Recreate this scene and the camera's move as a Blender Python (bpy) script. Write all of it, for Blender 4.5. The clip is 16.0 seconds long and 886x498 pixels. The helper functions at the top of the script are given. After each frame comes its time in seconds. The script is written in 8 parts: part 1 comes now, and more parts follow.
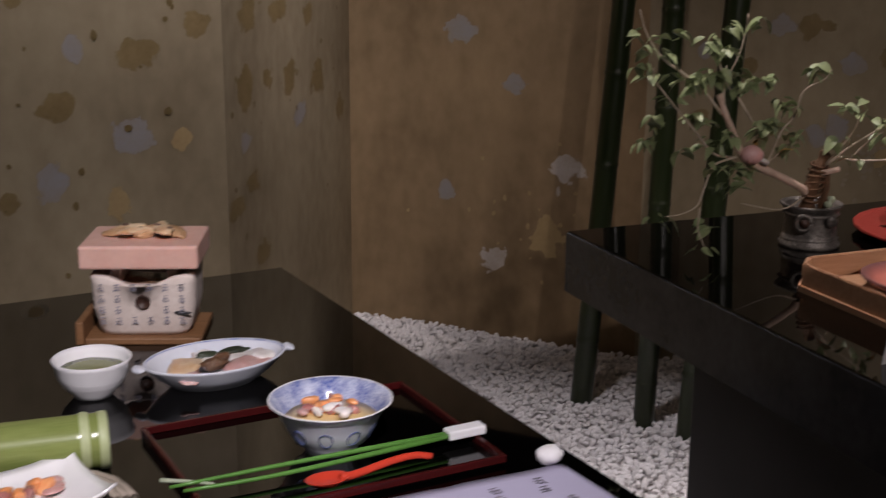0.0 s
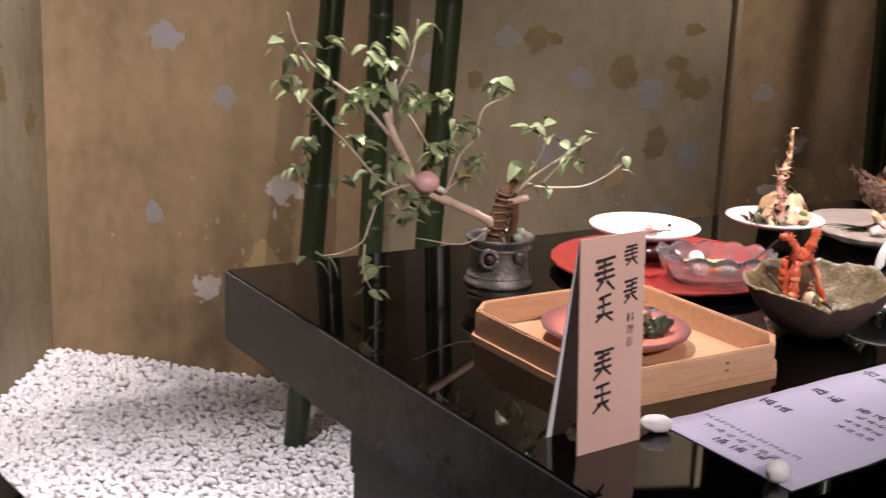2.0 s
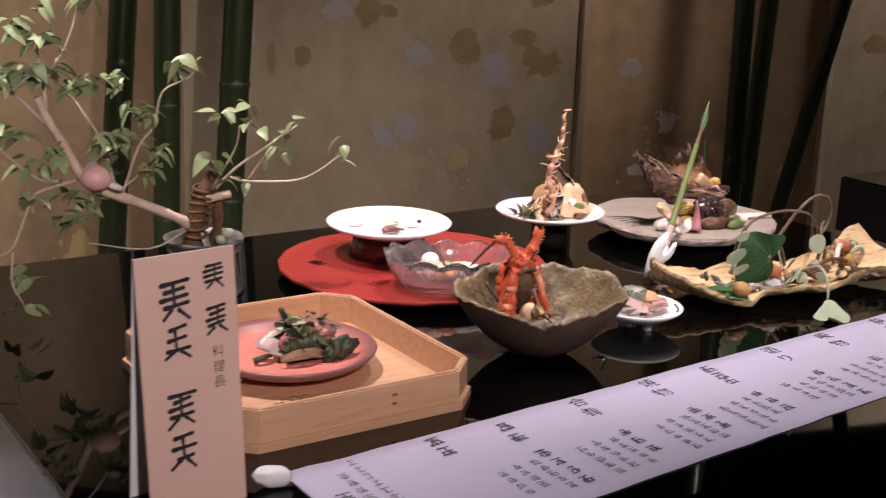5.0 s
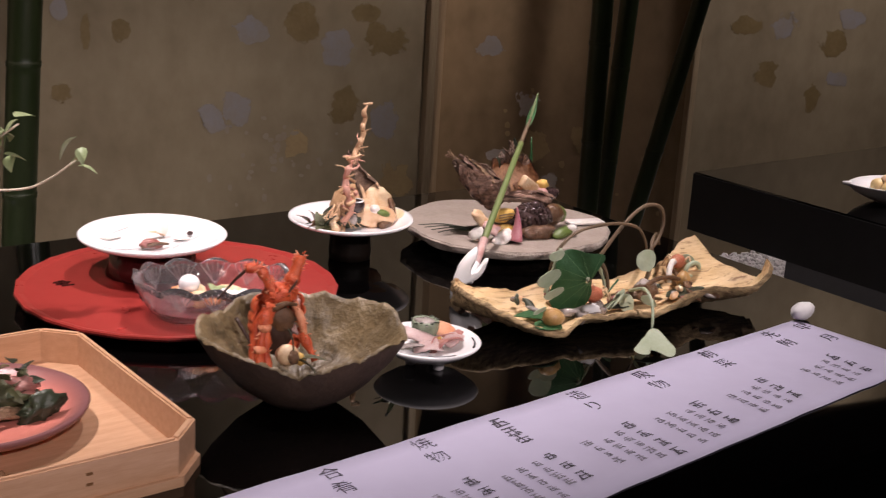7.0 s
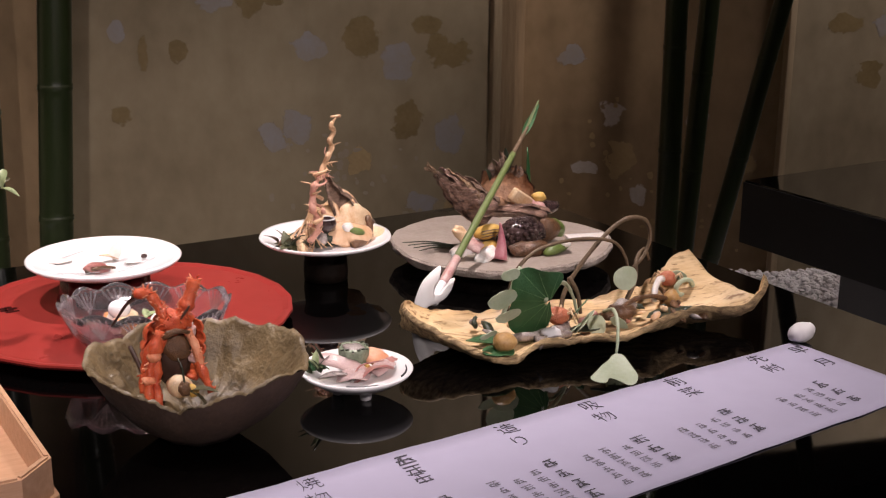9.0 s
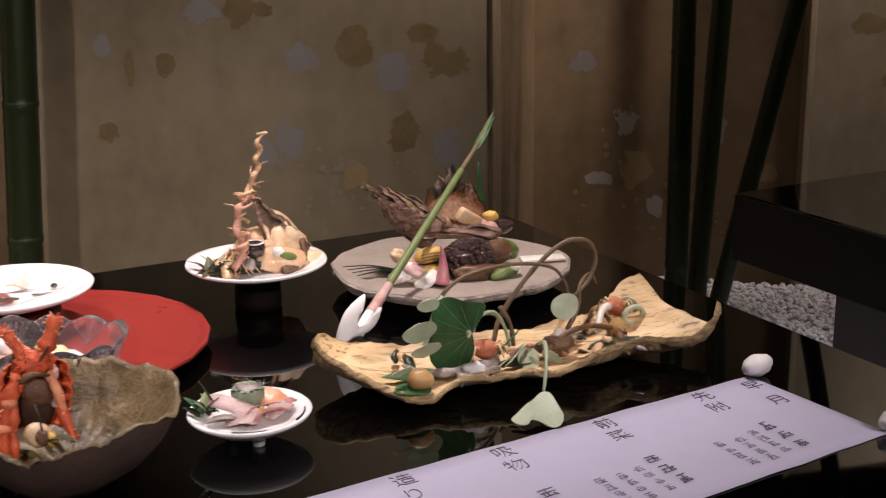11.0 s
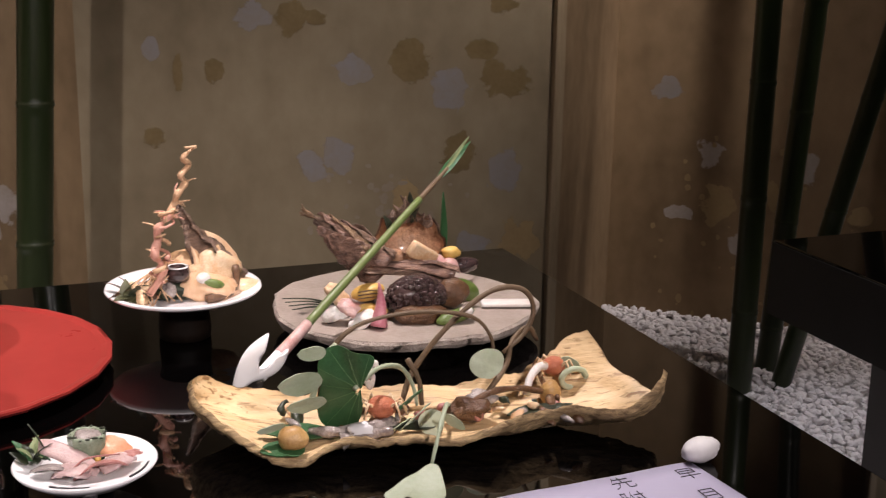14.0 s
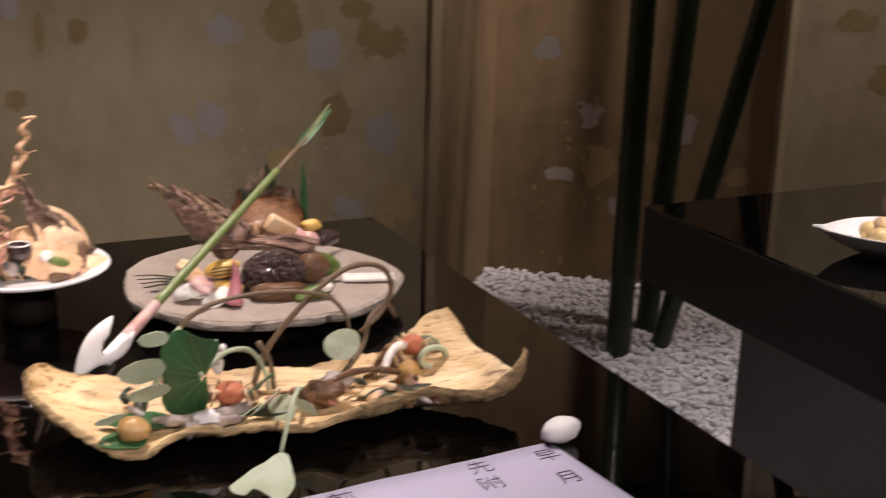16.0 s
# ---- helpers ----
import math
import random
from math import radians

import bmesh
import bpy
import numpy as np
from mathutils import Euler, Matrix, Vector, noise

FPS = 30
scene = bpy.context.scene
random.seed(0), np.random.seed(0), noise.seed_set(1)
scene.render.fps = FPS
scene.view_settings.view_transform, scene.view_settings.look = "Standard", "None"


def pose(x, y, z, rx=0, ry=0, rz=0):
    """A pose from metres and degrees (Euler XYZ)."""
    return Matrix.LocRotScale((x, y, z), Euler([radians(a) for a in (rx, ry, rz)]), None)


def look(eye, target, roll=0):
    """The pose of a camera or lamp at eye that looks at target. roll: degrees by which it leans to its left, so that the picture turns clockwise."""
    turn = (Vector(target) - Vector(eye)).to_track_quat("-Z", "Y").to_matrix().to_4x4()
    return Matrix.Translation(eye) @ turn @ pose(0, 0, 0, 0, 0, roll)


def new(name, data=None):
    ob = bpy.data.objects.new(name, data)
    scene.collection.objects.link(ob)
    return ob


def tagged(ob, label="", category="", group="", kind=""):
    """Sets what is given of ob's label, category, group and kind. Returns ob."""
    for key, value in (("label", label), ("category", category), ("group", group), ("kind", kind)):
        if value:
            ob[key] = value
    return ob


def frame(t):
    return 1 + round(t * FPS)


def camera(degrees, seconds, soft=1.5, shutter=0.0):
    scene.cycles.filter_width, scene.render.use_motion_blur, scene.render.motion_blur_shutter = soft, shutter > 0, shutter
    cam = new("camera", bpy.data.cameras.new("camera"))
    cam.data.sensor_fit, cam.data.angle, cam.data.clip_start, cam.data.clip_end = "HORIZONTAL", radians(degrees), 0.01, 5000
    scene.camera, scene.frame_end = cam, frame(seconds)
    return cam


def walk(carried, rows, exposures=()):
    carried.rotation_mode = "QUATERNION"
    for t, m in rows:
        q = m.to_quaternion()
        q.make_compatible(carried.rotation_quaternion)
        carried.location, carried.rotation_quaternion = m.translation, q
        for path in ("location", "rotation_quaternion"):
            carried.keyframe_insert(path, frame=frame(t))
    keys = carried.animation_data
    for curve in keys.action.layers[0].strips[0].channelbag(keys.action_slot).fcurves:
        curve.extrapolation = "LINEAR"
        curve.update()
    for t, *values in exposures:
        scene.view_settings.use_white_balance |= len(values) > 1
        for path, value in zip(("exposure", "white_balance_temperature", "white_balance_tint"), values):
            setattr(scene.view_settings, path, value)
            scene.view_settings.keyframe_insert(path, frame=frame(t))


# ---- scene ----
cam = camera(38.0, 16.0, soft=1.2, shutter=0.5)
PATH = [
    (0, (-1.139, -2.145, 1.471), (-0.406, -0.356, 0.96), 0.4),
    (0.5, (-1.058, -2.129, 1.472), (-0.256, -0.36, 0.995), 0.8),
    (1, (-0.951, -2.058, 1.448), (-0.074, -0.318, 0.997), 1.3),
    (1.5, (-0.866, -1.991, 1.451), (0.093, -0.299, 0.984), 1.6),
    (2, (-0.792, -1.936, 1.437), (0.239, -0.293, 0.95), 2.2),
    (2.5, (-0.719, -1.896, 1.428), (0.364, -0.293, 0.922), 2.6),
    (3, (-0.637, -1.875, 1.414), (0.47, -0.29, 0.901), 2.8),
    (3.2, (-0.601, -1.87, 1.41), (0.508, -0.287, 0.895), 2.5),
    (5.3, (-0.27, -1.912, 1.425), (0.803, -0.307, 0.903), 2.1),
    (5.5, (-0.23, -1.898, 1.417), (0.852, -0.297, 0.899), 2.1),
    (6, (-0.159, -1.85, 1.427), (0.969, -0.288, 0.889), 2.6),
    (6.5, (-0.096, -1.803, 1.426), (1.076, -0.279, 0.875), 3.2),
    (7, (-0.037, -1.77, 1.421), (1.16, -0.269, 0.86), 3.5),
    (7.5, (0.032, -1.777, 1.415), (1.212, -0.263, 0.854), 2.8),
    (8, (0.111, -1.801, 1.41), (1.234, -0.243, 0.853), 1.9),
    (8.2, (0.145, -1.807, 1.406), (1.237, -0.227, 0.85), 1.7),
    (10.3, (0.364, -1.843, 1.398), (1.264, -0.138, 0.87), -1.0),
    (10.5, (0.388, -1.832, 1.392), (1.287, -0.124, 0.866), -1.0),
    (11, (0.448, -1.796, 1.388), (1.352, -0.094, 0.854), -0.8),
    (11.5, (0.517, -1.765, 1.393), (1.412, -0.065, 0.836), -0.7),
    (12, (0.584, -1.742, 1.382), (1.47, -0.041, 0.816), -1.0),
    (12.5, (0.642, -1.734, 1.375), (1.501, -0.02, 0.807), -1.1),
    (13, (0.689, -1.726, 1.37), (1.512, 0.011, 0.82), -0.4),
    (13.5, (0.719, -1.724, 1.363), (1.494, 0.046, 0.847), 0.7),
    (14, (0.745, -1.737, 1.365), (1.443, 0.067, 0.857), 0.9),
    (14.5, (0.75, -1.744, 1.366), (1.396, 0.077, 0.848), 1.1),
    (15, (0.757, -1.745, 1.368), (1.387, 0.071, 0.819), 1.3),
    (15.5, (0.784, -1.722, 1.366), (1.481, 0.061, 0.788), 1.4),
    (16, (0.801, -1.702, 1.37), (1.644, 0.02, 0.801), 1.6),
]
EXPOSURES = [(0, -1.5, 6250, 10), (0.5, -0.98, 6450, 10), (1.0, -0.38, 6400, 10), (1.5, 0.05, 6250, 10), (3.2, 0.1, 6050, 11), (5.3, -0.32, 6200, 13), (7, -0.5, 6200, 13), (8.2, -0.52, 6250, 13),
             (10.3, -0.58, 6250, 11), (13, -0.5, 6250, 10), (14.5, -0.33, 6150, 10), (16, -0.33, 6400, 10)]

# exposure steps follow the clip camera's own metering
walk(cam, [(t, look(eye, target, roll)) for t, eye, target, roll in PATH], exposures=EXPOSURES)

T = 0.87  # height of the lacquer table tops above the gravel

# ---------------------------------------------------------------- light
world = bpy.data.worlds.new("dim_room")
scene.world = world
world.use_nodes = True
world.node_tree.nodes["Background"].inputs[0].default_value = (0.75, 0.8, 1.0, 1)
world.node_tree.nodes["Background"].inputs[1].default_value = 0.006


def spot(name, eye, target, watts, cone, blend, size, colour):
    data = bpy.data.lights.new(name, "SPOT")
    data.energy, data.spot_size, data.spot_blend = watts, radians(cone), blend
    data.shadow_soft_size, data.color = size, colour
    ob = new(name, data)
    ob.matrix_world = look(eye, target)
    return ob


WARM = (1.0, 0.865, 0.815)
COOL = (1.0, 0.91, 0.93)
# unseen spots, added and aimed to brighten the tables, gravel and partition
spot("added_spot", (0.10, -0.15, 2.72), (0.26, -0.34, T), 235, 50, 1.0, 0.035, WARM)
spot("added_spot", (1.20, -0.20, 2.72), (1.05, -0.36, T), 270, 50, 1.0, 0.035, WARM)
spot("added_spot", (-0.40, -3.40, 2.60), (0.38, -0.28, 1.06), 325, 34, 1.0, 0.035, WARM)
spot("added_spot", (1.60, -3.40, 2.60), (1.12, -0.28, T), 330, 28, 1.0, 0.035, WARM)
spot("added_spot", (-1.10, -2.60, 2.65), (-0.85, -0.68, T), 820, 36, 1.0, 0.035, COOL)
spot("added_spot", (2.50, -0.80, 2.72), (2.22, -0.46, T), 300, 32, 1.0, 0.035, WARM)
spot("added_spot", (-0.06, 0.02, 2.72), (0.10, 0.34, 0), 230, 32, 0.9, 0.035, COOL)
spot("added_spot", (0.20, 0.60, 2.72), (0.32, 0.52, 0), 340, 44, 1.0, 0.035, COOL)
spot("added_wall_spot", (-0.15, 0.50, 2.72), (0.25, 1.85, 1.55), 205, 60, 1.0, 0.06, COOL)
spot("added_wall_spot", (2.25, 0.05, 2.72), (2.10, 1.25, 1.68), 192, 62, 1.0, 0.06, WARM)
spot("added_spot", (2.55, 0.05, 2.72), (2.50, 0.30, 0.25), 130, 27, 1.0, 0.035, COOL)
spot("added_wall_spot", (3.60, 0.10, 2.72), (3.6, 1.2, 1.25), 185, 74, 1.0, 0.06, WARM)
spot("added_wall_spot", (-1.0, 0.10, 2.72), (-0.95, 1.15, 1.65), 300, 70, 1.0, 0.06, COOL)
spot("added_wall_spot", (0.42, 0.55, 2.72), (-0.20, 1.5, 1.50), 230, 50, 1.0, 0.06, COOL)


# ---------------------------------------------------------------- materials
def surf(name, c1, c2=None, scale=20.0, rough=0.5, bump=0.0, metal=0.0, fine=0.0, spec=0.5, stretch=None,
         coat=0.0, trans=0.0, ior=1.45, vary=0.0, sss=0.0):
    """A procedural surface: two colours mixed by noise at two scales, with relief and uneven gloss."""
    m = bpy.data.materials.new(name)
    m.use_nodes = True
    nt = m.node_tree
    b = nt.nodes["Principled BSDF"]
    c2 = c2 or tuple(v * 0.8 for v in c1)
    tc = nt.nodes.new("ShaderNodeTexCoord")
    mp = nt.nodes.new("ShaderNodeMapping")
    nt.links.new(tc.outputs["Object"], mp.inputs[0])
    if stretch:
        mp.inputs["Scale"].default_value = stretch
    n1 = nt.nodes.new("ShaderNodeTexNoise")
    n1.inputs["Scale"].default_value, n1.inputs["Detail"].default_value = scale, 5
    n2 = nt.nodes.new("ShaderNodeTexNoise")
    n2.inputs["Scale"].default_value, n2.inputs["Detail"].default_value = scale * 7, 6
    for n in (n1, n2):
        nt.links.new(mp.outputs[0], n.inputs["Vector"])
    add = nt.nodes.new("ShaderNodeMath")
    add.operation = "MULTIPLY_ADD"
    nt.links.new(n2.outputs[0], add.inputs[0])
    add.inputs[1].default_value = 0.5
    nt.links.new(n1.outputs[0], add.inputs[2])
    ramp = nt.nodes.new("ShaderNodeValToRGB")
    ramp.color_ramp.elements[0].position, ramp.color_ramp.elements[1].position = 0.5, 1.0
    ramp.color_ramp.elements[0].color, ramp.color_ramp.elements[1].color = (*c1, 1), (*c2, 1)
    nt.links.new(add.outputs[0], ramp.inputs[0])
    out = ramp.outputs[0]
    if vary:
        info = nt.nodes.new("ShaderNodeObjectInfo")
        isl = nt.nodes.new("ShaderNodeNewGeometry")
        s = nt.nodes.new("ShaderNodeMath")
        nt.links.new(info.outputs["Random"], s.inputs[0])
        nt.links.new(isl.outputs["Random Per Island"], s.inputs[1])
        r = nt.nodes.new("ShaderNodeMapRange")
        r.inputs[2].default_value = 2.0
        r.inputs[3].default_value, r.inputs[4].default_value = 1 - vary, 1 + vary
        nt.links.new(s.outputs[0], r.inputs[0])
        hsv = nt.nodes.new("ShaderNodeHueSaturation")
        nt.links.new(r.outputs[0], hsv.inputs["Value"])
        nt.links.new(out, hsv.inputs["Color"])
        out = hsv.outputs[0]
    nt.links.new(out, b.inputs["Base Color"])
    rr = nt.nodes.new("ShaderNodeMapRange")
    rr.inputs[3].default_value, rr.inputs[4].default_value = rough * 0.8, min(1, rough * 1.2)
    nt.links.new(n2.outputs[0], rr.inputs[0])
    nt.links.new(rr.outputs[0], b.inputs["Roughness"])
    b.inputs["Metallic"].default_value = metal
    b.inputs["Specular IOR Level"].default_value = spec
    b.inputs["Coat Weight"].default_value = coat
    b.inputs["Coat Roughness"].default_value = 0.05
    b.inputs["Transmission Weight"].default_value = trans
    b.inputs["IOR"].default_value = ior
    if sss:
        b.inputs["Subsurface Weight"].default_value = sss
        b.inputs["Subsurface Radius"].default_value = (0.01, 0.006, 0.004)
    if bump:
        bp = nt.nodes.new("ShaderNodeBump")
        bp.inputs["Strength"].default_value, bp.inputs["Distance"].default_value = bump, 0.004
        nt.links.new(add.outputs[0], bp.inputs["Height"])
        nt.links.new(bp.outputs[0], b.inputs["Normal"])
    return m


def feathered(m, reach=0.31, ragged_by=0.85):
    """Lets a patch of thin paper fade out unevenly towards its edge."""
    nt = m.node_tree
    tc = nt.nodes.new("ShaderNodeTexCoord")
    away = nt.nodes.new("ShaderNodeVectorMath")
    away.operation = "DISTANCE"
    away.inputs[1].default_value = (0.5, 0.0, 0.5)
    flat = nt.nodes.new("ShaderNodeVectorMath")
    flat.operation = "MULTIPLY"
    flat.inputs[1].default_value = (1.0, 0.0, 1.0)
    nt.links.new(tc.outputs["Generated"], flat.inputs[0])
    nt.links.new(flat.outputs[0], away.inputs[0])
    grain = nt.nodes.new("ShaderNodeTexNoise")
    grain.inputs["Scale"].default_value, grain.inputs["Detail"].default_value = 20, 6
    nt.links.new(tc.outputs["Object"], grain.inputs["Vector"])
    add = nt.nodes.new("ShaderNodeMath")
    add.operation = "MULTIPLY_ADD"
    add.inputs[1].default_value = ragged_by
    nt.links.new(grain.outputs[0], add.inputs[0])
    nt.links.new(away.outputs["Value"], add.inputs[2])
    fibre = nt.nodes.new("ShaderNodeTexNoise")
    fibre.inputs["Scale"].default_value, fibre.inputs["Detail"].default_value = 600, 2
    nt.links.new(tc.outputs["Object"], fibre.inputs["Vector"])
    fray = nt.nodes.new("ShaderNodeMath")
    fray.operation = "MULTIPLY_ADD"
    fray.inputs[1].default_value = 0.14
    nt.links.new(fibre.outputs[0], fray.inputs[0])
    nt.links.new(add.outputs[0], fray.inputs[2])
    fade = nt.nodes.new("ShaderNodeMapRange")
    edge = reach + (ragged_by + 0.14) * 0.5
    fade.inputs[1].default_value, fade.inputs[2].default_value = edge - 0.002, edge + 0.002
    fade.inputs[3].default_value, fade.inputs[4].default_value = 1.0, 0.0
    nt.links.new(fray.outputs[0], fade.inputs[0])
    nt.links.new(fade.outputs[0], nt.nodes["Principled BSDF"].inputs["Alpha"])
    return m


def grained(m, dark):
    """Adds thin dark fibres along x, some open, to a wood."""
    nt = m.node_tree
    b = nt.nodes["Principled BSDF"]
    tc = nt.nodes.new("ShaderNodeTexCoord")
    mp = nt.nodes.new("ShaderNodeMapping")
    mp.inputs["Scale"].default_value = (5, 130, 130)
    nt.links.new(tc.outputs["Object"], mp.inputs[0])
    n = nt.nodes.new("ShaderNodeTexNoise")
    n.inputs["Scale"].default_value, n.inputs["Detail"].default_value, n.inputs["Distortion"].default_value = 1.6, 5, 0.5
    nt.links.new(mp.outputs[0], n.inputs["Vector"])
    line = nt.nodes.new("ShaderNodeMapRange")
    line.inputs[1].default_value, line.inputs[2].default_value = 0.54, 0.67
    nt.links.new(n.outputs[0], line.inputs[0])
    mix = nt.nodes.new("ShaderNodeMix")
    mix.data_type = "RGBA"
    nt.links.new(line.outputs[0], mix.inputs[0])
    nt.links.new(b.inputs["Base Color"].links[0].from_socket, mix.inputs[6])
    mix.inputs[7].default_value = (*dark, 1)
    nt.links.new(mix.outputs[2], b.inputs["Base Color"])
    return m


def ringed(m, rim, r0, r1):
    """Lets a glaze run into another colour between two radii about z."""
    nt = m.node_tree
    b = nt.nodes["Principled BSDF"]
    tc = nt.nodes.new("ShaderNodeTexCoord")
    flat = nt.nodes.new("ShaderNodeVectorMath")
    flat.operation = "MULTIPLY"
    flat.inputs[1].default_value = (1.0, 1.0, 0.0)
    far = nt.nodes.new("ShaderNodeVectorMath")
    far.operation = "LENGTH"
    nt.links.new(tc.outputs["Object"], flat.inputs[0])
    nt.links.new(flat.outputs[0], far.inputs[0])
    ring = nt.nodes.new("ShaderNodeMapRange")
    ring.interpolation_type = "SMOOTHSTEP"
    ring.inputs[1].default_value, ring.inputs[2].default_value = r0, r1
    nt.links.new(far.outputs["Value"], ring.inputs[0])
    mix = nt.nodes.new("ShaderNodeMix")
    mix.data_type = "RGBA"
    nt.links.new(ring.outputs[0], mix.inputs[0])
    nt.links.new(b.inputs["Base Color"].links[0].from_socket, mix.inputs[6])
    mix.inputs[7].default_value = (*rim, 1)
    nt.links.new(mix.outputs[2], b.inputs["Base Color"])
    return m


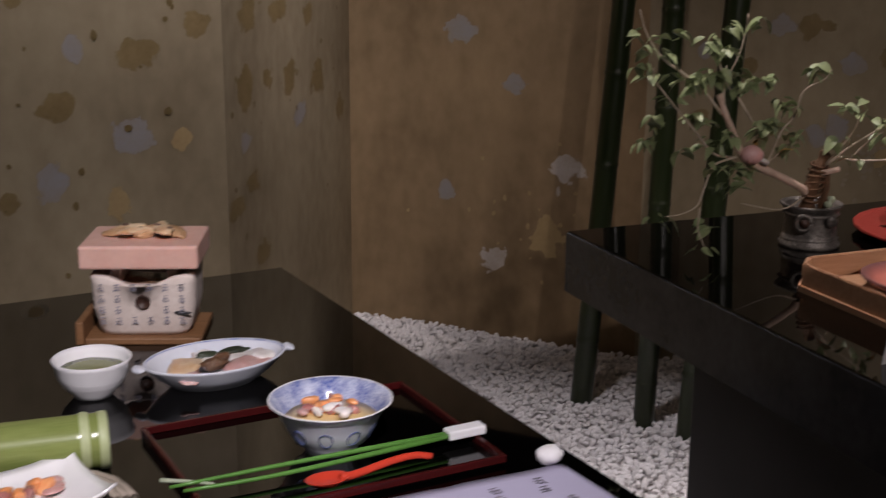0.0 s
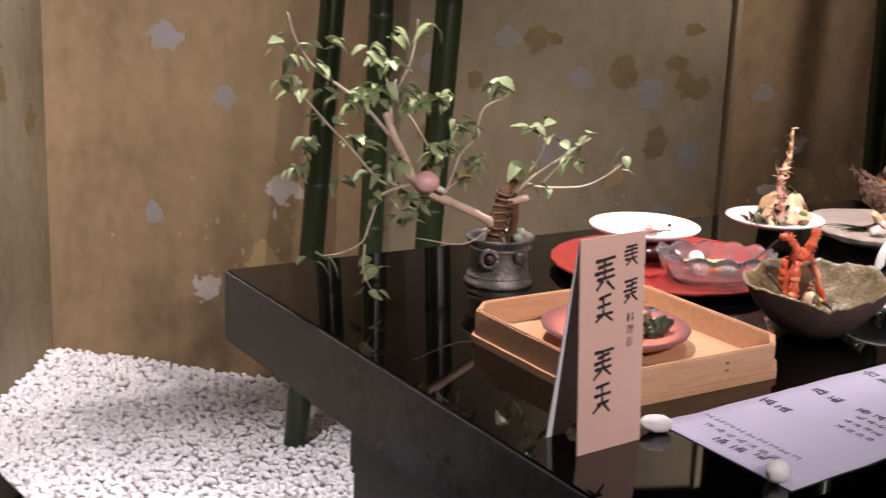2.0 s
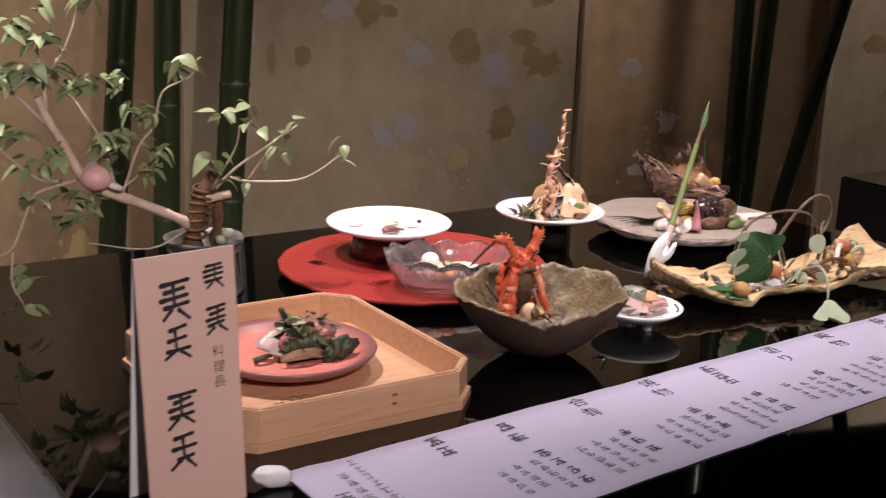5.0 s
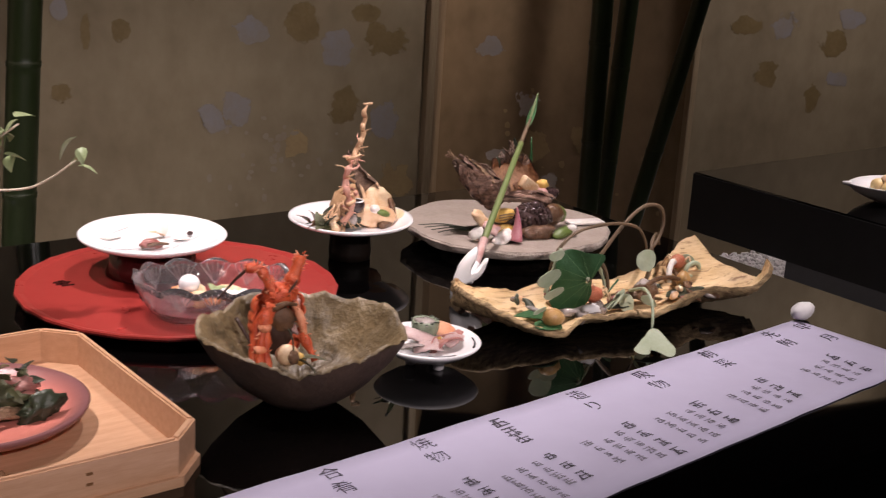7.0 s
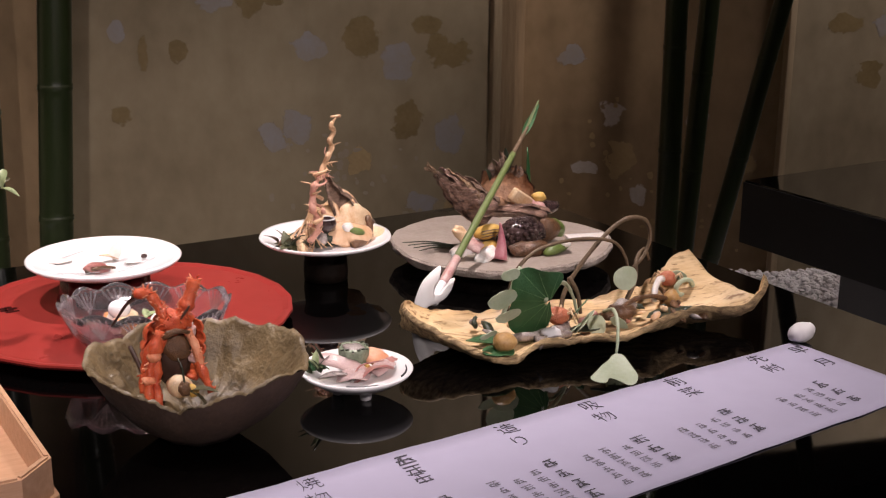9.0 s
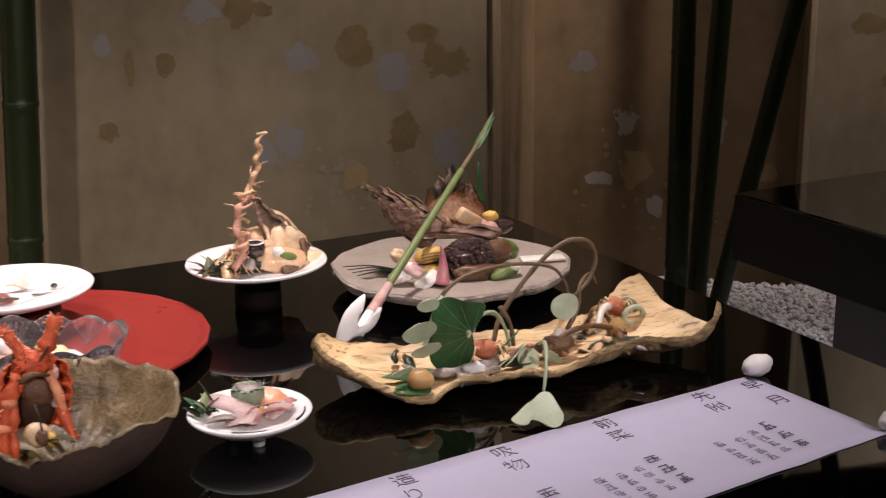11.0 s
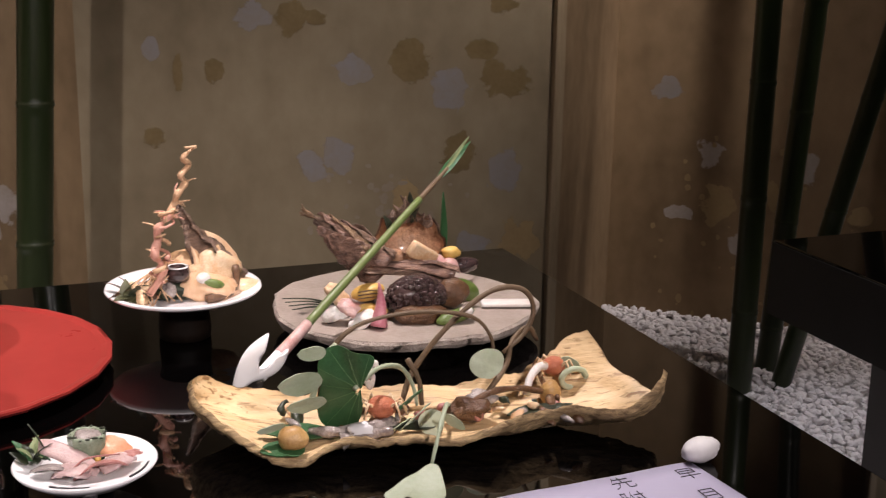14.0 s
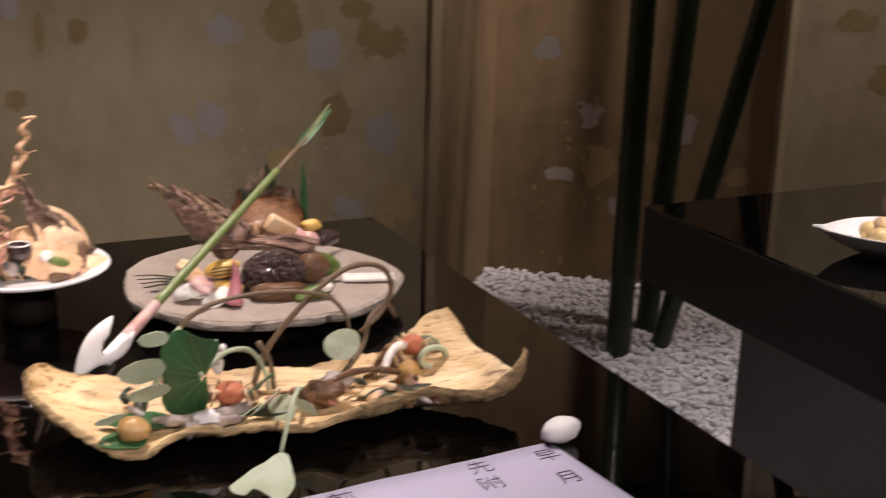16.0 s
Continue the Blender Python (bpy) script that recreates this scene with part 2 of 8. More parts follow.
M = {
    "lacquer": surf("black_lacquer", (0.0007, 0.0006, 0.0006), (0.0012, 0.001, 0.001), 6, 0.03, spec=0.6),
    "base": surf("black_base", (0.018, 0.017, 0.018), (0.026, 0.024, 0.025), 12, 0.35),
    "paper_wall": surf("gilded_wall_paper", (0.31, 0.21, 0.112), (0.16, 0.106, 0.052), 2.6, 0.75, 0.2, stretch=(1, 1, 0.7)),
    "paper_wall_pale": surf("pale_wall_paper", (0.31, 0.248, 0.155), (0.185, 0.14, 0.080), 2.6, 0.75, 0.2, stretch=(1, 1, 0.7)),
    "olive": feathered(surf("olive_patch", (0.215, 0.150, 0.065), (0.160, 0.110, 0.042), 14, 0.65, 0.2)),
    "blue": feathered(surf("blue_grey_patch", (0.255, 0.238, 0.238), (0.255, 0.215, 0.175), 14, 0.6, 0.2)),
    "white_patch": feathered(surf("silver_patch", (0.46, 0.41, 0.37), (0.36, 0.30, 0.24), 14, 0.5, 0.2)),
    "yellow": feathered(surf("straw_patch", (0.37, 0.265, 0.125), (0.29, 0.20, 0.095), 14, 0.6, 0.3)),
    "fleck_straw": surf("straw_fleck", (0.37, 0.265, 0.125), (0.29, 0.20, 0.095), 14, 0.6, 0.3),
    "fleck_pale": surf("pale_fleck", (0.30, 0.245, 0.18), (0.26, 0.205, 0.14), 14, 0.6, 0.2),
    "fleck_olive": surf("olive_fleck", (0.165, 0.112, 0.040), (0.115, 0.078, 0.026), 14, 0.65, 0.2),
    "trim": surf("screen_edge", (0.34, 0.26, 0.16), (0.22, 0.16, 0.09), 8, 0.6, stretch=(4, 4, 0.4)),
    "stone": surf("white_gravel", (0.86, 0.82, 0.81), (0.76, 0.72, 0.71), 30, 0.7, 0.3, vary=0.14),
    "soil": surf("gravel_bed", (0.60, 0.56, 0.54), (0.36, 0.33, 0.32), 60, 0.9, 1.0),
    # the grey mottling paints the gravel's blurred reflection into the black edge
    "edge_gravel_sheen": surf("black_edge_gravel_sheen", (0.026, 0.028, 0.032), (0.065, 0.068, 0.076), 9, 0.18, 0.03, spec=0.8),
    "shell_peach": surf("peach_dried_sheet", (0.80, 0.56, 0.37), (0.56, 0.32, 0.17), 16, 0.38, 0.35, stretch=(2, 2, 1.0), coat=0.2),
    "vein_green": surf("pale_leaf_vein", (0.10, 0.20, 0.075), None, 60, 0.5),
    "plate_glaze": ringed(surf("coral_to_mauve_glaze", (0.70, 0.245, 0.19), (0.62, 0.20, 0.155), 14, 0.35, 0.04), (0.20, 0.085, 0.085), 0.070, 0.104),
    "dark_floor": surf("dark_floor", (0.02, 0.018, 0.017), (0.03, 0.026, 0.024), 5, 0.5),
    "room": surf("dark_room_wall", (0.05, 0.045, 0.045), (0.035, 0.03, 0.03), 3, 0.8),
    "bamboo": surf("green_bamboo", (0.025, 0.033, 0.012), (0.013, 0.021, 0.006), 9, 0.30, 0.08, stretch=(6, 6, 0.6)),
    "bamboo_node": surf("bamboo_node", (0.04, 0.046, 0.02), (0.02, 0.028, 0.01), 30, 0.5, 0.2),
    "cut_bamboo": surf("fresh_green_bamboo", (0.23, 0.265, 0.085), (0.155, 0.19, 0.05), 9, 0.22, 0.05, stretch=(0.6, 6, 6)),
    "cut_bamboo_rim": surf("pale_bamboo_rim", (0.42, 0.46, 0.25), (0.33, 0.36, 0.18), 30, 0.5),
    "tray_wood": surf("cypress_wood", (0.61, 0.365, 0.225), (0.50, 0.28, 0.155), 14, 0.42, 0.06, stretch=(1, 9, 9)),
    "engraving": surf("engraved_line", (0.20, 0.09, 0.03), None, 30, 0.8),
    "card": surf("card_paper", (0.70, 0.455, 0.375), (0.66, 0.42, 0.345), 3, 0.75, 0.03),
    "card_back": surf("white_card_back", (0.80, 0.78, 0.80), None, 3, 0.8, 0.03),
    "ink": surf("brush_ink", (0.012, 0.011, 0.012), (0.03, 0.028, 0.03), 60, 0.6),
    "ink_soft": surf("washed_ink", (0.035, 0.032, 0.04), (0.10, 0.09, 0.11), 80, 0.7),
    "cucumber": surf("cucumber_cup", (0.16, 0.20, 0.13), (0.34, 0.38, 0.28), 70, 0.25, 0.3, coat=0.3),
    "ink_grey": surf("thin_ink", (0.15, 0.14, 0.165), (0.30, 0.275, 0.33), 80, 0.7),
    "menu_paper": surf("menu_paper", (0.48, 0.445, 0.585), (0.45, 0.415, 0.55), 4, 0.8, 0.05),
    "pebble": surf("white_pebble", (0.80, 0.77, 0.77), (0.68, 0.64, 0.64), 25, 0.6, 0.25),
    "red_lacquer": surf("red_lacquer", (0.29, 0.032, 0.026), (0.25, 0.026, 0.021), 4, 0.3, coat=0.15),
    "red_dark": surf("dark_red_lacquer", (0.055, 0.006, 0.006), (0.035, 0.005, 0.005), 8, 0.2),
    "porcelain": surf("white_porcelain", (0.82, 0.80, 0.80), (0.76, 0.73, 0.74), 9, 0.14, coat=0.3),
    "porcelain_line": surf("ash_grey_glaze", (0.42, 0.40, 0.42), (0.55, 0.52, 0.54), 20, 0.3),
    "cobalt": surf("cobalt_glaze", (0.04, 0.07, 0.30), (0.62, 0.64, 0.74), 55, 0.15, coat=0.3),
    "celadon": surf("white_blue_glaze", (0.70, 0.70, 0.74), (0.60, 0.61, 0.68), 16, 0.15, coat=0.3),
    "cobalt_line": surf("cobalt_brush_line", (0.05, 0.07, 0.19), (0.13, 0.15, 0.27), 60, 0.2, coat=0.3),
    "glass": surf("cut_glass", (0.97, 0.90, 0.92), (0.92, 0.85, 0.88), 5, 0.05, trans=0.96, ior=1.33, coat=0.8),
    "glass_cut": surf("ground_glass_cut", (0.92, 0.86, 0.88), (0.85, 0.78, 0.80), 60, 0.15, trans=0.75, ior=1.4, coat=0.8),
    "rock_bowl": surf("mossy_stoneware", (0.23, 0.165, 0.085), (0.06, 0.043, 0.024), 26, 0.38, 1.0),
    "rock_bowl_out": surf("dark_stoneware", (0.060, 0.034, 0.022), (0.035, 0.02, 0.014), 26, 0.7, 0.5),
    "lobster": surf("lobster_shell", (0.70, 0.135, 0.045), (0.38, 0.045, 0.016), 60, 0.3, 0.7, coat=0.2),
    "lobster_pale": surf("lobster_pale_spots", (0.80, 0.38, 0.22), (0.62, 0.16, 0.07), 70, 0.35, 0.6),
    # painted shade of the hollows; also the own colour of antennae and stub
    "hollow": surf("cavity_shade_and_dark_parts", (0.03, 0.012, 0.008), (0.06, 0.03, 0.02), 30, 0.5),
    "pewter": surf("aged_pewter", (0.29, 0.26, 0.235), (0.03, 0.026, 0.023), 26, 0.42, 0.7, metal=0.35),
    "twig": surf("pale_branch_bark", (0.74, 0.57, 0.47), (0.50, 0.34, 0.25), 40, 0.7, 0.4),
    "twig_thin": surf("thin_twig_bark", (0.62, 0.53, 0.42), (0.42, 0.33, 0.24), 50, 0.6, 0.3),
    "bark": surf("rope_bound_bark", (0.17, 0.085, 0.04), (0.07, 0.035, 0.018), 50, 0.8, 0.9),
    "leaf": surf("green_leaf", (0.185, 0.235, 0.105), (0.33, 0.375, 0.20), 45, 0.42, 0.1, vary=0.35, sss=0.0),
    "leaf_grey": surf("grey_green_leaf", (0.42, 0.46, 0.34), (0.33, 0.38, 0.25), 35, 0.5, 0.15, vary=0.15),
    "crab": surf("river_crab_shell", (0.56, 0.19, 0.10), (0.34, 0.085, 0.04), 90, 0.4, 0.7, coat=0.2),
    "husk_red": surf("papery_reddish_husk", (0.42, 0.25, 0.185), (0.06, 0.03, 0.022), 60, 0.36, 1.0, stretch=(1, 3, 3)),
    "herb_olive": surf("wilted_olive_herb", (0.085, 0.085, 0.035), (0.035, 0.035, 0.014), 60, 0.45, 0.5, vary=0.3),
    "pedestal": surf("black_brown_lacquered_wood", (0.004, 0.0026, 0.002), (0.008, 0.005, 0.0035), 20, 0.5, 0.2, spec=0.12),
    "edge_dull": surf("dull_black_edge", (0.006, 0.0055, 0.0055), (0.010, 0.009, 0.009), 12, 0.45, spec=0.2),
    "leaf_dark": surf("dark_green_leaf", (0.028, 0.088, 0.030), (0.050, 0.130, 0.050), 45, 0.4, 0.3),
    "pink": surf("pink_bud", (0.82, 0.54, 0.51), (0.74, 0.40, 0.38), 30, 0.35, 0.05),
    "yellow_food": surf("yellow_squash", (0.66, 0.44, 0.13), (0.52, 0.29, 0.06), 70, 0.4, 0.1),
    "cream": surf("cream_flesh", (0.80, 0.62, 0.42), (0.58, 0.33, 0.16), 55, 0.35, 0.5, coat=0.25, vary=0.18, sss=0.12),
    "white_food": surf("white_flesh", (0.84, 0.80, 0.76), (0.66, 0.58, 0.54), 55, 0.3, 0.4, coat=0.3, vary=0.1, sss=0.1),
    "root": surf("ginger_root", (0.70, 0.46, 0.28), (0.50, 0.28, 0.15), 60, 0.55, 0.5),
    "root_pink": surf("pink_ginger_root", (0.70, 0.38, 0.30), (0.55, 0.26, 0.18), 60, 0.5, 0.4),
    "husk_gold": surf("dry_golden_husk", (0.40, 0.25, 0.145), (0.10, 0.055, 0.03), 60, 0.55, 1.0, stretch=(1, 3, 3)),
    "bud_red": surf("red_ginger_bud", (0.42, 0.10, 0.15), (0.55, 0.26, 0.27), 40, 0.35, 0.2),
    "orange_pale": surf("pale_salmon", (0.66, 0.36, 0.22), (0.60, 0.24, 0.12), 50, 0.3, 0.3, coat=0.3),
    "amber_food": surf("amber_nut", (0.56, 0.35, 0.14), (0.33, 0.17, 0.055), 60, 0.35, 0.3),
    "radish": surf("white_radish", (0.92, 0.89, 0.88), (0.88, 0.84, 0.84), 20, 0.35, 0.05),
    "husk_amber": surf("amber_blotched_husk", (0.74, 0.44, 0.26), (0.20, 0.09, 0.05), 34, 0.4, 0.8, coat=0.2),
    "husk": surf("charred_husk", (0.34, 0.215, 0.15), (0.05, 0.027, 0.019), 60, 0.5, 1.0, stretch=(1, 3, 3)),
    "shell_tan": surf("tan_shell", (0.66, 0.43, 0.25), (0.38, 0.20, 0.09), 45, 0.4, 0.6, vary=0.2),
    "black_food": surf("glazed_black_beans", (0.020, 0.012, 0.012), (0.08, 0.048, 0.045), 60, 0.12, 0.15, coat=0.6),
    "brown_food": surf("simmered_brown", (0.17, 0.085, 0.04), (0.06, 0.03, 0.017), 70, 0.3, 0.8, coat=0.3, vary=0.3),
    "grey_food": surf("silver_skin", (0.46, 0.40, 0.37), (0.13, 0.10, 0.095), 70, 0.2, 0.7, coat=0.4, vary=0.3),
    "sashimi": surf("pale_sashimi", (0.54, 0.40, 0.38), (0.40, 0.26, 0.25), 60, 0.28, 0.4, coat=0.3, vary=0.15, sss=0.1),
    "pink_food": surf("pink_sashimi", (0.62, 0.44, 0.41), (0.46, 0.22, 0.20), 60, 0.3, 0.4, coat=0.3, vary=0.18, sss=0.12),
    "maroon_food": surf("maroon_sashimi", (0.24, 0.07, 0.06), (0.46, 0.22, 0.19), 60, 0.3, 0.4, coat=0.3, vary=0.25),
    "orange_food": surf("orange_flesh", (0.66, 0.20, 0.05), (0.74, 0.38, 0.18), 60, 0.3, 0.4, coat=0.25, vary=0.2),
    "green_food": surf("green_vegetable", (0.15, 0.20, 0.05), (0.07, 0.11, 0.02), 60, 0.35, 0.4, coat=0.2, vary=0.3),
    "dark_herb": surf("dark_seaweed", (0.02, 0.024, 0.016), (0.04, 0.05, 0.025), 40, 0.4, 0.4),
    "slate": surf("grey_stone_plate", (0.34, 0.275, 0.235), (0.27, 0.215, 0.18), 26, 0.65, 0.3),
    "slate_edge": surf("rough_stone_edge", (0.46, 0.385, 0.33), (0.22, 0.175, 0.15), 60, 0.8, 1.0),
    "bark_dish": grained(surf("peeled_bark_inside", (0.76, 0.57, 0.33), (0.60, 0.40, 0.20), 8, 0.5, 0.5, stretch=(0.6, 5, 5)), (0.30, 0.165, 0.07)),
    "bark_rough": surf("gnarled_bark_outside", (0.74, 0.52, 0.27), (0.09, 0.048, 0.02), 34, 0.6, 1.0, stretch=(0.7, 6, 6)),
    "vine": surf("brown_vine", (0.17, 0.11, 0.065), (0.10, 0.065, 0.035), 40, 0.6, 0.3),
    "stem_green": surf("ginger_stem", (0.185, 0.225, 0.085), (0.13, 0.17, 0.05), 30, 0.4, 0.1),
    "salt": surf("pink_salt_block", (0.74, 0.47, 0.39), (0.64, 0.37, 0.30), 14, 0.45, 0.1, sss=0.2),
    "clay": surf("white_clay", (0.72, 0.62, 0.56), (0.60, 0.49, 0.43), 22, 0.85, 0.5),
    "board": surf("brown_board", (0.24, 0.12, 0.055), (0.16, 0.075, 0.03), 12, 0.5, 0.1, stretch=(1, 8, 8)),
    "tea": surf("green_soup", (0.20, 0.21, 0.085), (0.15, 0.16, 0.06), 30, 0.25, 0.1),
    "custard": surf("custard", (0.74, 0.55, 0.27), (0.66, 0.46, 0.2), 20, 0.3, 0.05),
    "spoon_red": surf("vermilion_lacquer", (0.55, 0.05, 0.025), (0.48, 0.04, 0.02), 8, 0.2, coat=0.3),
    "chop_green": surf("green_bamboo_sticks", (0.10, 0.24, 0.045), (0.07, 0.18, 0.03), 20, 0.35),
    "straw": surf("woven_straw", (0.36, 0.30, 0.24), (0.24, 0.20, 0.16), 60, 0.8, 0.6),
}


# ---------------------------------------------------------------- builders
def finish(name, bm, mat, parent=None, label="", smooth=True):
    bmesh.ops.recalc_face_normals(bm, faces=bm.faces)
    me = bpy.data.meshes.new(name)
    bm.to_mesh(me)
    bm.free()
    me.materials.append(M[mat])
    if smooth:
        me.shade_smooth()
    ob = new(name, me)
    if parent is not None:
        ob.parent = parent
    if label:
        ob["label"] = label
    return ob


def part(name, bm, mat, parent, label="", smooth=True):
    """Links a bmesh as one mesh object under a thing or a part."""
    return finish(name, bm, mat, parent, label, smooth)


SHIFT = (1.0, 0.0, 0.0)  # how the ware of one table is set: spread along it, offset


def thing(name, label, category, at=(0, 0, 0), turn=0.0, group=""):
    ob = new(name)
    ob.empty_display_size = 0.05
    grow, dx, dy = SHIFT
    ob.location = (at[0] * grow + dx, at[1] + dy, at[2])
    ob.rotation_euler = (0, 0, radians(turn))
    return tagged(ob, label, category, group)


def box(bm, x0, x1, y0, y1, z0, z1, bevel=0.0):
    r = bmesh.ops.create_cube(bm, size=1.0)
    for v in r["verts"]:
        v.co = Vector(((x0 + x1) / 2 + v.co.x * (x1 - x0), (y0 + y1) / 2 + v.co.y * (y1 - y0), (z0 + z1) / 2 + v.co.z * (z1 - z0)))
    if bevel:
        es = {e for v in r["verts"] for e in v.link_edges}
        bmesh.ops.bevel(bm, geom=list(es), offset=bevel, segments=2, affect="EDGES", profile=0.5)
    return bm


def boxed(*a):
    return box(bmesh.new(), *a)


def lathe(profile, seg=40, bm=None, warp=None, at=(0, 0, 0)):
    """A turned form. profile: (radius, height) pairs; warp(x, y, z) may move each point."""
    bm = bm or bmesh.new()
    rings = []
    for r, z in profile:
        ring = []
        for i in range(seg):
            a = 2 * math.pi * i / seg
            p = (r * math.cos(a), r * math.sin(a), z)
            if warp:
                p = warp(*p)
            ring.append(bm.verts.new((p[0] + at[0], p[1] + at[1], p[2] + at[2])))
        rings.append(ring)
    for a, b in zip(rings, rings[1:]):
        for i in range(seg):
            j = (i + 1) % seg
            bm.faces.new((a[i], a[j], b[j], b[i]))
    widest = max(r for r, z in profile)
    for ring, (r, z) in ((rings[0], profile[0]), (rings[-1], profile[-1])):
        if r < 0.8 * widest:
            bm.faces.new(ring)
    return bm


def smooth_path(pts, n=4):
    """Points along a Catmull-Rom curve through pts."""
    p = [Vector(q) for q in pts]
    p = [2 * p[0] - p[1]] + p + [2 * p[-1] - p[-2]]
    out = []
    for i in range(1, len(p) - 2):
        for k in range(n):
            t = k / n
            a, b, c, d = p[i - 1], p[i], p[i + 1], p[i + 2]
            out.append(0.5 * (2 * b + (c - a) * t + (2 * a - 5 * b + 4 * c - d) * t * t + (3 * b - a - 3 * c + d) * t ** 3))
    out.append(p[-2])
    return out


def tube(pts, r0, r1=None, seg=8, bm=None, n=4, wobble=0.0):
    """A tapering round limb along a curve."""
    bm = bm or bmesh.new()
    r1 = r0 if r1 is None else r1
    path = smooth_path(pts, n)
    rings, side = [], None
    for i, p in enumerate(path):
        d = (path[min(i + 1, len(path) - 1)] - path[max(i - 1, 0)]).normalized()
        if side is None:
            side = d.orthogonal().normalized()
        side = (side - d * side.dot(d)).normalized()
        up = d.cross(side)
        t = i / (len(path) - 1)
        r = r0 + (r1 - r0) * t
        if wobble:
            r *= 1 + wobble * noise.noise(p * 90)
        rings.append([bm.verts.new(p + side * r * math.cos(2 * math.pi * k / seg) + up * r * math.sin(2 * math.pi * k / seg)) for k in range(seg)])
    for a, b in zip(rings, rings[1:]):
        for k in range(seg):
            j = (k + 1) % seg
            bm.faces.new((a[k], a[j], b[j], b[k]))
    bm.faces.new(rings[0])
    bm.faces.new(rings[-1])
    return bm


def blob(at, size, lump=0.15, freq=40.0, sub=3, turn=(0, 0, 0), bm=None, seed=0.0):
    """An uneven rounded lump, size being its half axes."""
    bm = bm or bmesh.new()
    r = bmesh.ops.create_icosphere(bm, subdivisions=sub, radius=1.0)
    rot = Euler([radians(a) for a in turn]).to_matrix()
    for v in r["verts"]:
        k = 1 + lump * noise.noise(v.co * freq * max(size) + Vector((seed, seed * 1.7, at[0] * 31)))
        k += 0.4 * lump * noise.noise(v.co * freq * 3.3 * max(size) + Vector((seed * 2.3, at[0] * 17, seed)))
        v.co = rot @ Vector((v.co.x * size[0] * k, v.co.y * size[1] * k, v.co.z * size[2] * k)) + Vector(at)
    return bm


def hem(bm, upper, lower, closed=True):
    """Closes the edge between two sheets with faces that share no vertex with them, so that the edge stays crisp."""
    a, b = [bm.verts.new(v.co) for v in upper], [bm.verts.new(v.co) for v in lower]
    for k in range(len(a) - (not closed)):
        j = (k + 1) % len(a)
        bm.faces.new((a[k], a[j], b[j], b[k]))


def leaf(at, way, length, width, droop=0.3, twist=0.0, fold=0.25, heart=0.0, bm=None, seg=6):
    """A leaf blade with a midrib fold, a pointed tip and real thickness; heart widens its base."""
    bm = bm or bmesh.new()
    way = Vector(way).normalized()
    side = way.cross(Vector((0, 0, 1)))
    side = side.normalized() if side.length > 0.05 else Vector((1, 0, 0))
    side = Matrix.Rotation(radians(twist), 3, way) @ side
    up = side.cross(way)
    at = Vector(at)
    rows = []
    for i in range(seg + 1):
        t = i / seg
        if heart:
            w = width * 0.5 * (math.sin(math.pi * min(1, t * 0.80 + 0.20)) ** 0.7) * (1 if t < 0.98 else 0.3)
            back = -heart * length * (1 - t) ** 3
        else:
            w = width * 0.5 * math.sin(math.pi * (t ** 0.75)) + 0.0006
            back = 0
        mid = at + way * length * t - up * droop * length * t * t
        rows.append([mid + side * w * s + up * abs(s) * w * fold + way * back * abs(s) for s in (-1, -0.5, 0, 0.5, 1)])
    th = max(0.0006, length * 0.012)
    layers = [[[bm.verts.new(p + up * o) for p in row] for row in rows] for o in (0, -th)]
    for lay in layers:
        for a, b in zip(lay, lay[1:]):
            for k in range(4):
                bm.faces.new((a[k], a[k + 1], b[k + 1], b[k]))
    rim = [(i, 0) for i in range(seg + 1)] + [(seg, k) for k in range(1, 5)] + [(i, 4) for i in range(seg - 1, -1, -1)] + [(0, k) for k in range(3, 0, -1)]
    hem(bm, [layers[0][i][k] for i, k in rim], [layers[1][i][k] for i, k in rim])
    return bm


def slice_of(at, length, width, thick, bend=0.0, turn=(0, 0, 0), seed=0.0, bm=None):
    """A soft cut slice: a bent slab with uneven edges, lying flat before it is turned."""
    bm = bm or bmesh.new()
    rot = Euler([radians(a) for a in turn]).to_matrix()
    nu, nv = 12, 6
    lay = []
    for off in (1, -1):
        rows = []
        for i in range(nu + 1):
            u = -1 + 2 * i / nu
            row = []
            for j in range(nv + 1):
                v = -1 + 2 * j / nv
                n = noise.noise(Vector((u * 2.2 + seed, v * 1.6, seed * 1.3 + off)))
                taper = (1 - 0.45 * abs(u) ** 3) * (1 + 0.16 * noise.noise(Vector((u * 3 + seed, v, 5))))
                rim = 1 - 0.75 * max(abs(u), abs(v)) ** 6
                p = Vector((u * length / 2 * (1 + 0.08 * noise.noise(Vector((v * 3, seed, 2)))), v * width / 2 * taper, off * thick / 2 * rim + bend * length * (0.5 - u * u) * 0.5 + thick * 0.5 * n))
                row.append(bm.verts.new(rot @ p + Vector(at)))
            rows.append(row)
        lay.append(rows)
    for rows in lay:
        for i in range(nu):
            for j in range(nv):
                bm.faces.new((rows[i][j], rows[i + 1][j], rows[i + 1][j + 1], rows[i][j + 1]))
    for i in range(nu):
        for j in (0, nv):
            bm.faces.new((lay[0][i][j], lay[0][i + 1][j], lay[1][i + 1][j], lay[1][i][j]))
    for j in range(nv):
        for i in (0, nu):
            bm.faces.new((lay[0][i][j], lay[0][i][j + 1], lay[1][i][j + 1], lay[1][i][j]))
    return bm


ROUND = [(0.0, 0.10), (0.10, 0.34), (0.30, 0.50), (0.60, 0.48), (0.86, 0.30), (1.0, 0.0)]


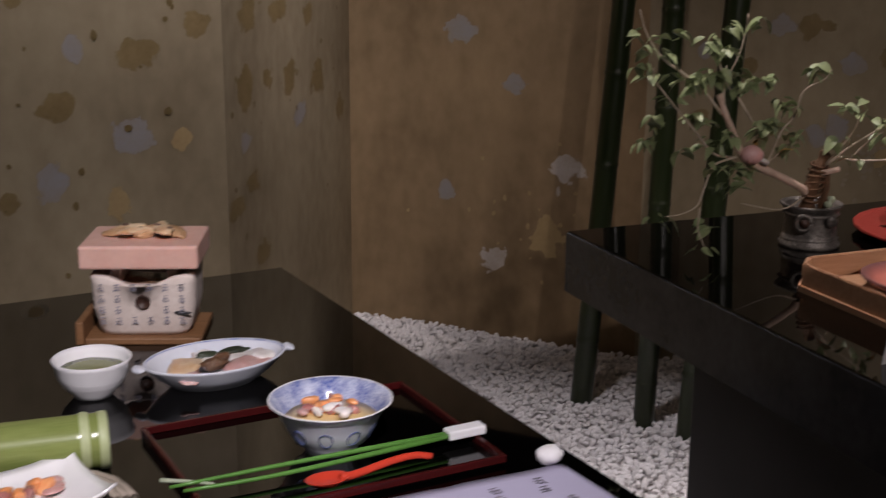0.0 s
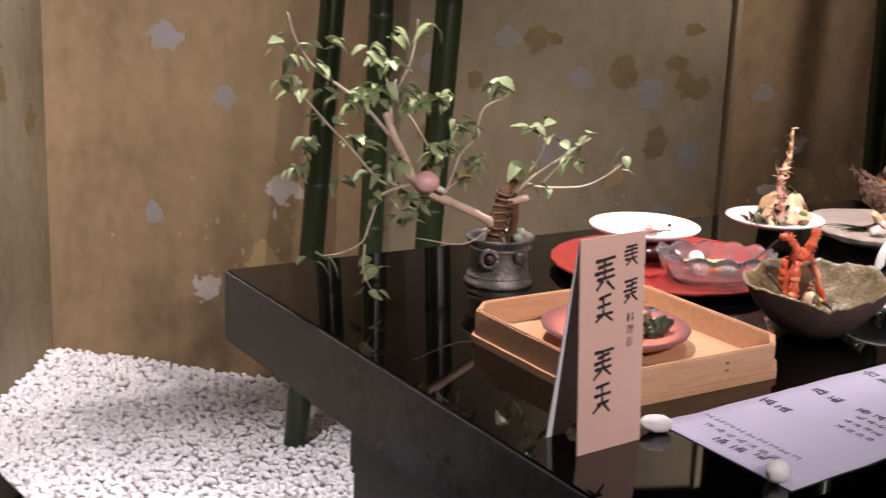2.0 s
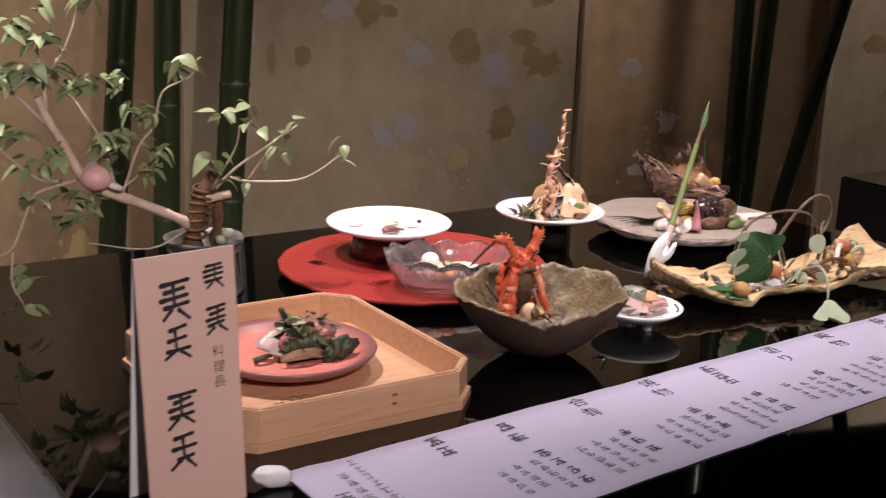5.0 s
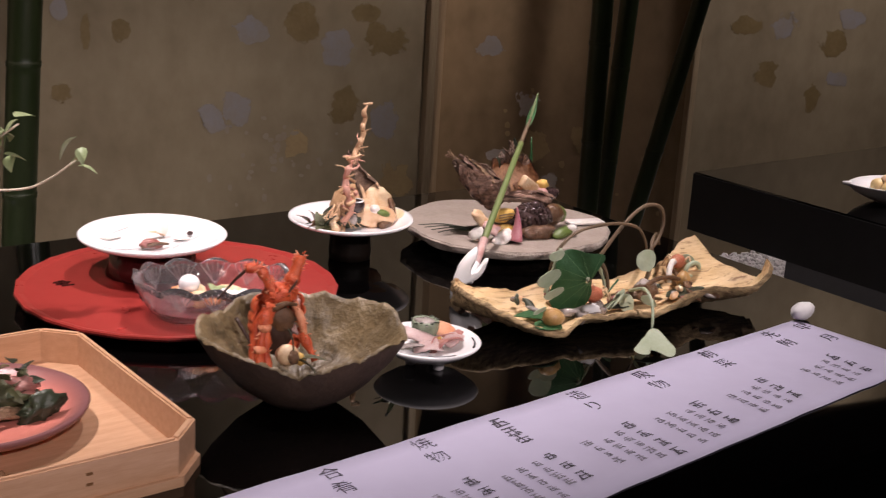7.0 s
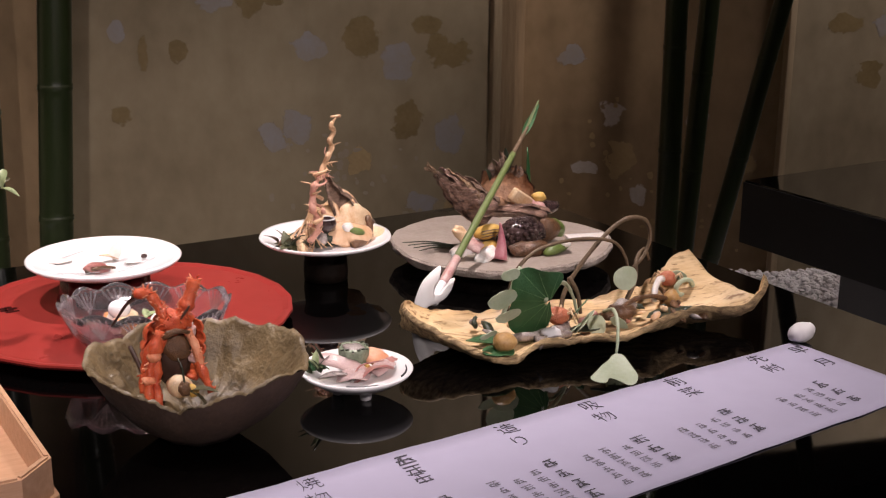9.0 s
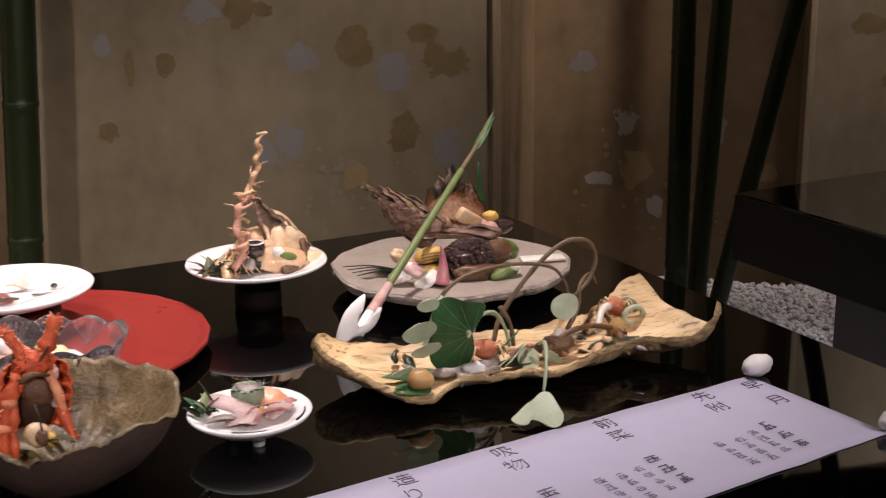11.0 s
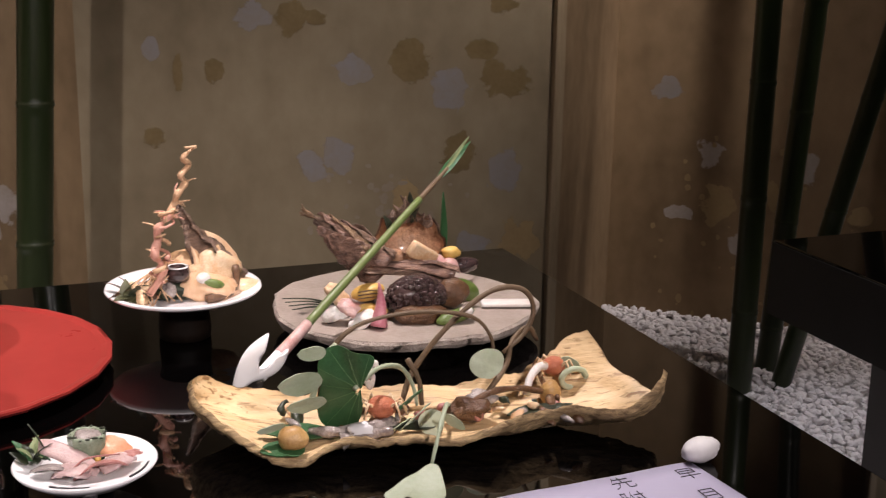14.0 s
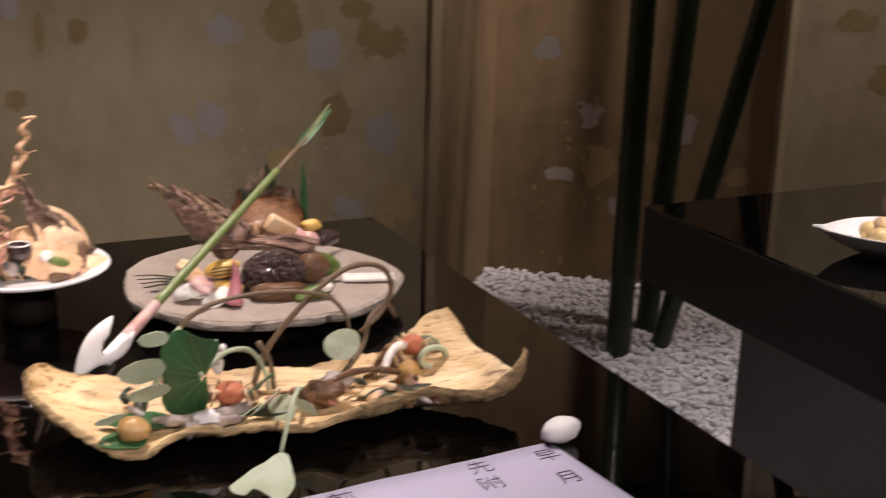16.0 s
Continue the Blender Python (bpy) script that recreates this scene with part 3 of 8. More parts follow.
def broad_leaf(at, way, across, length, width, form, cup=0.12, bm=None, lean=0.0):
    """A broad flat leaf blade: form gives half its outline as (along, half width)."""
    bm = bm or bmesh.new()
    way, at = Vector(way).normalized(), Vector(at)
    across = Vector(across)
    across = (across - way * across.dot(way)).normalized()
    out = across.cross(way)
    half = [p.xy for p in smooth_path([(u, w, 0) for u, w in form], 3)]
    loop = [(u, w) for u, w in half] + [(u, -w) for u, w in reversed(half[:-1])]
    lay = []
    for off in (0.0, -0.0008):
        rings = []
        for f in (0.25, 0.6, 1.0):
            ring = []
            for u, w in loop:
                a, b = 0.5 + (u - 0.5) * f, w * f
                h = cup * (b * b + (a - 0.5) ** 2 * 0.6) + 0.04 * f * noise.noise(Vector((a * 4, b * 5, length * 90)))
                ring.append(bm.verts.new(at + way * length * a + across * (width * b + lean * a * length) + out * (h * length + off)))
            rings.append(ring)
        n = len(loop)
        for r0, r1 in zip(rings, rings[1:]):
            for k in range(n):
                bm.faces.new((r0[k], r0[(k + 1) % n], r1[(k + 1) % n], r1[k]))
        bm.faces.new(rings[0])
        lay.append(rings[-1])
    hem(bm, lay[0], lay[1])
    return bm


def prism(outline, z0, z1, bm=None, at=(0, 0)):
    """A flat piece with the given outline, between two heights."""
    bm = bm or bmesh.new()
    lo = [bm.verts.new((x + at[0], y + at[1], z0)) for x, y in outline]
    hi = [bm.verts.new((x + at[0], y + at[1], z1)) for x, y in outline]
    bm.faces.new(lo)
    bm.faces.new(hi)
    for i in range(len(lo)):
        j = (i + 1) % len(lo)
        bm.faces.new((lo[i], lo[j], hi[j], hi[i]))
    return bm


def ragged(w, h, n, seed, jag=0.28):
    """An irregular torn outline about w by h."""
    rnd = random.Random(seed)
    return [(w / 2 * math.cos(2 * math.pi * i / n) * (1 + jag * rnd.uniform(-1, 1)), h / 2 * math.sin(2 * math.pi * i / n) * (1 + jag * rnd.uniform(-1, 1))) for i in range(n)]


def lettering(name, body, size, mat, parent, at, turn=0.0, tilt=0.0, lean=0.0):
    """Readable writing, as a thin mesh."""
    cu = bpy.data.curves.new(name, "FONT")
    cu.body, cu.size, cu.extrude, cu.resolution_u = body, size, 0.0004, 3
    cu.offset = -0.026 * size
    cu.align_x, cu.align_y = "CENTER", "CENTER"
    tmp = new("tmp_text", cu)
    me = bpy.data.meshes.new_from_object(tmp.evaluated_get(bpy.context.evaluated_depsgraph_get()))
    bpy.data.objects.remove(tmp)
    me.materials.clear()
    me.materials.append(M[mat])
    ob = new(name, me)
    ob.parent = parent
    ob.location, ob.rotation_euler = at, (radians(tilt), radians(lean), radians(turn))
    return ob


def bars(w, h, strokes, seed, thick=0.0008, apart=False):
    """Plain bars, level ones crossed by an upright one, that stand for one brushed sign in the x-y plane; apart: one mesh each."""
    rnd = random.Random(seed)
    bm, each = bmesh.new(), []
    lines = []
    for k in range(strokes):
        y = h * (0.42 - 0.80 * k / max(1, strokes - 1)) + h * rnd.uniform(-0.05, 0.05)
        lines.append((w * rnd.uniform(-0.08, 0.08), y, w * rnd.uniform(0.5, 1.0), rnd.uniform(0.04, 0.16)))
    lines.append((w * rnd.uniform(-0.22, 0.22), h * rnd.uniform(-0.1, 0.1), h * rnd.uniform(0.7, 1.0), rnd.uniform(1.45, 1.62)))
    if strokes > 2:
        lines.append((-w * 0.30, h * rnd.uniform(-0.35, 0.0), h * rnd.uniform(0.35, 0.6), rnd.uniform(1.0, 1.3)))
        lines.append((w * 0.30, h * rnd.uniform(-0.35, 0.0), h * rnd.uniform(0.3, 0.55), rnd.uniform(1.8, 2.3)))
    for k, (x, y, l, a) in enumerate(lines):
        if apart:
            bm = bmesh.new()
            each.append(bm)
        t0, t1 = h * rnd.uniform(0.035, 0.06), h * rnd.uniform(0.018, 0.045)
        c, d = math.cos(a), math.sin(a)
        prism([(x + c * u - d * v, y + d * u + c * v) for u, v in ((-l / 2, -t0), (0, -t0 * 0.8), (l / 2, -t1), (l / 2, t1), (0, t0 * 0.9), (-l / 2, t0))], 0, thick * (1 + 0.05 * k), bm)
    return each if apart else bm


# ---------------------------------------------------------------- room
def slab(name, bm, mat, label, category):
    return tagged(finish(name, bm, mat, smooth=False), label, category, kind="structure")


slab("floor", boxed(-5, 8, -5, 3.2, -0.12, -0.03), "dark_floor", "dark floor running under the display", "floor")
slab("ceiling", boxed(-5, 8, -5, 3.2, 2.78, 2.90), "room", "dark plain ceiling above the display", "ceiling")
slab("wall_south", boxed(-5, 8, -5.1, -5.0, -0.03, 2.78), "room", "dark plain wall behind the viewer", "wall")
slab("wall_west", boxed(-5.1, -5.0, -5, 3.2, -0.03, 2.78), "room", "dark plain side wall", "wall")
slab("wall_east", boxed(8.0, 8.1, -5, 3.2, -0.03, 2.78), "room", "dark plain side wall", "wall")
slab("wall_north", boxed(-5, 8, 3.1, 3.2, -0.03, 2.78), "room", "dark plain wall behind the papered partition", "wall")
ground = slab("ground", boxed(-4.9, 7.9, -1.12, 3.05, -0.03, -0.008), "soil", "pale bed under the white gravel", "ground")

slab("ground", boxed(1.42, 5.6, -1.10, 3.04, -0.008, 0.242), "soil", "raised pale bed under the white gravel", "ground")

# the papered partition runs in faces and niches behind the tables
CORNERS = [(-1.75, 0.87), (-0.39, 1.22), (0.304, 2.275), (1.03, 1.43), (2.089, 1.007), (2.5, 1.47), (3.07, 0.93), (4.6, 0.55)]
WALL_TOP = 2.1  # the partition ends below the ceiling; unseen top, set low to darken table reflections
PALE = {0, 1, 3, 6}
PATCHES = {
    0: [(1.16, 1.11, 0.11, 0.1, "olive"), (0.95, 0.99, 0.1, 0.07, "olive"), (1.33, 1.18, 0.1, 0.06, "olive"), (0.82, 0.77, 0.05, 0.07, "olive"), (0.86, 1.25, 0.05, 0.03, "olive"),
        (1.0, 1.14, 0.05, 0.08, "blue"), (1.14, 0.91, 0.12, 0.09, "blue"), (0.93, 0.8, 0.09, 0.1, "blue"), (1.28, 0.89, 0.06, 0.06, "yellow"), (1.09, 0.74, 0.08, 0.09, "yellow")],
    1: [(0.17, 0.98, 0.14, 0.12, "olive"), (0.2, 1.18, 0.16, 0.09, "olive"), (0.46, 1.18, 0.16, 0.07, "olive"), (0.36, 0.99, 0.08, 0.07, "olive"), (0.56, 0.97, 0.14, 0.1, "olive"),
        (0.87, 0.93, 0.16, 0.12, "olive"), (1.12, 0.8, 0.11, 0.1, "olive"), (0.77, 1.15, 0.12, 0.07, "olive"), (0.66, 0.85, 0.12, 0.08, "blue"), (0.21, 0.71, 0.1, 0.07, "olive"),
        (0.16, 0.84, 0.09, 0.06, "blue"), (0.07, 0.66, 0.11, 0.08, "olive"), (0.27, 0.49, 0.12, 0.07, "olive")],
    2: [(0.85, 0.63, 0.12, 0.11, "white_patch"), (0.44, 1.07, 0.12, 0.09, "blue"), (0.65, 0.9, 0.1, 0.08, "blue"), (0.39, 0.51, 0.07, 0.08, "blue"), (0.58, 0.28, 0.1, 0.1, "white_patch"),
        (0.82, 0.55, 0.02, 0.06, "white_patch"), (0.78, 0.38, 0.12, 0.15, "yellow")],
    3: [(0.79, 1.02, 0.1, 0.1, "olive"), (1.02, 0.98, 0.11, 0.09, "olive"), (0.96, 1.06, 0.09, 0.05, "olive"), (0.91, 0.8, 0.08, 0.1, "olive"), (0.51, 1.12, 0.08, 0.08, "olive"),
        (1.01, 1.16, 0.07, 0.04, "olive"), (0.89, 0.96, 0.1, 0.12, "blue"), (0.66, 1.0, 0.09, 0.07, "blue"), (1.02, 0.76, 0.1, 0.1, "blue"), (0.42, 1.12, 0.1, 0.06, "blue"),
        (0.62, 0.79, 0.1, 0.09, "blue"), (0.79, 0.7, 0.07, 0.08, "yellow"), (0.95, 0.58, 0.08, 0.06, "blue"), (1.06, 0.59, 0.1, 0.11, "yellow"), (0.33, 0.99, 0.05, 0.06, "olive"),
        (0.18, 0.83, 0.05, 0.07, "olive"), (0.57, 1.12, 0.05, 0.05, "olive"), (0.56, 0.77, 0.08, 0.08, "blue"), (0.24, 0.98, 0.03, 0.1, "olive"), (0.18, 1.04, 0.04, 0.06, "blue")],
    5: [(0.28, 0.73, 0.07, 0.08, "white_patch"), (0.31, 0.58, 0.09, 0.12, "yellow"), (0.2, 0.55, 0.08, 0.04, "white_patch"), (0.37, 0.48, 0.05, 0.08, "white_patch"), (0.54, 0.71, 0.07, 0.09, "white_patch"),
        (0.45, 0.63, 0.06, 0.08, "yellow"), (0.15, 0.9, 0.09, 0.06, "blue"), (0.7, 0.59, 0.07, 0.06, "yellow")],
    6: [(0.55, 0.96, 0.12, 0.09, "olive"), (0.29, 0.86, 0.12, 0.08, "olive"), (0.19, 1.01, 0.12, 0.06, "olive"), (0.49, 0.78, 0.07, 0.09, "olive"), (0.34, 1.01, 0.1, 0.09, "blue"),
        (0.58, 0.84, 0.09, 0.06, "blue"), (0.61, 1.04, 0.13, 0.07, "blue")],
}
FLECKS = {2: 26, 3: 40, 5: 46, 0: 30, 1: 16}


def partition_panel(i):
    a, b = Vector((*CORNERS[i], 0)), Vector((*CORNERS[i + 1], 0))
    length = (b - a).length
    wall = finish("wall_panel", boxed(0, length, 0, 0.03, -0.03, WALL_TOP), "paper_wall_pale" if i in PALE else "paper_wall", smooth=False)
    wall.name = f"wall_{i + 1}"
    wall.location, wall.rotation_euler = a, (0, 0, math.atan2(b.y - a.y, b.x - a.x))
    tagged(wall, "gold-brown papered partition with torn washi patches" if i in PATCHES else "plain gold-brown papered partition", "wall", kind="structure")
    to_wall = Matrix(((1, 0, 0), (0, 0, 1), (0, 1, 0)))
    for k, (u, z, w, h, mat) in enumerate(PATCHES.get(i, ())):
        bm = prism(ragged(w * 1.45, h * 1.45, 22, i * 50 + k, 0.06), 0.0001 + 0.00007 * k, 0.00013 + 0.00007 * k)
        for v in bm.verts:
            v.co = Vector((u + v.co.x, -v.co.z, z + v.co.y))
        part("paper_patch", bm, mat, wall, "", smooth=False)
    rnd = random.Random(i)
    bm = bmesh.new()
    for k in range(FLECKS.get(i, 0)):
        if i in (2, 5):
            u, z = rnd.gauss(0.75 if i == 2 else 0.38, 0.14), rnd.gauss(0.45, 0.13)
        elif i == 3:
            u, z = rnd.gauss(0.74, 0.10), rnd.gauss(0.67, 0.06)
        else:
            u, z = rnd.uniform(0.02, length - 0.02), rnd.uniform(0.55, 1.25)
        if not 0.02 < u < length - 0.02:
            continue
        s = rnd.uniform(0.006, 0.02)
        sub = prism(ragged(s, s * rnd.uniform(0.6, 1.6), 7, i * 99 + k), 0.0016 + 0.00004 * k, 0.00163 + 0.00004 * k)
        base = len(bm.verts)
        made = [bm.verts.new((u + v.co.x, -v.co.z, z + v.co.y)) for v in sub.verts]
        sub.verts.index_update()
        for f in sub.faces:
            bm.faces.new([made[v.index] for v in f.verts])
        sub.free()
    if len(bm.verts):
        ob = part("paper_flecks", bm, "fleck_straw" if i in (2, 5) else "fleck_pale" if i == 3 else "fleck_olive", wall, "", smooth=False)
        ob["kind"] = "stuff"
    else:
        bm.free()
    return wall


for i in range(len(CORNERS) - 1):
    partition_panel(i)
for x, y in (CORNERS[4], CORNERS[6]):
    slab("trim", boxed(x - 0.013, x + 0.013, y - 0.016, y + 0.006, -0.02, WALL_TOP, 0.003), "trim", "pale vertical edge strip of the partition", "trim")


# ---------------------------------------------------------------- tables
def table(name, at, turn, width, depth, leg_from, label, edge=""):
    t = thing(name, label, "table", at, turn, "black display tables")
    part("top", boxed(0, width, -depth, 0, -0.12, 0, 0.002), "lacquer", t, "glossy black lacquer top", smooth=False)
    part("base", boxed(0.012, width - 0.012, -depth + 0.05, -leg_from, -T + 0.0, -0.12), "base", t, "matt black base", smooth=False)
    if edge:
        # added cover over the lacquer side, its colour standing in for reflections
        part("added_edge_band", boxed(-0.003, 0, -depth, 0, -0.12, -0.003), edge, t, "added edge band coloured like what the edge reflects", smooth=False)
    return t


table("display_table", (0, 0, T), 0, 1.515, 1.09, 0.44, "glossy black lacquer display table set with dishes", "edge_gravel_sheen")
table("display_table", (1.945, -0.085, T), 0, 1.5, 1.05, 0.24, "glossy black lacquer table with a leaf-shaped dish", "edge_dull")
table("display_table", (-2.075, -0.225, T), 6.5, 1.5, 1.10, 0.45, "glossy black lacquer table with a clay grill and bowls")


# ---------------------------------------------------------------- bamboo
def bamboo(base, top, r, phase, label):
    """One standing culm with swollen nodes, from the gravel to the ceiling."""
    a, b = Vector(base), Vector(top)
    d = (b - a) / (b.z - a.z)
    t = thing("bamboo_stalk", label, "bamboo", a, 0, "standing bamboo")
    z, k, rings = -0.02, 0, []
    stops = [phase + 0.27 * i for i in range(12)]
    zs = sorted({-0.02, 2.75 - a.z} | {round(s + o, 4) for s in stops for o in (-0.02, -0.006, 0, 0.006, 0.02) if -0.02 < s + o < 2.75 - a.z})
    prof = []
    for z in zs:
        near = min((abs(z - s) for s in stops))
        prof.append((r * (1.07 if near < 0.003 else 0.985 if near < 0.0065 else 1.0), z))
    part("culm", lathe(prof, 20, warp=lambda x, y, z: (x + d.x * z, y + d.y * z, z)), "bamboo", t)
    for s in stops:
        if 0.03 < s < 2.7 - a.z:
            part("node", lathe([(r * 1.0, s + 0.002), (r * 1.045, s + 0.005), (r * 1.0, s + 0.009)], 20, warp=lambda x, y, z: (x + d.x * z, y + d.y * z, z)), "bamboo_node", t)
    return t


bamboo((0.672, 1.14, 0), (0.778, 1.155, 1.28), 0.034, 0.20, "tall dark-green bamboo stalk standing in white gravel")
bamboo((0.762, 0.918, 0), (0.782, 0.90, 1.28), 0.031, 0.13, "tall dark-green bamboo stalk standing in white gravel")
bamboo((0.832, 0.79, 0), (0.912, 0.79, 1.28), 0.034, 0.19, "tall dark-green bamboo stalk behind the table")
bamboo((2.468, 0.727, 0.25), (2.522, 0.80, 1.15), 0.030, 0.20, "tall dark-green bamboo stalk in gravel between tables")
bamboo((2.628, 0.844, 0.25), (2.712, 0.88, 1.15), 0.028, 0.11, "tall dark-green bamboo stalk in gravel between tables")
bamboo((2.594, 0.735, 0.25), (2.775, 0.66, 1.15), 0.025, 0.17, "slanting dark-green bamboo stalk in gravel between tables")


# ---------------------------------------------------------------- main table
SHIFT = (1.008, 0.012, 0.018)
def name_card():
    t = thing("name_card", "tent-folded pink card with brushed black signs", "name card", (0.0385, -0.908, T), 4.5)
    w, h, lean, slant = 0.097, 0.247, 0.035, -0.030

    def on_front(x, z, out=0.0):
        return Vector((x + slant * z, -out + lean * z, z))

    bm = boxed(0, w, 0, 0.0012, 0, h)
    for v in bm.verts:
        v.co.y += lean * v.co.z
        v.co.x += slant * v.co.z
    part("front_panel", bm, "card", t, "pale pink card front", smooth=False)
    bm = bmesh.new()
    notch = [(0.0, 0.0), (w * 0.30, 0.0), (w * 0.36, 0.010), (w * 0.50, 0.015), (w * 0.64, 0.010), (w * 0.70, 0.0), (w, 0.0), (w, h), (0, h)]
    prism(notch, 0, 0.0012, bm)
    for v in bm.verts:
        x, z, y = v.co
        v.co = Vector((x + 0.006 * (1 - z / h) + slant * z, (0.058 - lean * h) * (1 - z / h) + lean * h + y + 0.0013, z))
    part("back_panel", bm, "card_back", t, "white card back", smooth=False)

    def stroke(x, z, dx, dz, r0, r1, k):
        """One brush bar, swelling where the brush was set down."""
        bm = bmesh.new()
        d = Vector((dx, dz)).normalized()
        n = Vector((-d.y, d.x))
        edge = [(0.0, 0.55 * r0), (0.10, r0), (0.35, 0.72 * r0), (0.75, 0.8 * r1), (0.92, r1), (1.0, 0.4 * r1)]
        loop = [Vector((x, z)) + Vector((dx, dz)) * u + n * q for u, q in edge] + [Vector((x, z)) + Vector((dx, dz)) * u - n * q for u, q in reversed(edge)]
        lo = [bm.verts.new(on_front(p.x, p.y, 0.0003)) for p in loop]
        hi = [bm.verts.new(on_front(p.x, p.y, 0.0006 + 0.00003 * k)) for p in loop]
        bm.faces.new(lo)
        bm.faces.new(hi)
        for i in range(len(lo)):
            j = (i + 1) % len(lo)
            bm.faces.new((lo[i], lo[j], hi[j], hi[i]))
        part("brush_bar", bm, "ink", t, "", smooth=False)

    def sign(x, z, size, rows, seed):
        """Rows of plain slanting brush bars in the place of one sign."""
        rnd = random.Random(seed)
        for k in range(rows):
            wide, y = size * rnd.uniform(0.55, 0.95), z + size * (0.40 - 0.62 * k / (rows - 1))
            stroke(x - wide / 2 + size * rnd.uniform(-0.05, 0.05), y, wide, size * rnd.uniform(0.06, 0.16), size * 0.075, size * 0.06, k)
        stroke(x + size * rnd.uniform(-0.06, 0.06), z + size * 0.47, size * rnd.uniform(-0.03, 0.03), -size * 0.62, size * 0.06, size * 0.05, rows + 2)
        for k, way in enumerate((-1, 1)):
            stroke(x + way * size * 0.07, z - size * rnd.uniform(0.16, 0.26), way * size * rnd.uniform(0.26, 0.38), -size * rnd.uniform(0.24, 0.34), size * 0.07, size * 0.05, rows + k)

    for k, (z, size, rows) in enumerate(((0.206, 0.034, 4), (0.165, 0.031, 3), (0.103, 0.032, 4), (0.062, 0.033, 3))):
        sign(0.036, z, size, rows, k)
    for k, (z, size, rows) in enumerate(((0.222, 0.023, 4), (0.181, 0.026, 4))):
        sign(0.076, z, size, rows, 9 + k)
    for k, ch in enumerate("料理長"):
        p = on_front(0.0755, 0.150 - 0.0145 * k, 0.0009)
        lettering("lettering", ch, 0.0125, "ink", t, tuple(p), 0, 90 - math.degrees(lean))


name_card()


def octagon(w, d, c):
    return [(-w + c, -d), (w - c, -d), (w, -d + c), (w, d - c), (w - c, d), (-w + c, d), (-w, d - c), (-w, -d + c)]


def wooden_tray():
    t = thing("wooden_tray", "pale cypress tray with cut corners and raised rim", "tray", (0.311, -0.648, T), 0)
    hx, hy = 0.156, 0.166
    part("bottom", prism(octagon(hx + 0.004, hy + 0.004, 0.034), 0.0, 0.010), "tray_wood", t, "", smooth=False)
    outer, inner = octagon(hx, hy, 0.033), octagon(hx - 0.007, hy - 0.007, 0.030)
    for i in range(8):
        j = (i + 1) % 8
        bm = bmesh.new()
        quad = [outer[i], outer[j], inner[j], inner[i]]
        prism(quad, 0.010, 0.047, bm)
        bmesh.ops.bevel(bm, geom=[e for e in bm.edges if all(v.co.z > 0.04 for v in e.verts)], offset=0.0018, segments=2, affect="EDGES")
        part("rim_board", bm, "tray_wood", t, "", smooth=False)
    bm = bmesh.new()
    for k in range(16):
        a = 2 * math.pi * k / 16
        c = Vector((-0.036 + 0.027 * math.cos(a), -0.106 + 0.027 * math.sin(a), 0.0103))
        ring = [c + Vector((0.013 * math.cos(b) * math.cos(a) - 0.006 * math.sin(b) * math.sin(a), 0.013 * math.cos(b) * math.sin(a) + 0.006 * math.sin(b) * math.cos(a), 0)) for b in (0, 1.05, 2.1, 3.14, 4.2, 5.25, 6.28)]
        tube(ring, 0.0005, seg=4, bm=bm, n=2)
    part("engraving", bm, "engraving", t, "engraved flower outline", smooth=False)
    for z in (0.022, 0.032):
        part("stitch", boxed(0.035, 0.041, -hy - 0.0008, -hy + 0.002, z, z + 0.0025), "engraving", t, "", smooth=False)
    return t


wooden_tray()


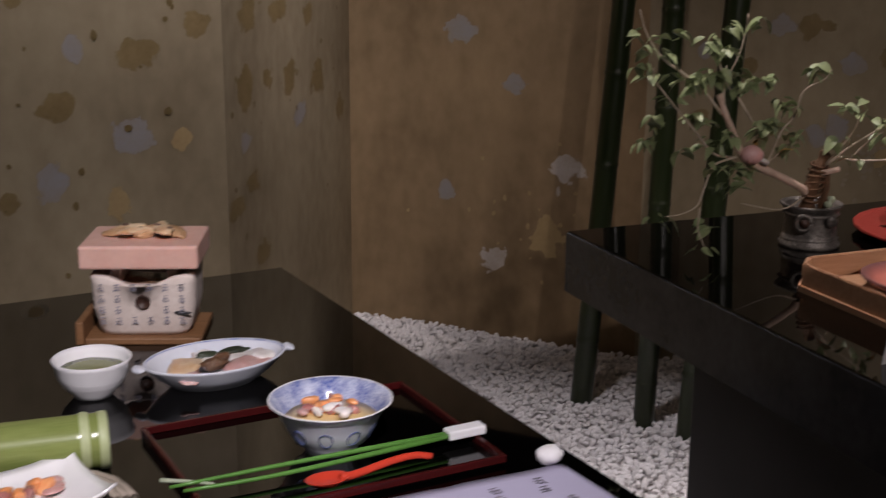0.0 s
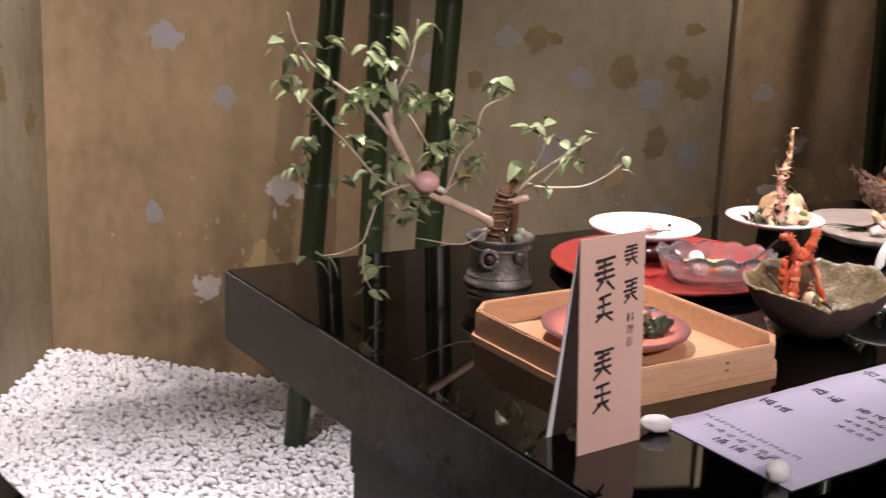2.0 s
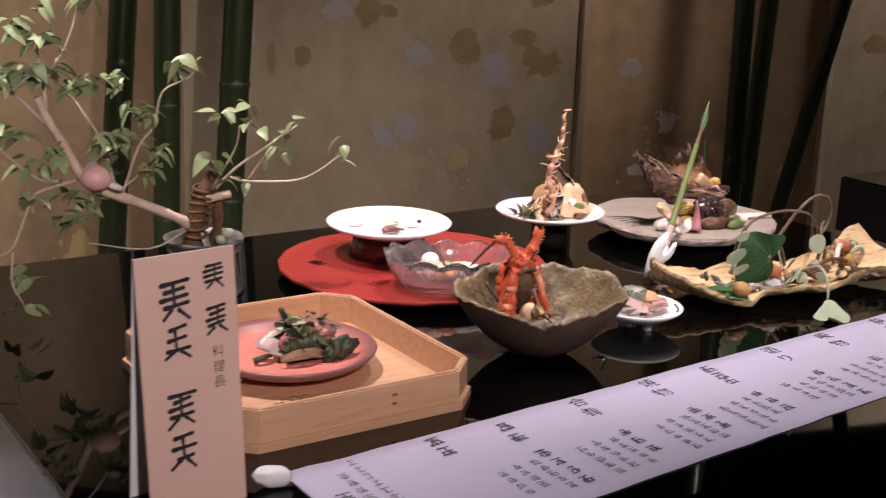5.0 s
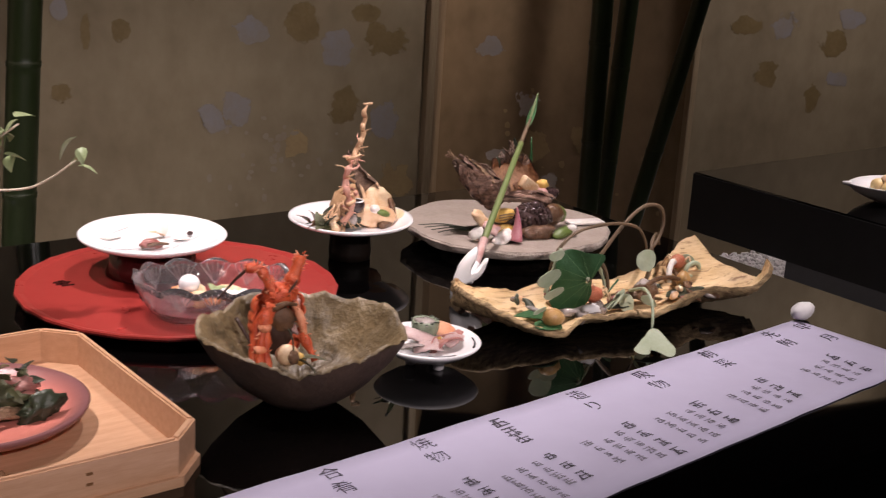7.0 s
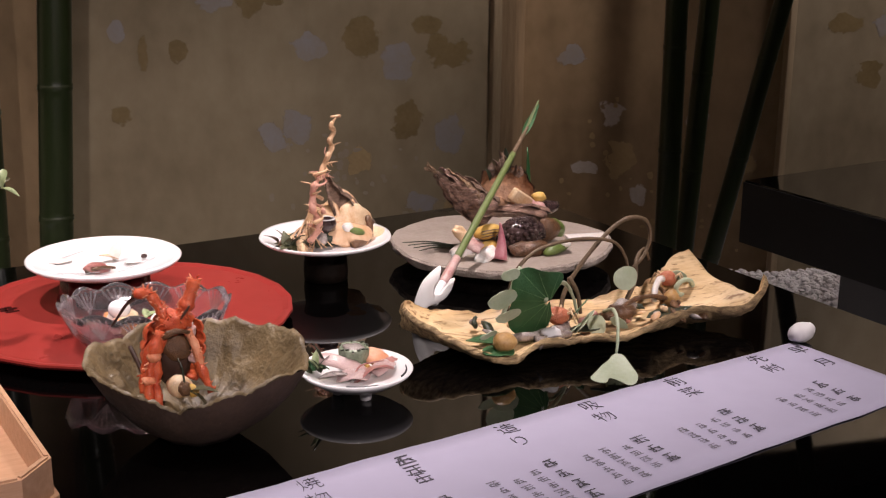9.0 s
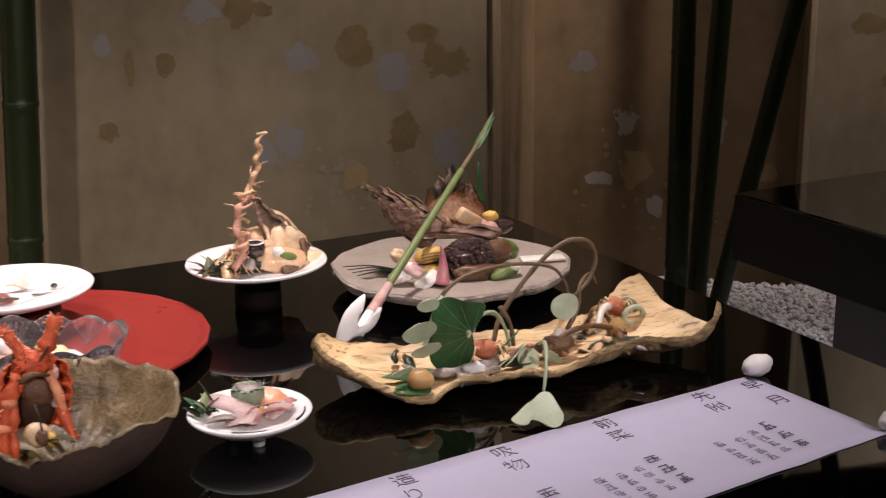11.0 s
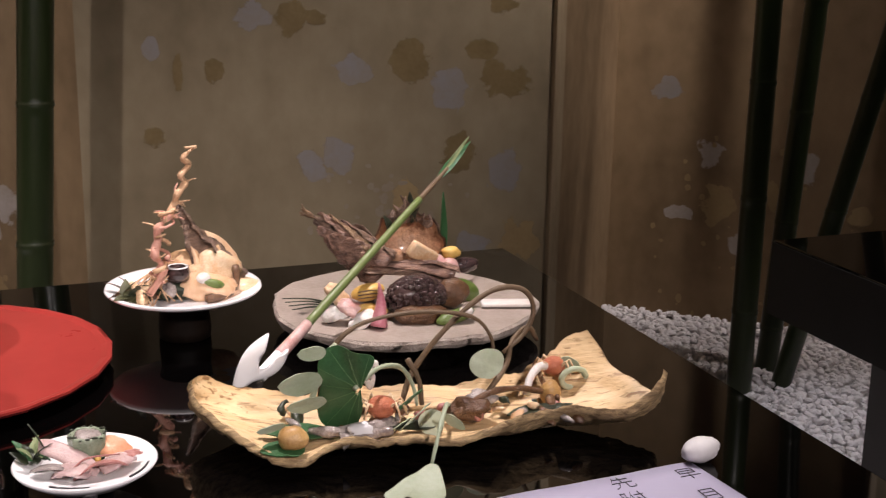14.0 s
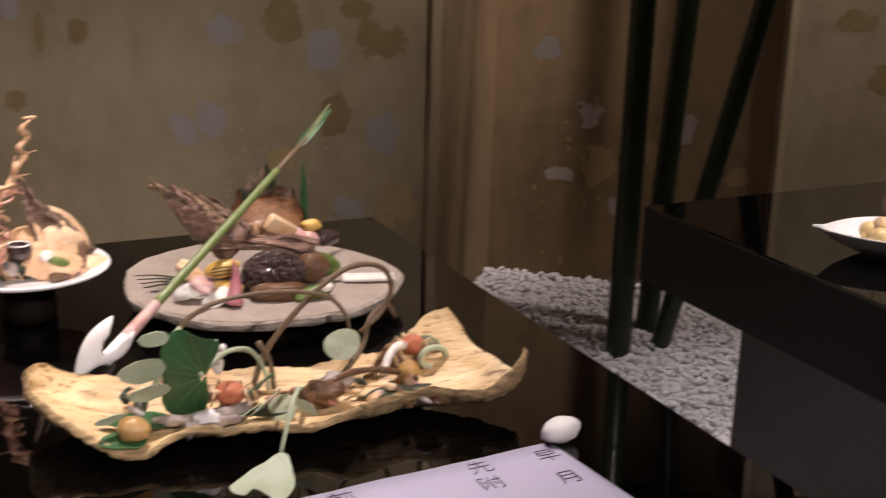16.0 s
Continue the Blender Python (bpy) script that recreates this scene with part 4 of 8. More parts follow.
def coral_plate():
    t = thing("coral_plate", "coral-red glazed round plate with dark rim", "plate", (0.316, -0.626, T + 0.0102))
    wide = lambda x, y, z: (x * 1.17, y * 1.17, z)
    part("well", lathe([(0.002, 0.012), (0.05, 0.0125), (0.072, 0.017), (0.079, 0.0225)], 56, warp=wide), "plate_glaze", t)
    part("rim", lathe([(0.045, 0.0), (0.050, 0.001), (0.078, 0.014), (0.088, 0.022), (0.0895, 0.026), (0.087, 0.0275), (0.079, 0.0232), (0.07, 0.016), (0.045, 0.008)], 56, warp=wide), "plate_glaze", t, "dark mauve glazed rim")
    s = thing("salad_portion", "small heap of dressed greens and silver fish", "food", (0.326, -0.628, T + 0.0102 + 0.0128))
    part("fish_slice", slice_of((-0.004, -0.030, 0.010), 0.064, 0.013, 0.0034, 0.35, (48, 4, 4), 1.0), "husk_gold", s, "tan slice propped along the heap")
    part("fish_slice", slice_of((-0.034, 0.000, 0.016), 0.040, 0.020, 0.004, 0.3, (40, 20, -40), 2.0), "sashimi", s)
    part("fish_slice", slice_of((-0.030, 0.010, 0.020), 0.034, 0.018, 0.003, 0.3, (60, -10, 30), 5.0), "white_food", s)
    part("red_slice", blob((-0.020, -0.012, 0.024), (0.010, 0.006, 0.011), 0.2, 60), "bud_red", s)
    part("green_mound", blob((0.006, -0.004, 0.014), (0.034, 0.022, 0.018), 0.7, 70, seed=9), "herb_olive", s)
    part("seaweed", blob((0.038, -0.034, 0.010), (0.017, 0.009, 0.013), 0.9, 90, turn=(0, -25, 0), seed=3), "dark_herb", s)
    part("seaweed", blob((0.030, -0.006, 0.024), (0.015, 0.009, 0.010), 0.9, 90, seed=6), "maroon_food", s)
    part("seaweed", tube([(-0.060, -0.006, 0.004), (-0.048, -0.010, 0.009), (-0.036, -0.004, 0.007)], 0.0045, 0.002), "dark_herb", s)
    part("stalk", tube([(-0.004, 0.006, 0.022), (-0.010, 0.008, 0.040), (-0.018, 0.010, 0.058)], 0.0050, 0.0034), "dark_herb", s)
    rnd = random.Random(4)
    for k in range(44):
        a = rnd.uniform(0, 6.28)
        h = rnd.uniform(0.016, 0.044)
        at = (0.012 + rnd.uniform(-0.030, 0.024), 0.004 + rnd.uniform(-0.022, 0.018), h)
        part("herb_leaf", leaf(at, (math.cos(a), math.sin(a), rnd.uniform(-0.1, 1.0)), rnd.uniform(0.014, 0.026), rnd.uniform(0.006, 0.012), 0.5, rnd.uniform(-60, 60)), rnd.choice(("leaf", "herb_olive", "dark_herb", "dark_herb", "herb_olive")), s)
    for k in range(5):
        part("scrap", blob((rnd.uniform(-0.03, 0.04), rnd.uniform(-0.028, 0.0), 0.018), (0.008, 0.004, 0.005), 0.5, 90, 2, seed=k), rnd.choice(("white_food", "maroon_food", "pink_food")), s)


coral_plate()


def flower_pot():
    t = thing("pewter_pot", "small dark aged-metal pot with side loop", "pot", (0.360, -0.268, T))
    grown = 1.04
    part("body", lathe([(0.02, 0.0), (0.052, 0.0), (0.054, 0.006), (0.049, 0.012), (0.046, 0.030), (0.044, 0.055), (0.048, 0.070), (0.054, 0.076), (0.055, 0.080), (0.050, 0.080), (0.045, 0.074), (0.042, 0.05), (0.03, 0.045)], 48,
                      warp=lambda x, y, z: (x * grown * (1 + 0.03 * noise.noise(Vector((x, y, z)) * 60)), y * grown, z)), "pewter", t)
    for z in (0.016, 0.062):
        part("band", lathe([(0.046 * grown, z - 0.003), (0.0505 * grown, z), (0.046 * grown, z + 0.003)], 48), "pewter", t)
    pts = [(-0.046 + 0.010 * math.cos(a), -0.040 - 0.008 * math.cos(a), 0.053 + 0.0135 * math.sin(a)) for a in [6.2832 * k / 10 for k in range(11)]]
    part("loop_handle", tube(pts, 0.0044, seg=8, n=2), "pewter", t, "round loop handle")
    part("handle_stub", tube([(-0.036, -0.030, 0.052), (-0.050, -0.048, 0.053)], 0.010, 0.0075, 8), "hollow", t)
    part("lug", blob((0.004, -0.056, 0.055), (0.012, 0.006, 0.011), 0.25, 60), "pewter", t)
    return t


flower_pot()


def branch_arrangement():
    t = thing("branch_arrangement", "leafy green branch with pink bud bound in bark", "plant", (0.352, -0.275, T + 0.046))
    o = Vector((0.352, -0.275, T + 0.046))

    def rel(pts, dy=0.0):
        return [Vector(p) - o + Vector((0, dy * k / max(1, len(pts) - 1), 0)) for k, p in enumerate(pts)]

    part("limb", tube(rel([(0.335, -0.28, 0.965), (0.321, -0.29, 0.982), (0.256, -0.29, 1.015), (0.213, -0.29, 1.033), (0.184, -0.29, 1.052), (0.159, -0.29, 1.100), (0.140, -0.29, 1.134), (0.127, -0.29, 1.164)]), 0.0078, 0.0052, 10, wobble=0.25), "twig", t, "pale barked limb")
    twigs = [
        ([(0.135, -0.29, 1.130), (0.103, -0.29, 1.166), (0.062, -0.29, 1.200), (0.029, -0.29, 1.222), (0.007, -0.29, 1.245), (-0.011, -0.29, 1.276), (-0.02, -0.29, 1.31)], 0.0030, 0.0011, 0.03),
        ([(0.160, -0.29, 1.052), (0.117, -0.29, 1.063), (0.067, -0.29, 1.111), (0.033, -0.29, 1.142), (-0.005, -0.29, 1.178), (-0.029, -0.29, 1.202), (-0.037, -0.29, 1.222)], 0.0025, 0.0010, -0.05),
        ([(0.172, -0.29, 1.052), (0.129, -0.29, 1.045), (0.111, -0.29, 1.036), (0.093, -0.29, 1.000), (0.077, -0.29, 0.976), (0.042, -0.29, 0.966), (0.007, -0.29, 0.966)], 0.0026, 0.0010, -0.04),
        ([(0.078, -0.325, 0.975), (0.074, -0.33, 0.936), (0.086, -0.335, 0.906)], 0.0017, 0.0009, 0),
        ([(0.138, -0.29, 1.150), (0.138, -0.29, 1.195), (0.135, -0.29, 1.225)], 0.0030, 0.0014, 0.02),
        ([(0.138, -0.285, 1.180), (0.169, -0.28, 1.227), (0.187, -0.27, 1.265), (0.191, -0.27, 1.300)], 0.0014, 0.0009, 0),
        ([(0.228, -0.29, 1.030), (0.213, -0.29, 1.097), (0.191, -0.29, 1.138), (0.184, -0.29, 1.152), (0.163, -0.29, 1.178), (0.166, -0.29, 1.208)], 0.0020, 0.0010, 0.04),
        ([(0.235, -0.29, 1.026), (0.255, -0.29, 1.092), (0.274, -0.29, 1.122), (0.283, -0.29, 1.168), (0.316, -0.29, 1.187), (0.322, -0.29, 1.205)], 0.0021, 0.0010, -0.05),
        ([(0.361, -0.285, 1.015), (0.366, -0.315, 1.050), (0.377, -0.340, 1.089), (0.373, -0.365, 1.125)], 0.0020, 0.0010, 0),
        ([(0.364, -0.285, 1.015), (0.387, -0.315, 1.055), (0.426, -0.340, 1.089), (0.458, -0.365, 1.120)], 0.0024, 0.0011, 0),
        ([(0.388, -0.30, 1.040), (0.415, -0.300, 1.032), (0.475, -0.325, 1.033), (0.501, -0.345, 1.048), (0.524, -0.365, 1.072)], 0.0022, 0.0010, 0),
        ([(0.415, -0.30, 1.036), (0.425, -0.327, 1.069), (0.423, -0.365, 1.093)], 0.0015, 0.0009, 0),
        ([(0.325, -0.29, 0.968), (0.267, -0.30, 0.951), (0.182, -0.30, 0.969)], 0.0019, 0.0008, 0),
        ([(0.226, -0.29, 1.03), (0.262, -0.30, 1.06), (0.285, -0.31, 1.09)], 0.0015, 0.0008, 0),
    ]
    for pts, r0, r1, dy in twigs:
        part("twig", tube(rel(pts, dy), r0, r1, 7), "twig_thin", t)
    part("bark_stump", tube(rel([(0.335, -0.285, 0.925), (0.336, -0.288, 0.960), (0.342, -0.29, 0.995), (0.356, -0.29, 1.030), (0.366, -0.29, 1.048)]), 0.015, 0.008, 12, wobble=0.7), "bark", t, "rough brown bark stump")
    part("bark_stump", tube(rel([(0.372, -0.28, 0.93), (0.374, -0.285, 0.975), (0.372, -0.288, 1.012)]), 0.010, 0.006, 10, wobble=0.8), "bark", t)
    part("bark_peg", tube(rel([(0.35, -0.30, 1.012), (0.385, -0.305, 1.018)]), 0.006, 0.0055, 8), "twig", t)
    for k in range(7):
        z = 0.962 + 0.0105 * k
        c = (0.338 + 0.0025 * k, -0.29, z)
        pts = [(c[0] + 0.0155 * math.cos(a), c[1] + 0.0155 * math.sin(a), c[2] + 0.003 * math.sin(a + k)) for a in [6.2832 * i / 10 for i in range(11)]]
        part("rope_turn", tube(rel(pts), 0.0024, seg=6, n=2), "bark", t)
    part("bud", blob(Vector((0.197, -0.300, 1.056)) - o, (0.021, 0.019, 0.0175), 0.06, 30), "pink", t, "round pink bud")
    part("bud_tip", blob(Vector((0.205, -0.300, 1.077)) - o, (0.006, 0.006, 0.005), 0.2, 60), "yellow_food", t)
    part("bud_base", blob(Vector((0.220, -0.304, 1.043)) - o, (0.012, 0.008, 0.005), 0.1, 60, turn=(0, 25, 0)), "white_food", t)
    for x, y, z in ((0.385, -0.292, 0.958), (0.372, -0.300, 0.952), (0.393, -0.28, 0.955)):
        part("seed_pod", blob(Vector((x, y, z)) - o, (0.008, 0.007, 0.007), 0.2, 60), "leaf_grey", t)
    part("yellow_leaf", leaf(Vector((0.248, -0.31, 1.06)) - o, (0.6, -0.5, 0.5), 0.022, 0.012, 0.4), "yellow_food", t)
    rnd = random.Random(11)

    def cluster(x, z, y, n, size):
        for k in range(n):
            a = rnd.uniform(0, 6.28)
            at = Vector((x + rnd.uniform(-0.014, 0.014), y + rnd.uniform(-0.016, 0.016), z + rnd.uniform(-0.009, 0.009))) - o
            l = size * rnd.uniform(0.75, 1.45)
            part("leaf", leaf(at, (math.cos(a), 0.7 * math.sin(a), rnd.uniform(-0.55, 0.15)), l, l * rnd.uniform(0.45, 0.66), rnd.uniform(0.1, 0.8), rnd.uniform(-35, 35), 0.25), "leaf", t)

    for x, z in [(.10, 1.262), (.125, 1.245), (.145, 1.238), (.11, 1.203), (.095, 1.195), (.07, 1.182), (.125, 1.195), (.08, 1.130), (.10, 1.125), (-.01, 1.128), (-.015, 1.09), (.12, 1.08), (.18, 1.178), (.195, 1.185), (.23, 1.188)]:
        cluster(x, z, -0.29, 9, 0.022)
    for x, z in [(.25, 1.15), (.27, 1.142), (.23, 1.112), (.21, 1.092), (.245, 1.105), (.28, 1.09), (.265, 1.062), (.16, 1.04), (.19, 1.03), (.16, 1.01), (.21, 1.108), (.145, 1.10)]:
        cluster(x, z, -0.305, 8, 0.021)
    for x, z in [(-.05, 1.275), (-.02, 1.265), (.03, 1.27), (-.045, 1.225), (.01, 1.165), (.105, .94), (.088, .898), (.002, .964), (-.04, 1.25), (0.0, 1.24), (.05, 1.072), (.02, 1.20), (.045, 1.197), (-.03, 1.205), (.10, 1.043)]:
        cluster(x, z, -0.315, 4, 0.023)
    for x, z in [(.31, 1.212), (.33, 1.203), (.19, 1.29), (.135, 1.285), (.155, 1.205)]:
        cluster(x, z, -0.31, 5, 0.026)
    for x, z in [(.38, 1.15), (.352, 1.138), (.395, 1.122), (.345, 1.082), (.372, 1.052), (.445, 1.082), (.455, 1.108)]:
        cluster(x, z, -0.345, 4, 0.025)
    for x, z in [(.468, 1.128), (.535, 1.068), (.525, 1.094)]:
        cluster(x, z, -0.365, 2, 0.026)
    return t


branch_arrangement()


def round_red_tray():
    t = thing("round_tray", "large round red lacquer tray on the table", "tray", (0.672, -0.332, T))
    part("top", lathe([(0.002, 0.0165), (0.194, 0.0165), (0.201, 0.0185), (0.206, 0.0185), (0.2065, 0.015)], 24), "red_lacquer", t, "glossy red lacquer face", smooth=False)
    part("underside", lathe([(0.17, 0.0), (0.175, 0.002), (0.206, 0.0135), (0.2068, 0.0160), (0.2, 0.0155), (0.17, 0.010)], 24), "red_dark", t, "near-black lacquer edge", smooth=False)
    bm = bmesh.new()
    for k in range(5):
        a = 2 * math.pi * k / 5
        prism([(x + 0.006 * math.cos(a), y + 0.006 * math.sin(a)) for x, y in ragged(0.011, 0.009, 8, k)], 0.0167, 0.0171, bm, (-0.130, 0.072))
    prism(ragged(0.022, 0.006, 9, 7), 0.0167, 0.0171, bm, (-0.128, 0.060))
    part("painted_flower", bm, "red_dark", t, "small dark painted flower", smooth=False)


round_red_tray()
TRAY_TOP = T + 0.0168


def white_compote():
    t = thing("footed_dish", "white round footed dish with thin lip", "dish", (0.664, -0.270, TRAY_TOP), 0, "")
    part("bowl", lathe([(0.03, 0.034), (0.060, 0.036), (0.090, 0.047), (0.0965, 0.0515), (0.0975, 0.054), (0.095, 0.0555), (0.088, 0.0525), (0.06, 0.046), (0.02, 0.045)], 64), "porcelain", t)
    # shade under the bowl and the tray's red reflection are the foot's colour
    part("foot", lathe([(0.058, 0.0), (0.062, 0.001), (0.057, 0.016), (0.055, 0.0365), (0.050, 0.036), (0.052, 0.01)], 40), "red_dark", t, "foot coloured dark red for its shade and the tray's reflection")
    for k, (x0, y0, x1, y1) in enumerate(((-0.08, 0.02, -0.01, 0.055), (0.0, -0.06, 0.06, -0.02), (-0.07, -0.03, -0.02, -0.05))):
        part("glaze_line", tube([(x0, y0, 0.0495), ((x0 + x1) / 2, (y0 + y1) / 2 + 0.004, 0.0475), (x1, y1, 0.0495)], 0.0006, seg=5), "porcelain_line", t)
    z = TRAY_TOP + 0.046
    s = thing("shellfish_bites", "few small curled shellfish morsels on white", "food", (0.668, -0.262, z))
    s.scale = (1.5, 1.5, 1.4)
    part("mussel", blob((-0.014, -0.030, 0.004), (0.012, 0.005, 0.0045), 0.6, 120, turn=(0, 10, 20)), "maroon_food", s, "dark red curled morsel")
    part("mussel", tube([(-0.026, -0.032, 0.003), (-0.014, -0.038, 0.006), (-0.002, -0.034, 0.003)], 0.0022, 0.0012, 7), "brown_food", s)
    part("crisp", leaf((0.006, -0.004, 0.001), (0.25, 0.1, 1), 0.018, 0.010, 0.3, 30), "white_food", s)
    part("crisp", leaf((0.010, -0.004, 0.001), (-0.7, 0.1, 0.5), 0.016, 0.007, 0.3), "cream", s)
    part("black_bean", blob((0.030, -0.012, 0.003), (0.0028, 0.0024, 0.0022), 0.1), "black_food", s)
    part("petal", blob((0.018, -0.020, 0.002), (0.008, 0.005, 0.0016), 0.4, 60), "white_food", s)
    part("petal", blob((-0.035, 0.012, 0.002), (0.010, 0.006, 0.0016), 0.4, 60), "white_food", s)


white_compote()


def cut_glass_boat():
    t = thing("cut_glass_dish", "scalloped clear cut-glass boat dish", "dish", (0.655, -0.461, TRAY_TOP), -28)
    t.scale = (0.92, 0.88, 0.96)
    seg = 96

    def oval(k, rx, ry, z, scal=0.0):
        a = 2 * math.pi * k / seg
        s = abs(math.sin(a * 7))
        p = 2.6
        c, d = math.cos(a), math.sin(a)
        f = 1 / (abs(c) ** p + abs(d) ** p) ** (1 / p)
        return (rx * c * f * (1 + scal * 0.02 * s), ry * d * f * (1 + scal * 0.02 * s), z + scal * 0.009 * (s - 0.5))

    bm = bmesh.new()
    rows = [(0.064, 0.040, 0.0, 0), (0.076, 0.050, 0.003, 0), (0.090, 0.058, 0.018, 0.2), (0.100, 0.068, 0.040, 0.7), (0.105, 0.072, 0.052, 1.0), (0.1025, 0.0695, 0.052, 1.0), (0.0965, 0.0645, 0.038, 0.6), (0.084, 0.054, 0.016, 0.1), (0.072, 0.045, 0.007, 0)]
    rings = [[bm.verts.new(oval(k, *r)) for k in range(seg)] for r in rows]
    for a, b in zip(rings, rings[1:]):
        for k in range(seg):
            j = (k + 1) % seg
            bm.faces.new((a[k], a[j], b[j], b[k]))
    bm.faces.new(rings[0])
    bm.faces.new(rings[-1])
    part("bowl", bm, "glass", t, "", smooth=True)
    for f in range(14):
        a0 = 2 * math.pi * (f + 0.5) / 14
        for q in (-0.32, -0.19, -0.06, 0.06, 0.19, 0.32):
            k0 = (a0 / (2 * math.pi)) * seg
            k1 = ((a0 + q * 0.62) / (2 * math.pi)) * seg
            p0, p1 = oval(k0, 0.0930, 0.0625, 0.022), oval(k1, 0.1030, 0.0705, 0.049)
            part("fan_cut", tube([p0, tuple((u + v) / 2 for u, v in zip(p0, p1)), p1], 0.0008, 0.0016, 4, n=1), "glass_cut", t, smooth=False)
    s = thing("jelly_salad", "quail egg over amber jelly and shrimp", "food", (0.650, -0.458, TRAY_TOP + 0.0102), -28)
    s.scale = (0.84, 0.88, 0.9)
    part("egg", blob((-0.030, 0.006, 0.032), (0.0155, 0.0135, 0.0125), 0.02), "porcelain", s, "white peeled quail egg")
    rnd = random.Random(8)
    for k in range(14):
        x, y = rnd.uniform(-0.055, 0.055), rnd.uniform(-0.030, 0.030)
        part("morsel", blob((x, y, 0.016), (rnd.uniform(0.010, 0.016), rnd.uniform(0.007, 0.012), rnd.uniform(0.007, 0.013)), 0.5, 80, seed=k, sub=2), rnd.choice(("orange_food", "cream", "white_food", "pink_food", "cream")), s)
    for k in range(5):
        part("herb_leaf", leaf((rnd.uniform(0.0, 0.05), rnd.uniform(-0.02, 0.02), 0.018), (rnd.uniform(-1, 1), rnd.uniform(-1, 1), 0.5), 0.022, 0.010, 0.4), "leaf", s)


cut_glass_boat()


def lobster_bowl():
    c = (0.622, -0.714, T)
    t = thing("stoneware_bowl", "rough dark stoneware bowl with mossy inner face", "bowl", c, -32)

    def shell(x, y, z):
        a = math.atan2(y, x)
        k = math.hypot(x, y) / 0.104
        front, rear = max(0.0, -math.sin(a)), max(0.0, math.sin(a))
        lift = k ** 2 * (0.031 * abs(math.cos(a)) ** 1.3 + 0.040 * rear ** 1.5 + 0.007 * front)
        n = noise.noise(Vector((math.cos(a) * 2.6, math.sin(a) * 2.6, z * 12)))
        fine = noise.noise(Vector((math.cos(a) * 9, math.sin(a) * 9, z * 30)))
        f = 1 + 0.06 * abs(math.cos(a)) - 0.38 * front * k + 0.05 * n + 0.015 * fine
        return (x * f, y * f * 0.94 + 0.020 * max(0.0, 1 - k), z + lift + (0.007 * n + 0.0025 * fine) * k)

    def stony(x, y, z):
        p = Vector((x, y, z))
        calm = 1 - 0.72 * min(1.0, math.hypot(x, y) / 0.104) ** 8
        d = 0.0085 * noise.noise(p * 60) + 0.0062 * noise.noise(p * 150) + 0.003 * noise.noise(p * 330)
        d *= calm
        return tuple(Vector(shell(x, y, z)) + Vector((-x * 6 * d, -y * 6 * d, d)))

    part("outside", lathe([(0.02, 0.0), (0.040, 0.001), (0.066, 0.012), (0.089, 0.028), (0.100, 0.041), (0.104, 0.048)], 72, warp=shell), "rock_bowl_out", t, "dark brown unglazed outside")
    part("inside", lathe([(0.1043, 0.0475), (0.1028, 0.0510), (0.099, 0.0500), (0.094, 0.046), (0.088, 0.041), (0.080, 0.034), (0.072, 0.029), (0.062, 0.025), (0.050, 0.022), (0.034, 0.019), (0.02, 0.018), (0.004, 0.017)], 150, warp=stony), "rock_bowl", t, "moss-brown stony inside")
    # an antenna of the lobster, resting against the bowl's inner wall
    part("crack", tube([(-0.070, 0.030, 0.086), (-0.058, 0.016, 0.072), (-0.046, 0.000, 0.056), (-0.038, -0.012, 0.046)], 0.0024, 0.0016), "hollow", t, "dark antenna lying on the wall")

    s = thing("lobster", "cooked orange-red spiny lobster half in the bowl", "food", (0.612, -0.682, T + 0.047), -12)
    s.scale = (0.88, 0.88, 0.86)
    rnd = random.Random(17)

    def spines(ob, path, r, n, size=0.0045):
        for k in range(n):
            p = path[rnd.randrange(len(path))]
            d = Vector((rnd.uniform(-1, 1), rnd.uniform(-1, 0.5), rnd.uniform(-0.3, 1))).normalized()
            part("spine", tube([p + d * r * 0.7, p + d * (r + size * rnd.uniform(0.6, 1.3))], 0.0016, 0.0004, 5, n=1), rnd.choice(("lobster", "lobster_pale", "lobster_pale")), ob)

    def limb(name, pts, r0, r1, mat="lobster", n=0):
        ob = part(name, tube(pts, r0, r1, 9, wobble=0.9), mat, s)
        spines(ob, smooth_path(pts), (r0 + r1) / 2, n)
        return ob

    # the shell stands upright, open to the front, banded like a tail
    bm = bmesh.new()
    rows = []
    nz, na = 30, 26
    for layer in (0, 1):
        grid = []
        for i in range(nz + 1):
            f = i / nz
            band = abs(math.sin(f * math.pi * 5)) ** 0.6
            r = (0.025 + 0.008 * math.sin(f * 2.7)) * (1 + 0.10 * band) - 0.0022 * layer
            row = []
            for j in range(na + 1):
                a = radians(12 + 188 * j / na)
                n = 0.0012 * noise.noise(Vector((a * 4, f * 20, 0)))
                row.append(bm.verts.new(((r + n) * 1.05 * math.cos(a) + 0.004 * f, (r + n) * 0.8 * math.sin(a) + 0.010 * f, 0.004 + 0.070 * f)))
            grid.append(row)
        rows.append(grid)
    for grid in rows:
        for i in range(nz):
            for j in range(na):
                bm.faces.new((grid[i][j], grid[i][j + 1], grid[i + 1][j + 1], grid[i + 1][j]))
    for i in range(nz):
        for j in (0, na):
            bm.faces.new((rows[0][i][j], rows[0][i + 1][j], rows[1][i + 1][j], rows[1][i][j]))
    for i in (0, nz):
        for j in range(na):
            bm.faces.new((rows[0][i][j], rows[0][i][j + 1], rows[1][i][j + 1], rows[1][i][j]))
    part("carapace", bm, "lobster", s, "banded orange-red shell")
